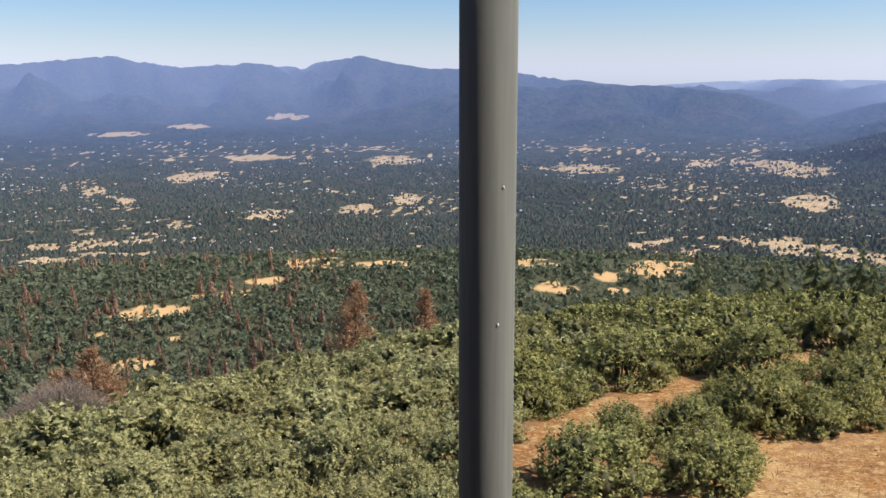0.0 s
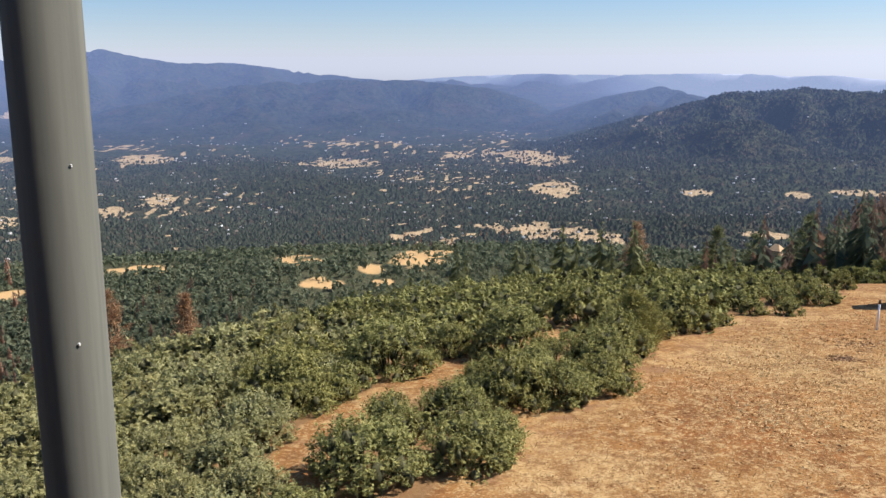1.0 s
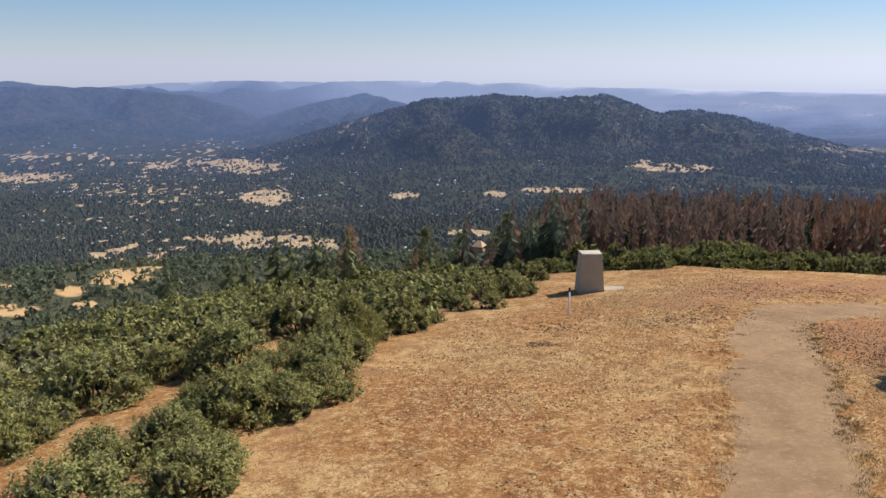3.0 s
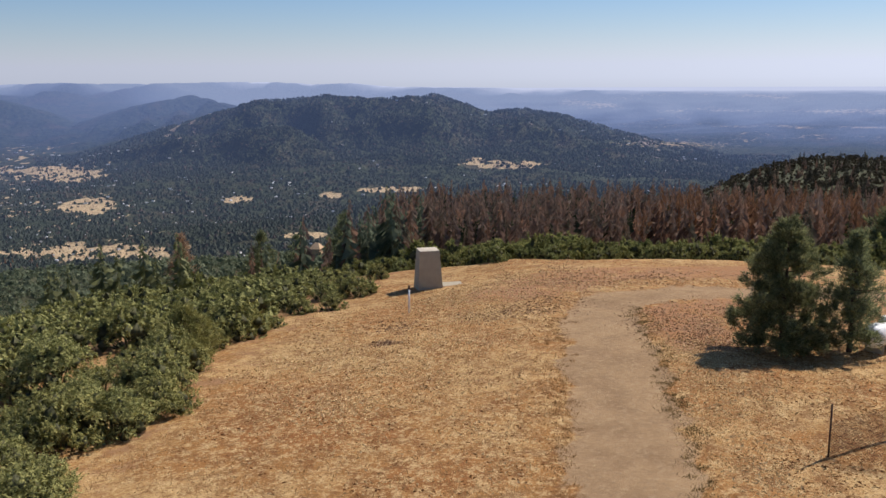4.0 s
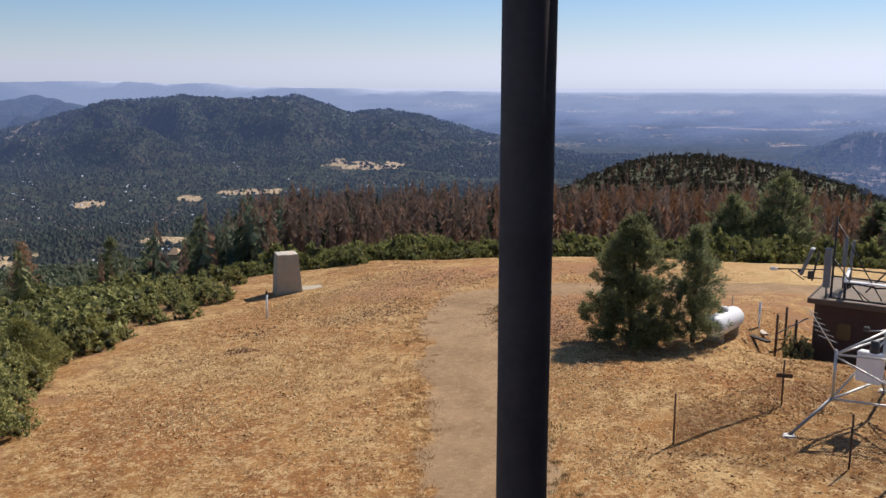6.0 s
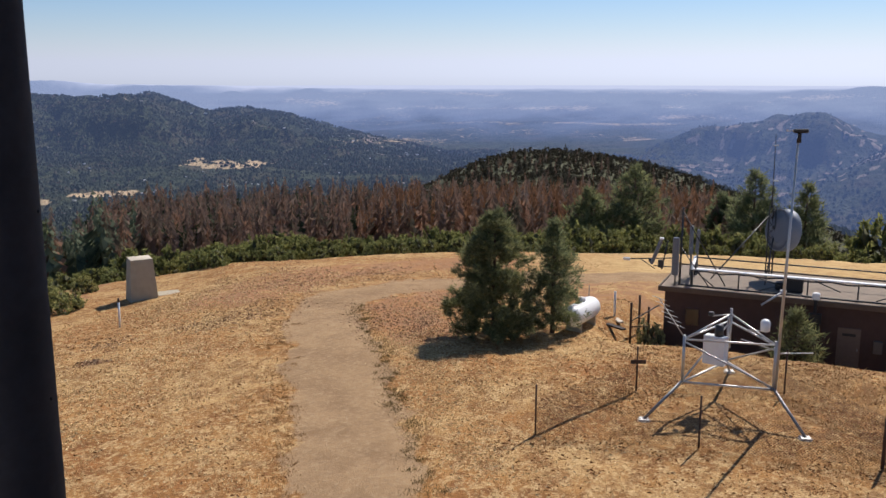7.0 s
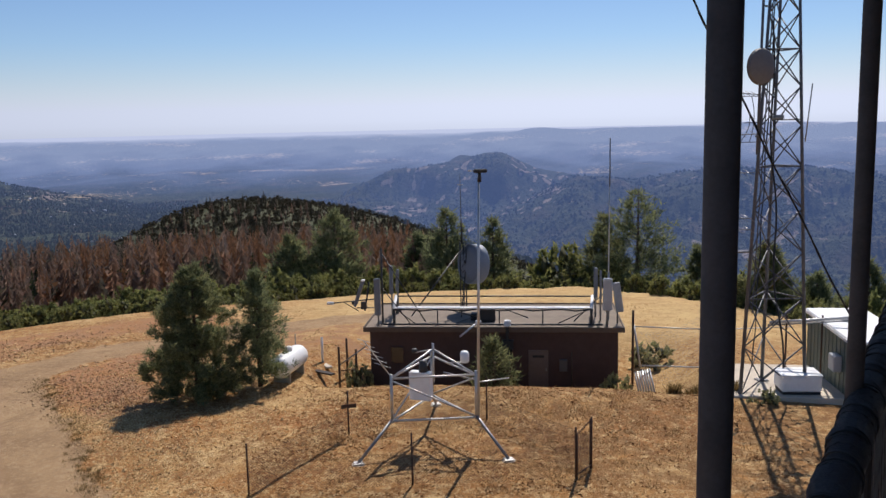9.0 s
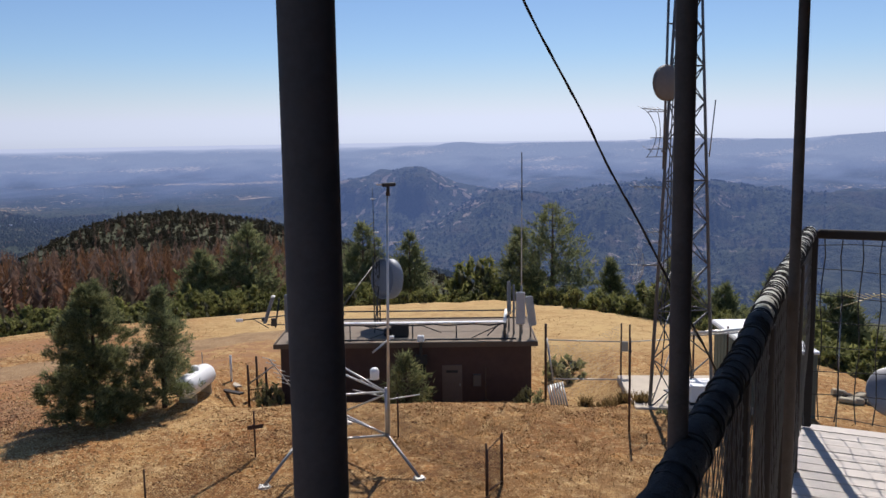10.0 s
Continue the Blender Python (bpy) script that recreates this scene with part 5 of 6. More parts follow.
roof = part("roof", Shape().box((W / 2, D / 2, H + 0.06), (W + 0.5, D + 0.6, 0.12), 0, 0.02), M_ROOF, hut, "flat gravelled roof")
for c, s in (((W / 2, -0.32, H + 0.06), (W + 0.6, 0.07, 0.26)), ((W / 2, D + 0.32, H + 0.06), (W + 0.6, 0.07, 0.26)), ((-0.28, D / 2, H + 0.06), (0.07, D + 0.56, 0.26)), ((W + 0.28, D / 2, H + 0.06), (0.07, D + 0.56, 0.26))):
    part("fascia", Shape().box(c, s, 0, 0.008), M_TRIM, roof, "weathered brown fascia board")
door = part("door", Shape().box((8.95, -0.03, 1.02), (1.05, 0.07, 2.06), 0, 0.01), plain("taupe_door", (0.16, 0.12, 0.095), 0.6), hut, "taupe steel door with a louvre")
part("louvre", Shape().box((8.95, -0.075, 1.72), (0.6, 0.02, 0.13), 0, 0.003), M_BLACK, door)
part("handle", Shape().box((9.36, -0.09, 1.0), (0.05, 0.05, 0.14), 0, 0.01), M_STEEL, door)
for x, z, w, h_ in ((1.45, 1.75, 0.62, 0.85), (7.2, 2.0, 0.75, 0.85)):
    win = part("window", Shape().box((x, -0.02, z), (w + 0.14, 0.06, h_ + 0.14), 0, 0.01), M_WALL, hut, "small dark window")
    part("pane", Shape().box((x, -0.06, z), (w, 0.02, h_), 0, 0.003), M_GLASS, win)
part("meter_box", Shape().box((10.25, -0.1, 1.25), (0.42, 0.2, 0.62), 0, 0.02), plain("dull_box", (0.12, 0.105, 0.09), 0.6), hut, "small electric meter box")
part("conduit", Shape().tube((10.7, -0.05, 0.1), (10.7, -0.05, 1.95), 0.03), M_TRIM, hut)
part("mullion", Shape().box((7.2, -0.075, 2.0), (0.04, 0.02, 0.85), 0, 0.003), M_TRIM, win)


def on_hut(name, shape, material, label, category, group=""):
    return solid(name, shape, material, label, category, group, m=HUT)


RZ = H + 0.12
gan = thing("antenna_frame", HUT, "white pipe gantry with dark trusses on the hut roof", "frame")
part("top_tray", Shape().box((6.5, 0.55, RZ + 0.94), (10.6, 0.34, 0.07), 0, 0.02), M_WHITE, gan, "long white top tray")
part("lower_tube", Shape().tube((0.6, 0.15, RZ + 0.12), (12.3, 0.15, RZ + 0.12), 0.05, n=8), M_DARKSTEEL, gan)
part("cable_run", Shape().line([(1.2 + 0.75 * i, 0.60, RZ + 0.80 + 0.05 * math.sin(2.3 * i)) for i in range(15)], 0.045, 6), M_BLACK, gan, "black cables slung under the tube")
part("left_tube", Shape().tube((1.25, 0.5, RZ + 0.95), (0.95, 3.4, RZ + 1.0), 0.09, n=10), M_WHITE, gan)
part("right_tube", Shape().tube((11.75, 0.5, RZ + 0.92), (12.0, 3.4, RZ + 0.98), 0.09, n=10), M_WHITE, gan)
part("back_tube", Shape().tube((0.95, 3.4, RZ + 1.0), (12.0, 3.4, RZ + 0.98), 0.04, n=8), M_DARKSTEEL, gan)
for x in (1.25, 3.6, 6.9, 9.2, 11.75):
    part("upright", Shape().tube((x, 0.55, RZ), (x, 0.55, RZ + 0.92), 0.035 if x not in (1.25, 11.75) else 0.07, n=8), M_DARKSTEEL, gan)
    part("foot_plate", Shape().box((x, 0.55, RZ + 0.025), (0.25, 0.3, 0.05), 0, 0.01), M_DARKSTEEL, gan)
for x in (0.95, 12.0):
    part("upright", Shape().tube((x, 3.4, RZ), (x, 3.4, RZ + 0.98), 0.05, n=8), M_DARKSTEEL, gan)
for a, b in (((1.4, 0.5, RZ + 0.85), (2.5, 0.2, RZ + 0.1)), ((4.6, 0.5, RZ + 0.1), (6.7, 2.4, RZ + 0.5)), ((10.0, 0.5, RZ + 0.1), (11.6, 0.5, RZ + 0.85)), ((4.3, 0.6, RZ + 0.8), (5.6, 1.2, RZ + 0.3)), ((7.2, 0.6, RZ + 0.85), (8.4, 1.2, RZ + 0.25))):
    part("brace", Shape().tube(a, b, 0.03, n=6), M_DARKSTEEL, gan)


def panel_antenna(x, y, z0, z1, w, d, material, lean, label, pole_r=0.05, base=None):
    """A sector antenna on a pipe that stands on the roof."""
    ob = thing("panel_antenna", HUT @ Matrix.Translation((x, y, RZ)), label, "antenna", "panel antennas on the hut roof")
    part("mast_pipe", Shape().tube((0, 0.12, 0), (0, 0.12, z1 - RZ - 0.1), pole_r, n=8), M_STEEL, ob)
    body = part("housing", Shape().box((0, 0, 0), (w, d, z1 - z0), 0, 0.05), material, ob)
    body.matrix_local = pose(0, -0.02, (z0 + z1) / 2 - RZ, 0, lean, 0)
    part("bracket", Shape().box((0, 0.06, z1 - RZ - 0.35), (0.08, 0.14, 0.1), 0, 0.01), M_DARKSTEEL, ob)
    part("bracket", Shape().box((0, 0.06, z0 - RZ + 0.35), (0.08, 0.14, 0.1), 0, 0.01), M_DARKSTEEL, ob)
    return ob


DARK_HOUSING = plain("dark_housing", (0.20, 0.21, 0.22), 0.5)
Z0 = 2.15  # world height of the hut's floor, below zero
panel_antenna(0.42, 0.25, 2.2 + Z0 - 0.5, 3.72 + Z0, 0.34, 0.22, DARK_HOUSING, 0, "dark grey panel antenna on a roof pipe")
panel_antenna(0.75, 3.0, 2.3 + Z0, 3.95 + Z0, 0.22, 0.16, DARK_HOUSING, 0, "grey panel antenna on a roof pipe")
panel_antenna(1.05, 3.3, 2.4 + Z0, 3.7 + Z0, 0.18, 0.16, DARK_HOUSING, 3, "slim grey panel antenna on a roof pipe")
panel_antenna(12.55, 0.15, 2.0 + Z0, 3.7 + Z0, 0.48, 0.24, M_GREYBOX, 0, "wide pale grey panel antenna on a roof pipe", 0.06)
panel_antenna(13.15, 0.9, 1.75 + Z0, 3.35 + Z0, 0.42, 0.2, plain("mid_grey_housing", (0.36, 0.37, 0.38), 0.5), -8, "leaning mid-grey panel antenna on a roof pipe")
panel_antenna(12.1, 2.4, 2.2 + Z0, 3.9 + Z0, 0.22, 0.18, DARK_HOUSING, 0, "grey panel antenna at the roof's back")
panel_antenna(12.3, 1.5, 2.3 + Z0, 3.9 + Z0, 0.12, 0.12, DARK_HOUSING, 0, "slim grey panel antenna on a roof pipe")
ob = thing("mast", HUT @ Matrix.Translation((0.6, 0.7, RZ)), "thin dark steel mast with a guy strut", "mast")
part("pipe", Shape().tube((0, 0, 0), (0.02, 0, 4.15), 0.06, 0.045, n=8), M_DARKSTEEL, ob)
part("strut", Shape().tube((0.02, 0, 3.9), (2.35, -0.1, 0.15), 0.035, n=6), M_DARKSTEEL, ob)
part("strut", Shape().tube((0, 0, 2.0), (1.6, -0.5, 0.1), 0.03, n=6), M_DARKSTEEL, ob)
ob = thing("tilted_antenna", HUT @ Matrix.Translation((-0.6, 0.6, RZ)), "tilted panel antenna on a side arm", "antenna")
part("arm", Shape().tube((0.9, 0.1, 1.4), (-1.6, 0.1, 1.15), 0.035, n=6), M_DARKSTEEL, ob)
part("arm", Shape().tube((0.9, 0.1, 0.9), (-0.2, 0.1, 0.9), 0.03, n=6), M_DARKSTEEL, ob)
p = part("housing", Shape().box((0, 0, 0), (0.17, 0.26, 1.5), 0, 0.04), DARK_HOUSING, ob)
p.matrix_local = pose(-0.05, 0, 1.7, 0, 19, 0)
part("cap", Shape().box((0.20, 0, 2.42), (0.2, 0.28, 0.09), 0, 0.02), M_WHITE, ob, "white end cap")
part("stay", Shape().tube((0.5, 0.1, 2.3), (0.25, 0.05, 0.75), 0.045, n=6), M_DARKSTEEL, ob)
part("stay", Shape().tube((-0.9, 0.1, 1.2), (-0.1, 0.0, 0.75), 0.025, n=6), M_DARKSTEEL, ob)
part("radio_box", Shape().box((0.2, 0.02, 1.05), (0.3, 0.2, 0.42), 0, 0.03), M_DARKSTEEL, ob)
part("tip", Shape().box((-1.65, 0.1, 1.15), (0.38, 0.16, 0.16), 0, 0.03), M_WHITE, ob, "white end fitting")
part("clamp", Shape().box((-0.3, 0.05, 1.2), (0.3, 0.2, 0.2), 0, 0.02), M_DARKSTEEL, ob)
# the drum dish on a lattice stub
ob = thing("microwave_dish", HUT @ Matrix.Translation((4.55, 4.6, RZ)), "large grey drum dish on a lattice mast with a whip", "antenna")
for dx, dy in ((0, 0), (0.34, 0), (0.17, 0.3)):
    part("leg", Shape().tube((dx, dy, 0), (dx, dy, 3.9), 0.035, n=6), M_DARKSTEEL, ob)
s_ = Shape()
for i in range(10):
    z = 0.1 + 0.38 * i
    c = [(0, 0), (0.34, 0), (0.17, 0.3)]
    for q in range(3):
        s_.tube((*c[q], z), (*c[(q + 1) % 3], z + 0.36), 0.016, n=4)
part("lacing", s_, M_DARKSTEEL, ob)
dish_m = pose(1.0, 0.1, 2.62, 84, 0, -52)
part("shroud", Shape().lathe([(1.13, -0.05), (1.15, 0.0), (1.15, 0.62), (1.10, 0.62), (1.10, 0.02)], dish_m, 32), plain("grey_shroud", (0.24, 0.26, 0.29), 0.5, vary=0.2), ob, "cylindrical shroud")
part("radome", Shape().lathe([(0.02, 0.60), (0.6, 0.60), (1.10, 0.56), (1.10, 0.5), (0.02, 0.5)], dish_m, 32), plain("grey_radome", (0.17, 0.19, 0.22), 0.55, vary=0.15), ob, "flat grey cover")
part("back_bowl", Shape().lathe([(0.05, -0.5), (0.6, -0.4), (1.1, -0.05), (1.13, 0.0), (0.05, 0.0)], dish_m, 28), M_GREYBOX, ob)
part("mount", Shape().tube((0.2, 0.1, 2.75), (0.9, 0.05, 2.75), 0.09, n=8), M_DARKSTEEL, ob)
part("whip", Shape().tube((0.1, 0.1, 3.8), (0.05, 0.1, 7.8), 0.04, 0.015, n=6), M_DARKSTEEL, ob)
part("sensor", Shape().box((0.08, 0.1, 7.2), (0.32, 0.1, 0.07), 0, 0.02), M_WHITE, ob)
part("sensor", Shape().box((0.2, 0.1, 5.3), (0.28, 0.1, 0.08), 0, 0.02), M_WHITE, ob)
part("strut", Shape().tube((0, 0, 3.4), (-2.4, -3.6, 0.4), 0.04, n=6), M_DARKSTEEL, ob)
part("strut", Shape().tube((0.3, 0.2, 2.4), (0.2, -2.4, 0.05), 0.035, n=6), M_DARKSTEEL, ob)
on_hut("roof_unit", Shape().box((6.15, 1.6, RZ + 0.35), (0.95, 0.8, 0.7), 8, 0.06).box((5.5, 1.7, RZ + 0.2), (0.4, 0.5, 0.4), 0, 0.05), M_BLACK, "black ventilation unit on the roof", "machine")
ob = thing("whip_antenna", HUT @ Matrix.Translation((12.75, 1.9, RZ)), "tall thin white whip antenna above the roof", "antenna")
part("base_pipe", Shape().tube((0, 0, 0), (0, 0, 2.6), 0.055, n=8), M_STEEL, ob)
part("rod", Shape().tube((0, 0, 2.6), (0.03, 0, 9.6), 0.038, 0.022, n=6), M_GREYBOX, ob)
part("tip", Shape().tube((0.03, 0, 7.2), (0.035, 0, 9.75), 0.034, 0.03, n=6), M_DARKSTEEL, ob, "dark upper section")
part("strut", Shape().tube((0, 0, 1.7), (-1.9, -0.9, 0.1), 0.035, n=6), M_DARKSTEEL, ob)
ob = thing("floodlight", HUT @ Matrix.Translation((7.35, -0.42, H + 0.05)), "white floodlight over a dark hanging box", "lamp")
part("housing", Shape().box((0, 0, 0.38), (0.36, 0.3, 0.34), 0, 0.05), M_WHITE, ob)
part("stem", Shape().box((0, 0.02, -0.15), (0.16, 0.14, 0.75), 0, 0.02), M_BLACK, ob)
part("box", Shape().box((0, 0.05, -0.75), (0.62, 0.2, 0.5), 0, 0.03), M_BLACK, ob)
ob = thing("stub_antenna", HUT @ Matrix.Translation((5.5, -0.35, H + 0.1)), "pale tube arm jutting from the roof edge", "antenna")
part("tube", Shape().tube((0.3, 0.1, 0.35), (-0.6, -0.6, -0.25), 0.06, 0.05, n=8), M_GREYBOX, ob)
part("tip", Shape().box((0.32, 0.12, 0.38), (0.3, 0.2, 0.14), 0, 0.03), M_WHITE, ob)

# ---- weather station and its pen ----
STATION = {"left": (32.76, 6.95), "right": (33.47, 3.88), "back": (36.0, 5.97)}
FEET = {"left": (31.43, 7.96), "right": (32.2, 2.59), "back": (38.3, 6.2)}
ws = thing("weather_station", Matrix.Identity(4), "aluminium tripod weather station with tall wind mast", "weather station")
order = ["left", "right", "back"]
for a, b in zip(order, order[1:] + order[:1]):
    (xa, ya), (xb, yb) = STATION[a], STATION[b]
    part("top_bar", Shape().tube((xa, ya, 2.58), (xb, yb, 2.6), 0.04, n=8), M_ALU, ws)
    part("lower_bar", Shape().tube((xa, ya, 0.95), (xb, yb, 0.95), 0.045, n=8), M_ALU, ws)
    part("diagonal", Shape().tube((xa, ya, 2.5), (xb, yb, 1.0), 0.035, n=8), M_ALU, ws)
for a in order:
    (x, y), (fx, fy) = STATION[a], FEET[a]
    g = float(land(fx, fy))
    part("upright", Shape().tube((x, y, 0.88), (x, y, 2.75), 0.055, n=8), M_ALU, ws)
    part("leg", Shape().tube((x, y, 1.0), (fx, fy, g + 0.06), 0.055, n=8), M_STEEL, ws)
    part("foot_plate", Shape().box((fx, fy, g + 0.05), (0.34, 0.34, 0.05), 20, 0.01), M_ALU, ws)
    pad = Shape().lathe([(0.02, -0.1), (0.28, -0.1), (0.25, 0.02), (0.02, 0.03)], Matrix.Translation((fx, fy, g + 0.0)), 9)
    pad.smooth = False
    solid("footing", pad, M_SLAB, "rough white concrete footing in the grass", "footing", "footings of the weather station")
apex = Vector((34.2, 5.6, 3.35))
for a in order:
    x, y = STATION[a]
    part("hip_bar", Shape().tube((x, y, 2.6), apex, 0.04, n=8), M_ALU, ws)
part("apex_post", Shape().tube(apex - Vector((0, 0, 1.3)), apex + Vector((0, 0, 0.22)), 0.045, n=8), M_ALU, ws)
mast = part("wind_mast", Shape().tube((33.5, 3.82, 0.9), (33.58, 3.68, 10.05), 0.062, 0.04, n=10), M_ALU, ws, "tall slim wind mast")
part("vane_body", Shape().box((33.6, 3.62, 10.15), (0.16, 0.5, 0.14), 30, 0.03), M_BLACK, mast)
part("vane_tail", Shape().box((33.6, 3.85, 10.16), (0.03, 0.45, 0.05), 20, 0.008), M_WHITE, mast)
part("vane_stem", Shape().tube((33.58, 3.66, 9.75), (33.6, 3.65, 10.2), 0.08, 0.05, n=8), M_BLACK, mast)
part("instrument_box", Shape().box((33.95, 6.05, 1.98), (0.35, 0.85, 1.1), -12, 0.03), M_WHITE, ws, "white instrument box")
part("pyranometer", Shape().tube((33.95, 5.95, 2.5), (33.95, 5.95, 2.95), 0.17, 0.15, n=12), M_DARKSTEEL, ws, "dark round sensor")
part("gauge_arm", Shape().tube((34.9, 5.2, 2.62), (34.72, 4.48, 2.72), 0.03, n=6), M_ALU, ws)
part("shield", Shape().lathe([(0.1, 0), (0.17, 0.03), (0.18, 0.36), (0.12, 0.45), (0.02, 0.46)], Matrix.Translation((34.71, 4.45, 2.7)), 12), M_WHITE, ws, "white louvred sensor shield")
part("sensor_arm", Shape().tube((33.47, 3.88, 2.4), (34.2, 5.2, 2.45), 0.028, n=6), M_ALU, ws)
part("sensor_arm", Shape().tube((33.47, 3.88, 2.3), (35.3, 2.8, 1.95), 0.025, n=6), M_ALU, ws)
part("camera_head", Shape().box((34.1, 6.3, 3.3), (0.16, 0.2, 0.16), 0, 0.03), M_DARKSTEEL, ws)
part("head_arm", Shape().tube(apex, (34.1, 6.3, 3.22), 0.025, n=6), M_ALU, ws)
yagi = part("yagi_antenna", Shape().tube((32.76, 6.99, 2.7), (31.6, 7.65, 4.3), 0.02, n=6), M_ALU, ws, "slanting yagi antenna")
for i in range(6):
    p = Vector((32.76, 6.99, 2.7)).lerp(Vector((31.6, 7.65, 4.3)), 0.3 + 0.14 * i)
    part("element", Shape().tube(p + Vector((0.1, 0.34, 0.06)) * (1 - 0.05 * i), p - Vector((0.1, 0.34, 0.06)) * (1 - 0.05 * i), 0.011, n=5), M_ALU, yagi)


def chain_mesh(a, b, h, pitch=0.105, r=0.0042):
    """Diamond wire between two post feet, draped along the ground."""
    s_ = Shape()
    a, b = Vector(a), Vector(b)
    L = (b - a).length
    n = int(L / pitch)
    rows = int(h / (pitch * 0.9))
    def at(i, j):
        u = i / n
        p = a.lerp(b, u)
        return Vector((p.x, p.y, float(land(p.x, p.y)) + 0.04 + h * j / rows - 0.03 * math.sin(math.pi * u)))
    for i in range(-rows, n):
        for sign in (1, -1):
            i0 = i if sign == 1 else i + rows
            pts = [(i0 + sign * j, j) for j in range(rows + 1) if 0 <= i0 + sign * j <= n]
            if len(pts) > 1:
                p, q = at(*pts[0]), at(*pts[-1])
                s_.tube(p, q, r, n=3, caps=False)
    return s_


FENCE = [(28.36, 10.93), (34.45, 9.09), (36.9, 3.85), (31.78, -0.30), (30.77, 0.20), (29.56, 5.62)]
pen = thing("wire_fence", Matrix.Identity(4), "low chain-link fence on thin rusty posts round the weather station", "fence")
for x, y in FENCE:
    g = float(land(x, y))
    part("post", Shape().tube((x, y, g - 0.2), (x, y, g + 1.82), 0.032, n=8), M_RUST, pen)
for i in (0, 1, 2, 4, 5):
    a, b = FENCE[i], FENCE[(i + 1) % 6]
    if i != 3:
        part("wire_mesh", chain_mesh((*a, 0), (*b, 0), 1.15 if i != 1 else 1.0), M_RUST, pen, "rusty chain-link wire")
part("name_plate", Shape().box((34.43, 9.05, float(land(34.45, 9.09)) + 1.2), (0.03, 0.6, 0.16), 25, 0.01), M_RUST, pen)
gate = thing("wire_gate", Matrix.Identity(4), "narrow open chain-link gate with a curled top wire", "gate")
ga, gb = Vector((30.77, 0.16, 0)), Vector((31.72, -0.34, 0))
gz = float(land(31.2, 0))
for p in (ga, gb):
    part("stile", Shape().tube((p.x, p.y, gz), (p.x, p.y, gz + (1.62 if p is ga else 1.88)), 0.034, n=8), M_RUST, gate)
part("bottom_rail", Shape().tube((ga.x, ga.y, gz + 0.15), (gb.x, gb.y, gz + 0.15), 0.025, n=6), M_RUST, gate)
part("top_wire", Shape().line([ga.lerp(gb, i / 24) + Vector((0, 0, gz + 1.58 + 0.009 * i + 0.05 * math.sin(1.9 * i))) for i in range(25)], 0.014, 5), M_RUST, gate)
part("wire_mesh", chain_mesh(ga, gb, 1.5), M_RUST, gate)

# ---- yard fence, lattice tower, slab and shed ----
yard_f = thing("yard_fence", Matrix.Identity(4), "tall pipe-rail fence between the hut and the tower", "fence")
for x, y, z0, z1 in ((48.0, -2.75, -2.1, 1.95), (48.15, -6.7, -1.2, 1.95), (47.6, -7.05, -1.2, 2.0)):
    part("post", Shape().tube((x, y, z0 - 0.3), (x, y, z1), 0.065 if y > -6 else 0.045, n=8), M_RUST, yard_f)
part("rail", Shape().tube((48.0, -2.75, 1.1), (48.15, -6.9, 0.95), 0.035, n=6), M_ALU, yard_f)
part("rail", Shape().tube((47.0, -3.1, -0.72), (46.9, -7.1, -0.74), 0.04, n=6), M_ALU, yard_f)
part("rail", Shape().tube((48.15, -6.9, 0.95), (49.3, -11.0, 0.9), 0.03, n=6), M_ALU, yard_f)
part("brace", Shape().tube((48.0, -2.8, 1.2), (47.2, -3.1, -0.9), 0.05, n=6), M_ALU, yard_f)
part("wire_mesh", chain_mesh((48.02, -2.75, 0), (48.1, -6.7, 0), 2.9, 0.16, 0.003), M_STEEL, yard_f)
part("sign_plate", Shape().box((47.9, -6.85, 0.75), (0.04, 0.34, 0.5), 0, 0.01), M_STEEL, yard_f, "small grey plate")
side_f = thing("side_fence", Matrix.Identity(4), "rusty post fence with a braced end at the hut's side", "fence")
for x, y, h_ in ((45.6, 12.5, 2.3), (46.1, 11.7, 2.2), (47.6, 12.6, 2.2)):
    g = float(land(x, y))
    part("post", Shape().tube((x, y, g - 0.3), (x, y, g + h_), 0.06, n=8), M_RUST, side_f)
g = float(land(45.6, 12.5))
part("brace", Shape().tube((45.6, 12.5, g + 1.3), (46.3, 11.2, g + 2.2), 0.035, n=6), M_STEEL, side_f)
part("rail", Shape().tube((45.6, 12.5, g + 1.0), (46.1, 11.7, g + 1.0), 0.03, n=6), M_RUST, side_f)
part("wire_mesh", chain_mesh((45.6, 12.5, 0), (46.1, 11.7, 0), 1.9), M_RUST, side_f)
pole = thing("pipe_pole", Matrix.Translation(on_land(38.0, -5.62)), "lone slim rusty pole in the grass", "pole")
part("pipe", Shape().tube((0, 0, -0.3), (0.03, 0, 3.95), 0.045, n=8), M_RUST, pole)
part("clamp", Shape().box((0.02, 0, 3.4), (0.12, 0.12, 0.1), 0, 0.02), M_DARKSTEEL, pole)
rack = thing("pipe_stack", Matrix.Translation(on_land(45.3, -3.35)), "leaning bundle of pale pipes beside the hut", "pipes")
for i in range(7):
    part("pipe", Shape().tube((-0.1 + 0.05 * i, -0.45 + 0.13 * i, -0.1), (1.2, -0.15 + 0.12 * i, 1.35 - 0.03 * i), 0.045, n=7), M_ALU if i % 2 else M_GREYBOX, rack)

slab = Shape()
slab.box((0, 0, 0), (6.2, 7.4, 0.5), 0, 0.04)
solid("concrete_slab", slab, M_SLAB, "broad pale concrete slab under the lattice tower", "slab", m=Matrix.Translation((44.6, -10.15, float(land(43.5, -8.5)) - 0.17)) @ pose(0, 0, 0, 0, 2.0, 0))
SZ = float(land(43.5, -8.5)) + 0.05
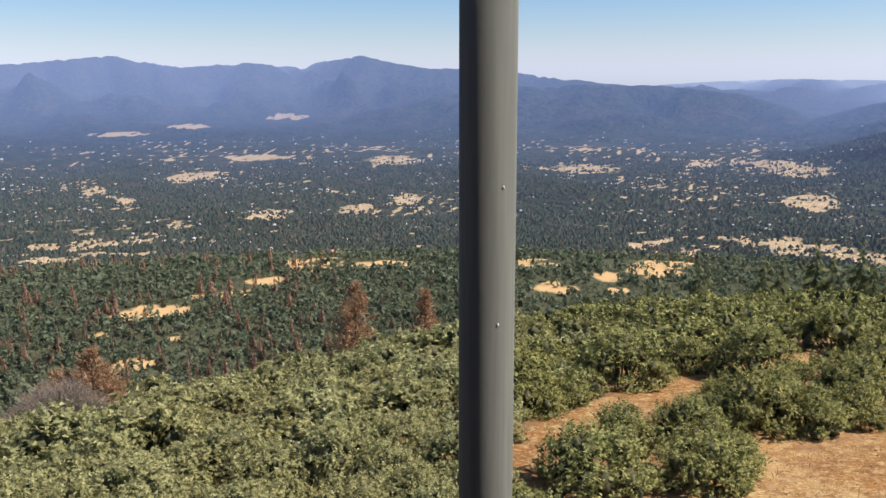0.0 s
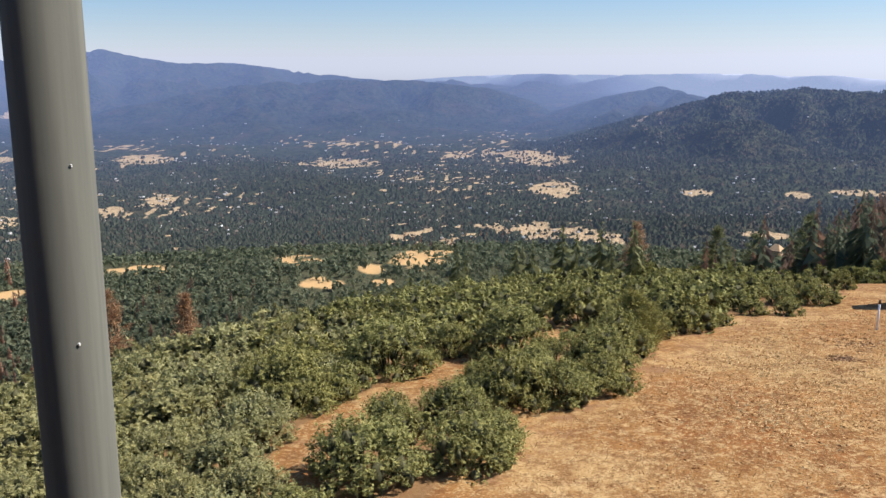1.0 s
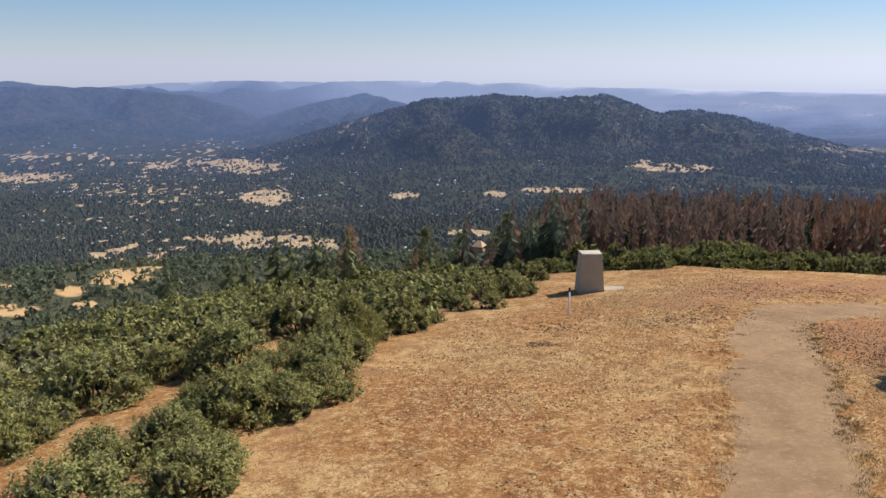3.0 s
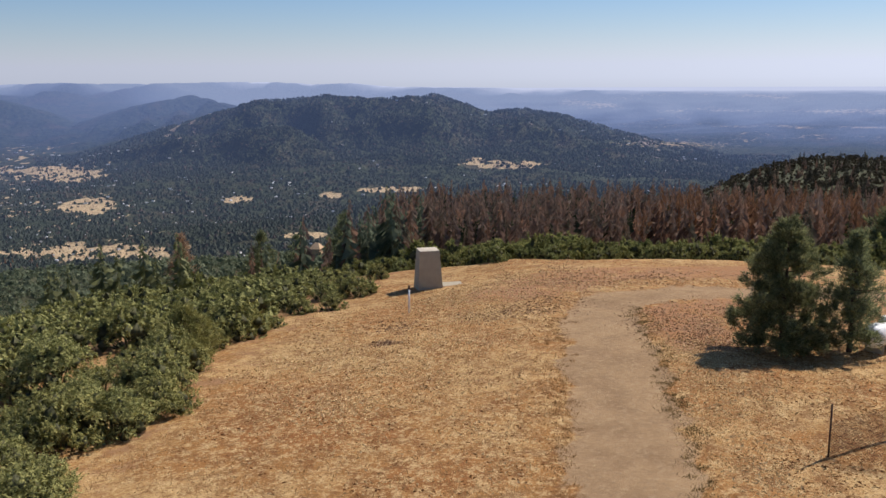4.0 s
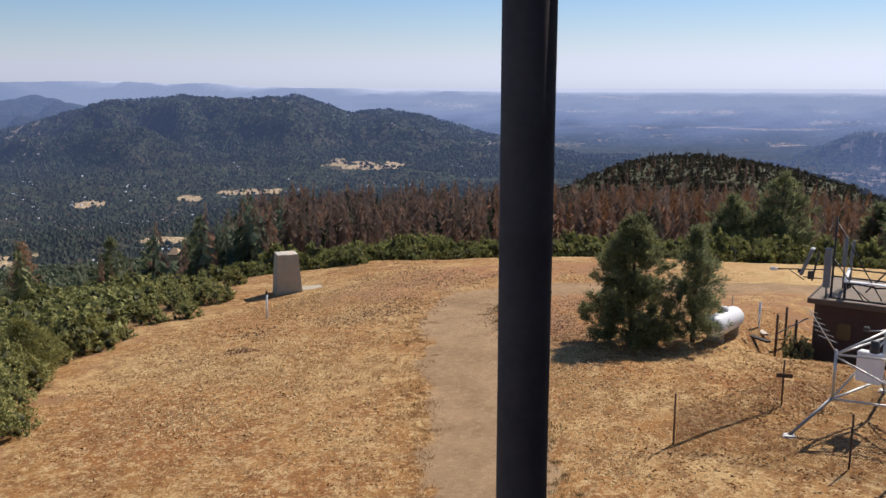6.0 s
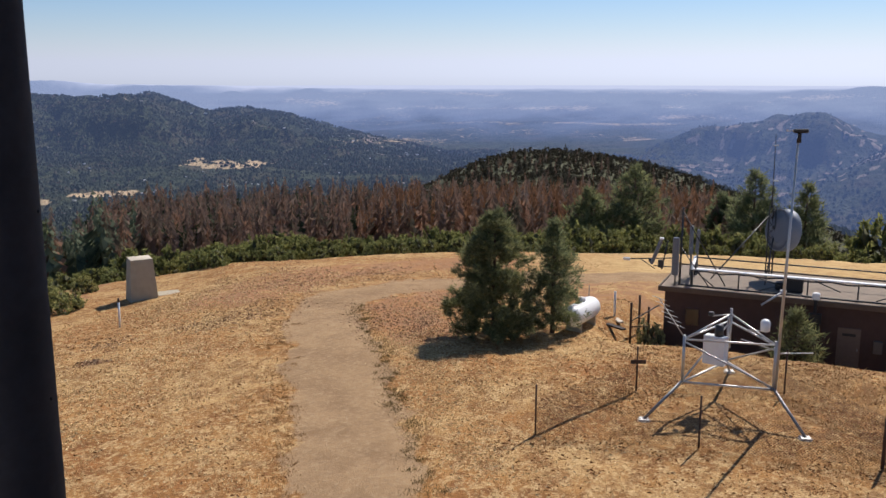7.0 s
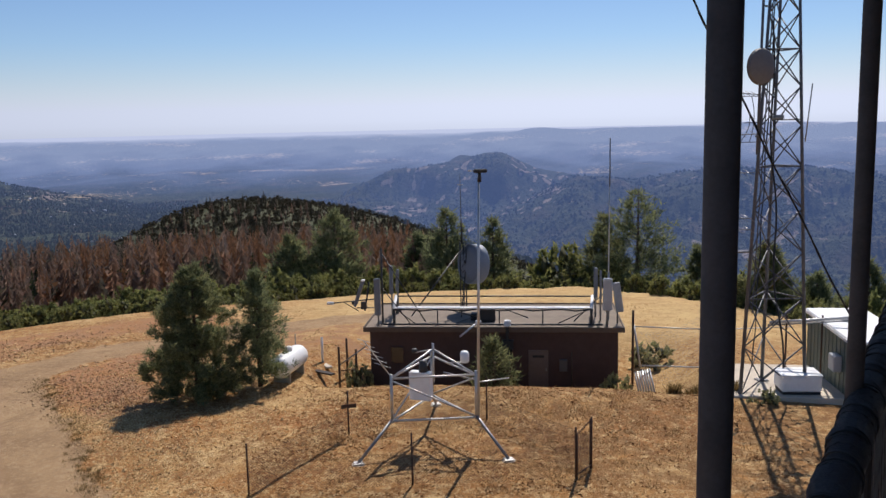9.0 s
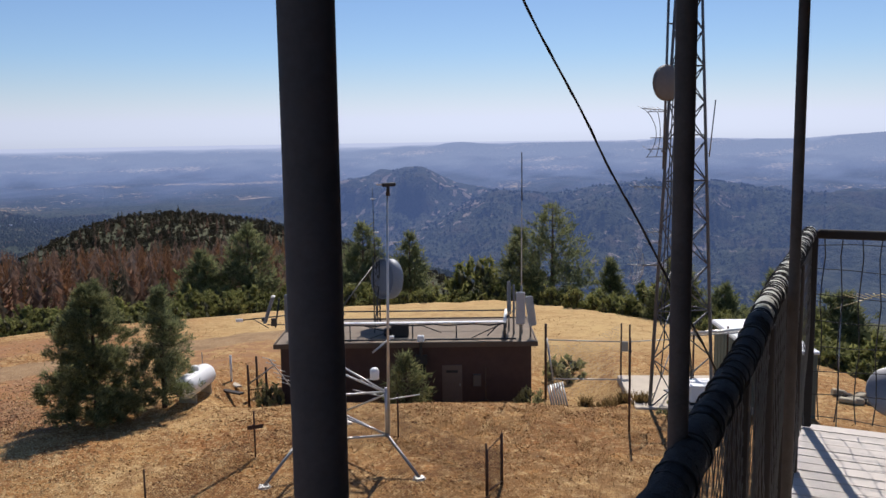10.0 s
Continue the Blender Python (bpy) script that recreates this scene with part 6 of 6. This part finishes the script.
tw = thing("lattice_tower", Matrix.Identity(4), "tall three-legged steel lattice radio tower", "tower")
FOOT = [Vector((41.9, -7.12, SZ - 0.1)), Vector((44.4, -8.55, SZ - 0.2)), Vector((42.4, -10.05, SZ - 0.1))]
HEAD = [Vector((43.13, -8.17, 17.5)), Vector((44.4, -8.85, 17.5)), Vector((43.4, -9.42, 17.5))]


def leg_at(i, z):
    return FOOT[i].lerp(HEAD[i], (z - FOOT[i].z) / (HEAD[i].z - FOOT[i].z))


TOP = 27.0
for i in range(3):
    part("leg", Shape().tube(FOOT[i], leg_at(i, TOP), 0.085, 0.055, n=8), M_TOWER, tw)
    part("base_plate", Shape().box((FOOT[i].x, FOOT[i].y, SZ + 0.05), (0.5, 0.5, 0.1), 20, 0.02), M_TOWER, tw)
zs, step = [SZ], 2.25
while zs[-1] < TOP - 1.2:
    zs.append(zs[-1] + step)
    step = max(1.35, step * 0.955)
for z0, z1 in zip(zs, zs[1:]):
    for i in range(3):
        j = (i + 1) % 3
        part("brace", Shape().tube(leg_at(i, z0), leg_at(j, z1), 0.032, n=5), M_TOWER, tw)
        part("brace", Shape().tube(leg_at(j, z0), leg_at(i, z1), 0.032, n=5), M_TOWER, tw)
for k_ in range(2, len(zs), 3):
    for i in range(3):
        part("girt", Shape().tube(leg_at(i, zs[k_]), leg_at((i + 1) % 3, zs[k_]), 0.035, n=5), M_TOWER, tw)
part("feed_cable", Shape().line([leg_at(0, z).lerp(leg_at(2, z), 0.15 + 0.5 * max(0, 1 - z / 16) + 0.05 * math.sin(z)) for z in np.linspace(0.6, 16, 30)], 0.045, 6), M_BLACK, tw, "black feed cable down the tower")
part("feed_cable", Shape().line([leg_at(1, z).lerp(leg_at(0, z), 0.5 + 0.05 * math.sin(2 * z)) for z in np.linspace(0.4, 26, 30)], 0.03, 5), M_BLACK, tw)
part("ladder", Shape().tube(leg_at(0, 3).lerp(leg_at(1, 3), 0.3), leg_at(0, TOP).lerp(leg_at(1, TOP), 0.3), 0.03, n=5), M_TOWER, tw)


def tower_thing(name, label, category="antenna"):
    return thing(name, Matrix.Identity(4), label, category)


d1 = tower_thing("tower_dish", "round pale dish high on the lattice tower")
c0 = leg_at(0, 14.0) + Vector((-0.35, 0.28, 0))
dm = Matrix.Translation(c0) @ look((0, 0, 0), (1.0, 0.75, 0.0)).to_3x3().to_4x4() @ pose(0, 0, 0, 180, 0, 0)
# cream cover darkened in its colour to stand for its backlit face
part("cover", Shape().lathe([(0.02, 0.16), (0.4, 0.14), (0.78, 0.03), (0.8, -0.1), (0.02, -0.1)], dm, 26), plain("shaded_cream_cover", (0.17, 0.142, 0.122), 0.7), d1, "cream cover with shade painted into its colour")
part("bowl", Shape().lathe([(0.02, -0.34), (0.35, -0.30), (0.72, -0.17), (0.8, -0.1), (0.02, -0.1)], dm, 26), plain("dish_back", (0.19, 0.17, 0.155), 0.7), d1)
part("mount", Shape().tube(c0, leg_at(0, 14.0), 0.07, n=8), M_STEEL, d1)
d2 = tower_thing("grid_dish", "pale thin grid dish low on the lattice tower")
c0 = leg_at(0, 5.9) + Vector((-0.1, 0.75, 0))
dm = Matrix.Translation(c0) @ look((0, 0, 0), (0.55, 1.0, 0.0)).to_3x3().to_4x4()
s_ = Shape()
for i in range(9):
    x = -0.8 + 0.2 * i
    hh = math.sqrt(max(0.02, 0.92 ** 2 - x * x))
    s_.line([dm @ Vector((x, hh * v, -0.35 * (x * x + hh * hh * v * v))) for v in (-1, -0.5, 0, 0.5, 1)], 0.016, 4)
for v in (-0.85, -0.3, 0.3, 0.85):
    s_.line([dm @ Vector((x * math.sqrt(1 - 0.8 * v * v), v * 0.92, -0.35 * (x * x + v * v * 0.8))) for x in (-0.85, -0.4, 0, 0.4, 0.85)], 0.016, 4)
part("grid", s_, M_GREYBOX, d2)
part("feed", Shape().tube(dm @ Vector((0, 0, -0.05)), dm @ Vector((0, 0, -0.7)), 0.03, n=6), M_ALU, d2)
part("mount", Shape().tube(c0, leg_at(0, 5.9), 0.05, n=6), M_STEEL, d2)


def yagi_on_tower(z, leg, out, count, length, label, tilt=0.0):
    ob = tower_thing("yagi_antenna", label)
    p = leg_at(leg, z)
    q = p + Vector(out) * length + Vector((0, 0, tilt))
    part("boom", Shape().tube(p, q, 0.022, n=5), M_STEEL, ob)
    for i in range(count):
        c = p.lerp(q, 0.25 + 0.75 * i / max(1, count - 1))
        e = Vector((0.5, 0.35, 0.25)) * (0.55 - 0.03 * i)
        part("element", Shape().tube(c - e, c + e, 0.012, n=4), M_STEEL, ob)
    return ob


yagi_on_tower(12.8, 0, (-0.3, 0.95, 0), 5, 1.3, "small yagi antenna near the tower dish", 0.1)
yagi_on_tower(9.4, 0, (-0.3, 0.95, 0), 5, 1.5, "small yagi antenna halfway up the tower", 0.05)
yagi_on_tower(11.1, 0, (-0.3, 0.95, 0), 2, 0.9, "short stub antenna on the tower")
yagi_on_tower(7.4, 0, (-0.2, 0.95, 0), 3, 0.8, "short stub antenna on the tower")
yagi_on_tower(6.9, 0, (-0.2, 0.95, 0), 2, 0.7, "short stub antenna on the tower")
ob = tower_thing("loop_antenna", "thin folded dipole loops on the tower's side")
for near, far_, bow in ((0.95, 0.85, 0.40), (0.5, 0.45, 0.15)):
    pts = []
    for u in np.linspace(0, 1, 12):
        pts.append(leg_at(0, 12.75 - 2.0 * u) + Vector((-0.15, near + (far_ - near) * u - bow * 4 * u * (1 - u), 0)))
    part("loop", Shape().line(pts, 0.018, 5), M_TOWER, ob)
for z, reach_ in ((12.75, 1.0), (11.6, 0.75), (10.75, 0.9)):
    part("arm", Shape().tube(leg_at(0, z), leg_at(0, z) + Vector((-0.15, reach_, 0)), 0.018, n=5), M_TOWER, ob)
ob = tower_thing("mast_pipe", "slim steel mast clamped outside the tower's leg", "mast")
part("pipe", Shape().tube(leg_at(0, 10.2) + Vector((-0.12, 0.08, 0)), leg_at(0, 19.5) + Vector((-0.3, 0.42, 0)), 0.06, n=8), M_TOWER, ob)
part("head", Shape().box(leg_at(0, 18.05) + Vector((-0.3, 0.72, 0)), (0.3, 1.1, 0.22), 0, 0.05), M_GREYBOX, ob, "pale grey radio head")
for z in (11.0, 13.6, 16.6):
    part("clamp", Shape().tube(leg_at(0, z), leg_at(0, z) + Vector((-0.18, 0.22, 0)), 0.04, n=6), M_TOWER, ob)
ob = tower_thing("stick_antenna", "upright stick antenna beside the tower's leg")
p = leg_at(2, 10.7) + Vector((0.1, -0.16, 0))
part("rod", Shape().tube(p, p + Vector((0.0, -0.22, 2.55)), 0.03, n=6), M_STEEL, ob)
part("arm", Shape().tube(p + Vector((0, 0, 0.2)), leg_at(2, 10.8), 0.025, n=5), M_STEEL, ob)
ob = tower_thing("tower_lamp", "small grey lamp on a bracket within the tower", "lamp")
p = leg_at(2, 11.7)
part("arm", Shape().tube(p, p + Vector((0.4, 1.2, 0)), 0.03, n=5), M_STEEL, ob)
part("body", Shape().box(p + Vector((0.3, 0.95, 0.12)), (0.3, 0.5, 0.2), 20, 0.04), M_STEEL, ob)
ob = thing("waveguide_bridge", Matrix.Identity(4), "pale horizontal cable bridge from tower to shed", "bridge")
part("beam", Shape().tube((44.3, -8.8, 2.25), (43.9, -12.6, 2.62), 0.085, n=6), M_ALU, ob)
part("beam", Shape().tube((44.6, -8.8, 2.05), (44.2, -12.6, 2.42), 0.04, n=6), M_STEEL, ob)
for y in (-9.6, -11.2):
    part("support", Shape().tube((44.4, y, SZ - 0.1), (44.4, y, 2.6), 0.05, n=6), M_RUST, ob)
gen = thing("white_cabinet", Matrix.Translation((42.55, -9.75, SZ)) @ pose(0, 0, 0, 0, 0, 4), "low white utility cabinet on a dark plinth", "cabinet")
part("body", Shape().box((0, 0, 0.62), (1.3, 1.75, 0.72), 0, 0.05), M_WHITE, gen)
part("plinth", Shape().box((0, 0, 0.12), (1.2, 1.65, 0.28), 0, 0.02), M_BLACK, gen)
part("lid", Shape().box((0, 0, 1.0), (1.36, 1.81, 0.07), 0, 0.02), M_WHITE, gen)

SHED = Matrix.Translation((44.6, -12.87, -0.95)) @ pose(0, 0, 0, 0, 0, 2)
shed = thing("equipment_shed", SHED, "sage green metal shed with a white flat roof", "shed")
part("body", Shape().box((0, 0, 1.45), (6.9, 2.6, 3.1), 0, 0.03), M_GREEN, shed)
sr = part("roof", Shape().box((0, 0, 3.06), (7.1, 2.8, 0.12), 0, 0.03), M_WHITE, shed, "bright white flat roof")
part("vent", Shape().box((0.6, 0.35, 3.2), (0.4, 0.4, 0.2), 0, 0.05), M_STEEL, sr, "small grey roof vent")
part("flashing", Shape().box((0, 1.42, 2.98), (7.1, 0.04, 0.14), 0, 0.01), M_WHITE, sr)
for i in range(13):
    part("rib", Shape().box((-3.3 + 0.55 * i, 1.315, 1.45), (0.06, 0.03, 2.9), 0, 0.01), M_GREEN, shed)
for i in range(5):
    part("rib", Shape().box((-3.465, -1.1 + 0.55 * i, 1.45), (0.03, 0.06, 2.9), 0, 0.01), M_GREEN, shed)
part("air_unit", Shape().box((-1.6, 1.5, 1.7), (0.8, 0.38, 0.75), 0, 0.04), M_GREYBOX, shed, "grey air conditioner on the wall")
sd = thing("ground_dish", Matrix.Translation(on_land(37.0, -15.75)) @ Matrix.Scale(0.9, 4), "grey satellite dish on a short pole in the grass", "antenna")
dm = Matrix.Translation((0, 0, 2.65)) @ look((0, 0, 0), (0.9, -0.2, -0.55)).to_3x3().to_4x4()
part("bowl", Shape().lathe([(0.03, 0.32), (0.6, 0.24), (1.1, 0.05), (1.15, 0.0), (1.1, 0.01), (0.6, 0.20), (0.03, 0.28)], dm, 30), M_STEEL, sd)
part("pole", Shape().tube((0, 0, -0.2), (0, 0, 2.5), 0.08, n=8), M_STEEL, sd)
part("feed_arm", Shape().tube((0, 0, 2.3), (-0.8, -0.1, 3.25), 0.03, n=6), M_DARKSTEEL, sd)
ya = thing("yagi_antenna", Matrix.Translation(on_land(39.2, -15.4)), "straw-yellow yagi antenna on a thin pole", "antenna")
YZ = 4.95 - float(land(39.2, -15.4))
part("pole", Shape().tube((0.2, 0.9, -0.2), (0.2, 0.9, YZ - 0.3), 0.03, n=6), M_STEEL, ya)
M_YEL = plain("yellowed_metal", (0.55, 0.48, 0.25), 0.5, 0.3)
part("boom", Shape().tube((0.2, 1.2, YZ - 0.5), (0.1, -0.6, YZ + 0.12), 0.02, n=5), M_YEL, ya)
for i in range(6):
    part("element", Shape().tube((0.0, 1.0 - 0.32 * i, YZ + 0.18), (0.1, 0.35 - 0.32 * i, YZ - 0.04), 0.016, n=5), M_YEL, ya)
RX, RY = 45.2, -17.4
for i in range(10):
    rr = random.Random(i)
    ob = solid("rubble_block", Shape().box((0, 0, 0.15), (rr.uniform(0.4, 0.8), rr.uniform(0.3, 0.5), rr.uniform(0.2, 0.35)), 0, 0.04), M_CONCRETE if i % 3 else M_WOOD, "broken pale block in a loose heap", "rubble", "heap of rubble by the shed",
               m=Matrix.Translation(on_land(RX + rr.uniform(-0.9, 0.9), RY + rr.uniform(-0.8, 0.7))) @ pose(0, 0, 0, rr.uniform(-9, 9), rr.uniform(-9, 9), rr.uniform(0, 180)))
cable = thing("service_cable", Matrix.Identity(4), "dark twisted service cable from the eave down to the guard rail", "cable")
p0, p1 = spot(3.42, -0.99, 13.24), spot(4.40, -0.06, 10.97)
pts = []
for i in range(60):
    u = i / 59
    pts.append(p0.lerp(p1, u) + Vector((0.002 * math.sin(23 * u), 0.003 * math.sin(31 * u + 1), -0.015 * math.sin(math.pi * u))))
part("strand", Shape().line(pts, 0.0042, 6), M_BLACK, cable)
part("wrap", Shape().line([p + Vector((0.005 * math.cos(0.9 * n), 0.005 * math.sin(0.9 * n), 0)) for n, p in enumerate(pts)], 0.0015, 4), M_BLACK, cable, "thin wire twisted round the strand")
part("eave_bracket", Shape().tube(spot(3.43, -0.7, 13.22), spot(3.43, -1.0, 13.25), 0.015, n=6), M_DARKSTEEL, cable)

# ---- dry tufts and litter on the ground, last ----
rng = np.random.RandomState(55)
M_STRAW = leaf_mat("straw_blade", (0.24, 0.125, 0.048), (0.56, 0.41, 0.215), 0.5, 0.9)
k = Nodes("litter", 0.95, 0, 0.1)
M_LITTER = k.color(k.ramp(k.island(), (0.0, (0.085, 0.042, 0.023)), (0.55, (0.25, 0.13, 0.068)), (1.0, (0.58, 0.42, 0.25)))).done()
k = Nodes("pebble", 0.9, 0, 0.2)
M_PEBBLE = k.color(k.ramp(k.island(), (0.0, (0.20, 0.15, 0.10)), (0.7, (0.34, 0.27, 0.19)), (1.0, (0.50, 0.42, 0.32)))).done()
x, y = scatter(rng, 110000, -112, 2, 18, 70, 1)
a_, r_ = np.degrees(np.arctan2(-x, y)), np.hypot(x, y)
clump = waves(x, y, 3.2, 56, 2) + 0.4 * waves(x, y, 12, 57, 2)
ok = (west_of_edge(x, y) < 0.3) & (r_ < np.interp(a_, CREST_AZ, CREST_R) + 1) & (near_line(x, y, DRIVE) > 2.1) & (clump > rng.uniform(-0.7, 0.5, len(x))) & ~((x > 45) & (x < 53) & (y > -3) & (y < 12)) & ~((x > 41) & (x < 47.8) & (y > -14) & (y < -6.3))
x, y = x[ok], y[ok]
z = land(x, y)
h = rng.uniform(0.025, 0.09, len(x)) * (1 + 0.5 * (np.hypot(x, y) > 34))
t_ = rng.uniform(0, 6.28, len(x))
w = h * rng.uniform(0.10, 0.28, len(x))
lean = rng.normal(0, 0.9, (len(x), 2)) * h[:, None]
v = np.stack([np.stack([x - np.cos(t_) * w, y - np.sin(t_) * w, z - 0.01], 1), np.stack([x + np.cos(t_) * w, y + np.sin(t_) * w, z - 0.01], 1), np.stack([x + lean[:, 0], y + lean[:, 1], z + h], 1)], 1).reshape(-1, 3)
solid("dry_grass", array_mesh("dry_grass", v, np.arange(len(v)).reshape(-1, 3)), M_STRAW, "short tufts of straw-coloured dry grass on the hilltop", "grass", kind="stuff")


def chips(name, count, spots, size, material, label, category):
    """Small flat broken bits strewn round spots (x, y, spread)."""
    pick = rng.randint(0, len(spots), count)
    sp = np.array(spots)[pick]
    x, y = sp[:, 0] + rng.normal(0, 1, count) * sp[:, 2], sp[:, 1] + rng.normal(0, 1, count) * sp[:, 2]
    z = land(x, y)
    s = size * rng.uniform(0.4, 1.5, count)
    t = rng.uniform(0, 6.28, count)
    ring = []
    for q in range(4):
        rr = s * rng.uniform(0.5, 1.1, count) * (1.6 if q % 2 else 0.7)
        ring.append(np.stack([x + np.cos(t + q * 1.57) * rr, y + np.sin(t + q * 1.57) * rr, z - 0.01 + rng.uniform(0, 0.3, count) * s], 1))
    top = np.stack([x, y, z + s * rng.uniform(0.3, 0.8, count)], 1)
    v = np.stack([*ring, top], 1).reshape(-1, 3)
    f = (np.array([(0, 1, 4), (1, 2, 4), (2, 3, 4), (3, 0, 4)])[None] + (np.arange(count) * 5)[:, None, None]).reshape(-1, 3)
    return solid(name, array_mesh(name, v, f), material, label, category, kind="stuff")


chips("wood_litter", 8500, [(40.8, 23.2, 1.2), (42.0, 26.0, 0.9), (38.4, 20.8, 0.9), (40.0, 21.6, 0.9), (35.3, 32.7, 0.8), (52.0, 32.6, 1.4), (54.0, 42.7, 1.6), (47.0, 36.0, 1.4), (50.0, 38.5, 1.6), (39.2, 24.0, 0.9), (40.5, 22.2, 1.3), (38.8, 20.9, 0.8), (43.5, 23.5, 1.6), (46.0, 24.0, 1.5), (37.2, 31.7, 1.0), (38.6, 31.9, 1.2), (41.0, 32.0, 1.2), (28.0, 32.5, 0.35), (31.0, 35.0, 0.8), (52.0, 33.0, 2.2), (48.0, 35.5, 2.0), (44.0, 37.5, 2.0), (57.0, 29.0, 2.2)], 0.05, M_LITTER, "dark brown bark and twig litter strewn on bare earth", "litter")
chips("edge_litter", 1500, [(30.4 + 1.5 * i, 17.6 + 1.35 * i, 0.45) for i in range(9)] + [(26.0 + 1.3 * i, 14.6 + 1.0 * i, 0.3) for i in range(6)], 0.022, M_LITTER, "dry weeds and twigs along the drive's edge", "litter")
chips("gravel", 2600, [(15 + 1.27 * i, 8.8 + 0.99 * i, 0.95) for i in range(20)], 0.014, M_PEBBLE, "loose pale stones on the gravel drive", "gravel")


def tufts(name, count, spots, tall, material, label):
    """Narrow blades in bunches round spots (x, y, spread)."""
    sp = np.array(spots)[rng.randint(0, len(spots), count)]
    x, y = sp[:, 0] + rng.normal(0, 1, count) * sp[:, 2], sp[:, 1] + rng.normal(0, 1, count) * sp[:, 2]
    z, h, t = land(x, y), tall * rng.uniform(0.4, 1.2, count), rng.uniform(0, 6.28, count)
    w = h * rng.uniform(0.05, 0.13, count)
    lean = rng.normal(0, 0.45, (count, 2)) * h[:, None]
    v = np.stack([np.stack([x - np.cos(t) * w, y - np.sin(t) * w, z - 0.01], 1), np.stack([x + np.cos(t) * w, y + np.sin(t) * w, z - 0.01], 1), np.stack([x + lean[:, 0], y + lean[:, 1], z + h], 1)], 1).reshape(-1, 3)
    return solid(name, array_mesh(name, v, np.arange(len(v)).reshape(-1, 3)), material, label, "weeds", kind="stuff")


M_WEED = leaf_mat("olive_weed", (0.12, 0.085, 0.036), (0.33, 0.23, 0.10), 0.4, 0.9)
M_BROWNGRASS = leaf_mat("brown_grass_blade", (0.20, 0.105, 0.042), (0.46, 0.29, 0.135), 0.45, 0.9)
M_PALEGRASS = leaf_mat("pale_straw_blade", (0.40, 0.27, 0.125), (0.66, 0.50, 0.28), 0.5, 0.9)
side = np.random.RandomState(61)
right = [(18.3 + 1.28 * u + 0.3 * side.normal(), 8.5 + 1.0 * u + 0.3 * side.normal(), side.uniform(0.06, 0.3)) for u in side.uniform(0, 19, 150)]
left = [(16.3 + 1.3 * u + 0.35 * side.normal(), 12.5 + 1.02 * u + 0.35 * side.normal(), side.uniform(0.06, 0.3)) for u in side.uniform(0, 17, 130)]
tufts("drive_edge_weeds", 9000, right, 0.10, M_WEED, "dry olive weeds along the drive's edge")
tufts("drive_edge_grass", 7000, left, 0.09, M_BROWNGRASS, "brown grass along the drive's other edge")
hump = [(side.uniform(29, 41), side.uniform(-7, 11), side.uniform(0.12, 0.4)) for _ in range(420)]
tufts("brown_grass", 20000, hump, 0.10, M_BROWNGRASS, "clumped brown grass on the rise before the hut")
open_ = [(side.uniform(13, 46), side.uniform(12, 40), side.uniform(0.15, 0.5)) for _ in range(900)]
open_ = [s for s in open_ if west_of_edge(s[0], s[1]) < -0.5 and float(near_line(s[0], s[1], DRIVE)) > 2.6]
tufts("straw_clumps", 15000, open_, 0.10, M_PALEGRASS, "pale clumps of straw on the hilltop")
k = Nodes("straw_bits", 0.95, 0, 0.1)
M_BITS = k.color(k.ramp(k.island(), (0.0, (0.35, 0.200, 0.080)), (0.5, (0.58, 0.400, 0.180)), (1.0, (0.76, 0.580, 0.320)))).done()
k = Nodes("brown_bits", 0.95, 0, 0.1)
M_BROWNBITS = k.color(k.ramp(k.island(), (0.0, (0.15, 0.066, 0.025)), (1.0, (0.34, 0.165, 0.062)))).done()
bed = [(25.2, 33.1, 1.4), (25.5, 28.6, 1.3), (20.2, 26.2, 1.2), (38.2, 38.2, 1.2), (35.5, 33.0, 1.0), (41.7, 38.6, 1.5), (30.5, 30.5, 1.6), (46.0, 36.0, 2.0)]
verge = [(24.5 + 1.25 * u + side.normal() * 0.5, 11.2 + 0.95 * u + side.normal() * 0.5, 0.6) for u in side.uniform(0, 11, 60)]
wide_ = [s for s in [(side.uniform(14, 52), side.uniform(8, 42), side.uniform(0.3, 0.9)) for _ in range(900)] if west_of_edge(s[0], s[1]) < -1.2 and float(near_line(s[0], s[1], DRIVE)) > 3.0]
near_hut = [(side.uniform(26, 42), side.uniform(-7, 12), side.uniform(0.2, 0.6)) for _ in range(260)]
chips("straw_bits", 9000, bed, 0.045, M_BITS, "pale broken straw lying in beds on the grass", "straw")
chips("straw_bits", 5000, verge, 0.040, M_BITS, "pale straw and wood bits beside the drive", "straw")
chips("straw_bits", 15000, wide_, 0.042, M_BITS, "pale flattened straw strewn over the hilltop", "straw")
chips("straw_bits", 5000, near_hut, 0.034, M_BITS, "pale straw on the rise before the hut", "straw")
chips("brown_bits", 7000, wide_, 0.046, M_BROWNBITS, "brown flattened weeds in the dry grass", "weeds")
chips("brown_bits", 7000, near_hut, 0.045, M_BROWNBITS, "brown weed clumps on the rise before the hut", "weeds")
weeds = [(44.2, -3.4, 0.25), (44.0, -4.6, 0.3), (43.3, -5.4, 0.2), (43.6, -6.2, 0.15), (42.6, -6.9, 0.2), (42.2, -4.2, 0.12)]
tufts("yard_weeds", 1500, weeds, 0.5, M_WEED, "tall dry weeds by the yard gate")
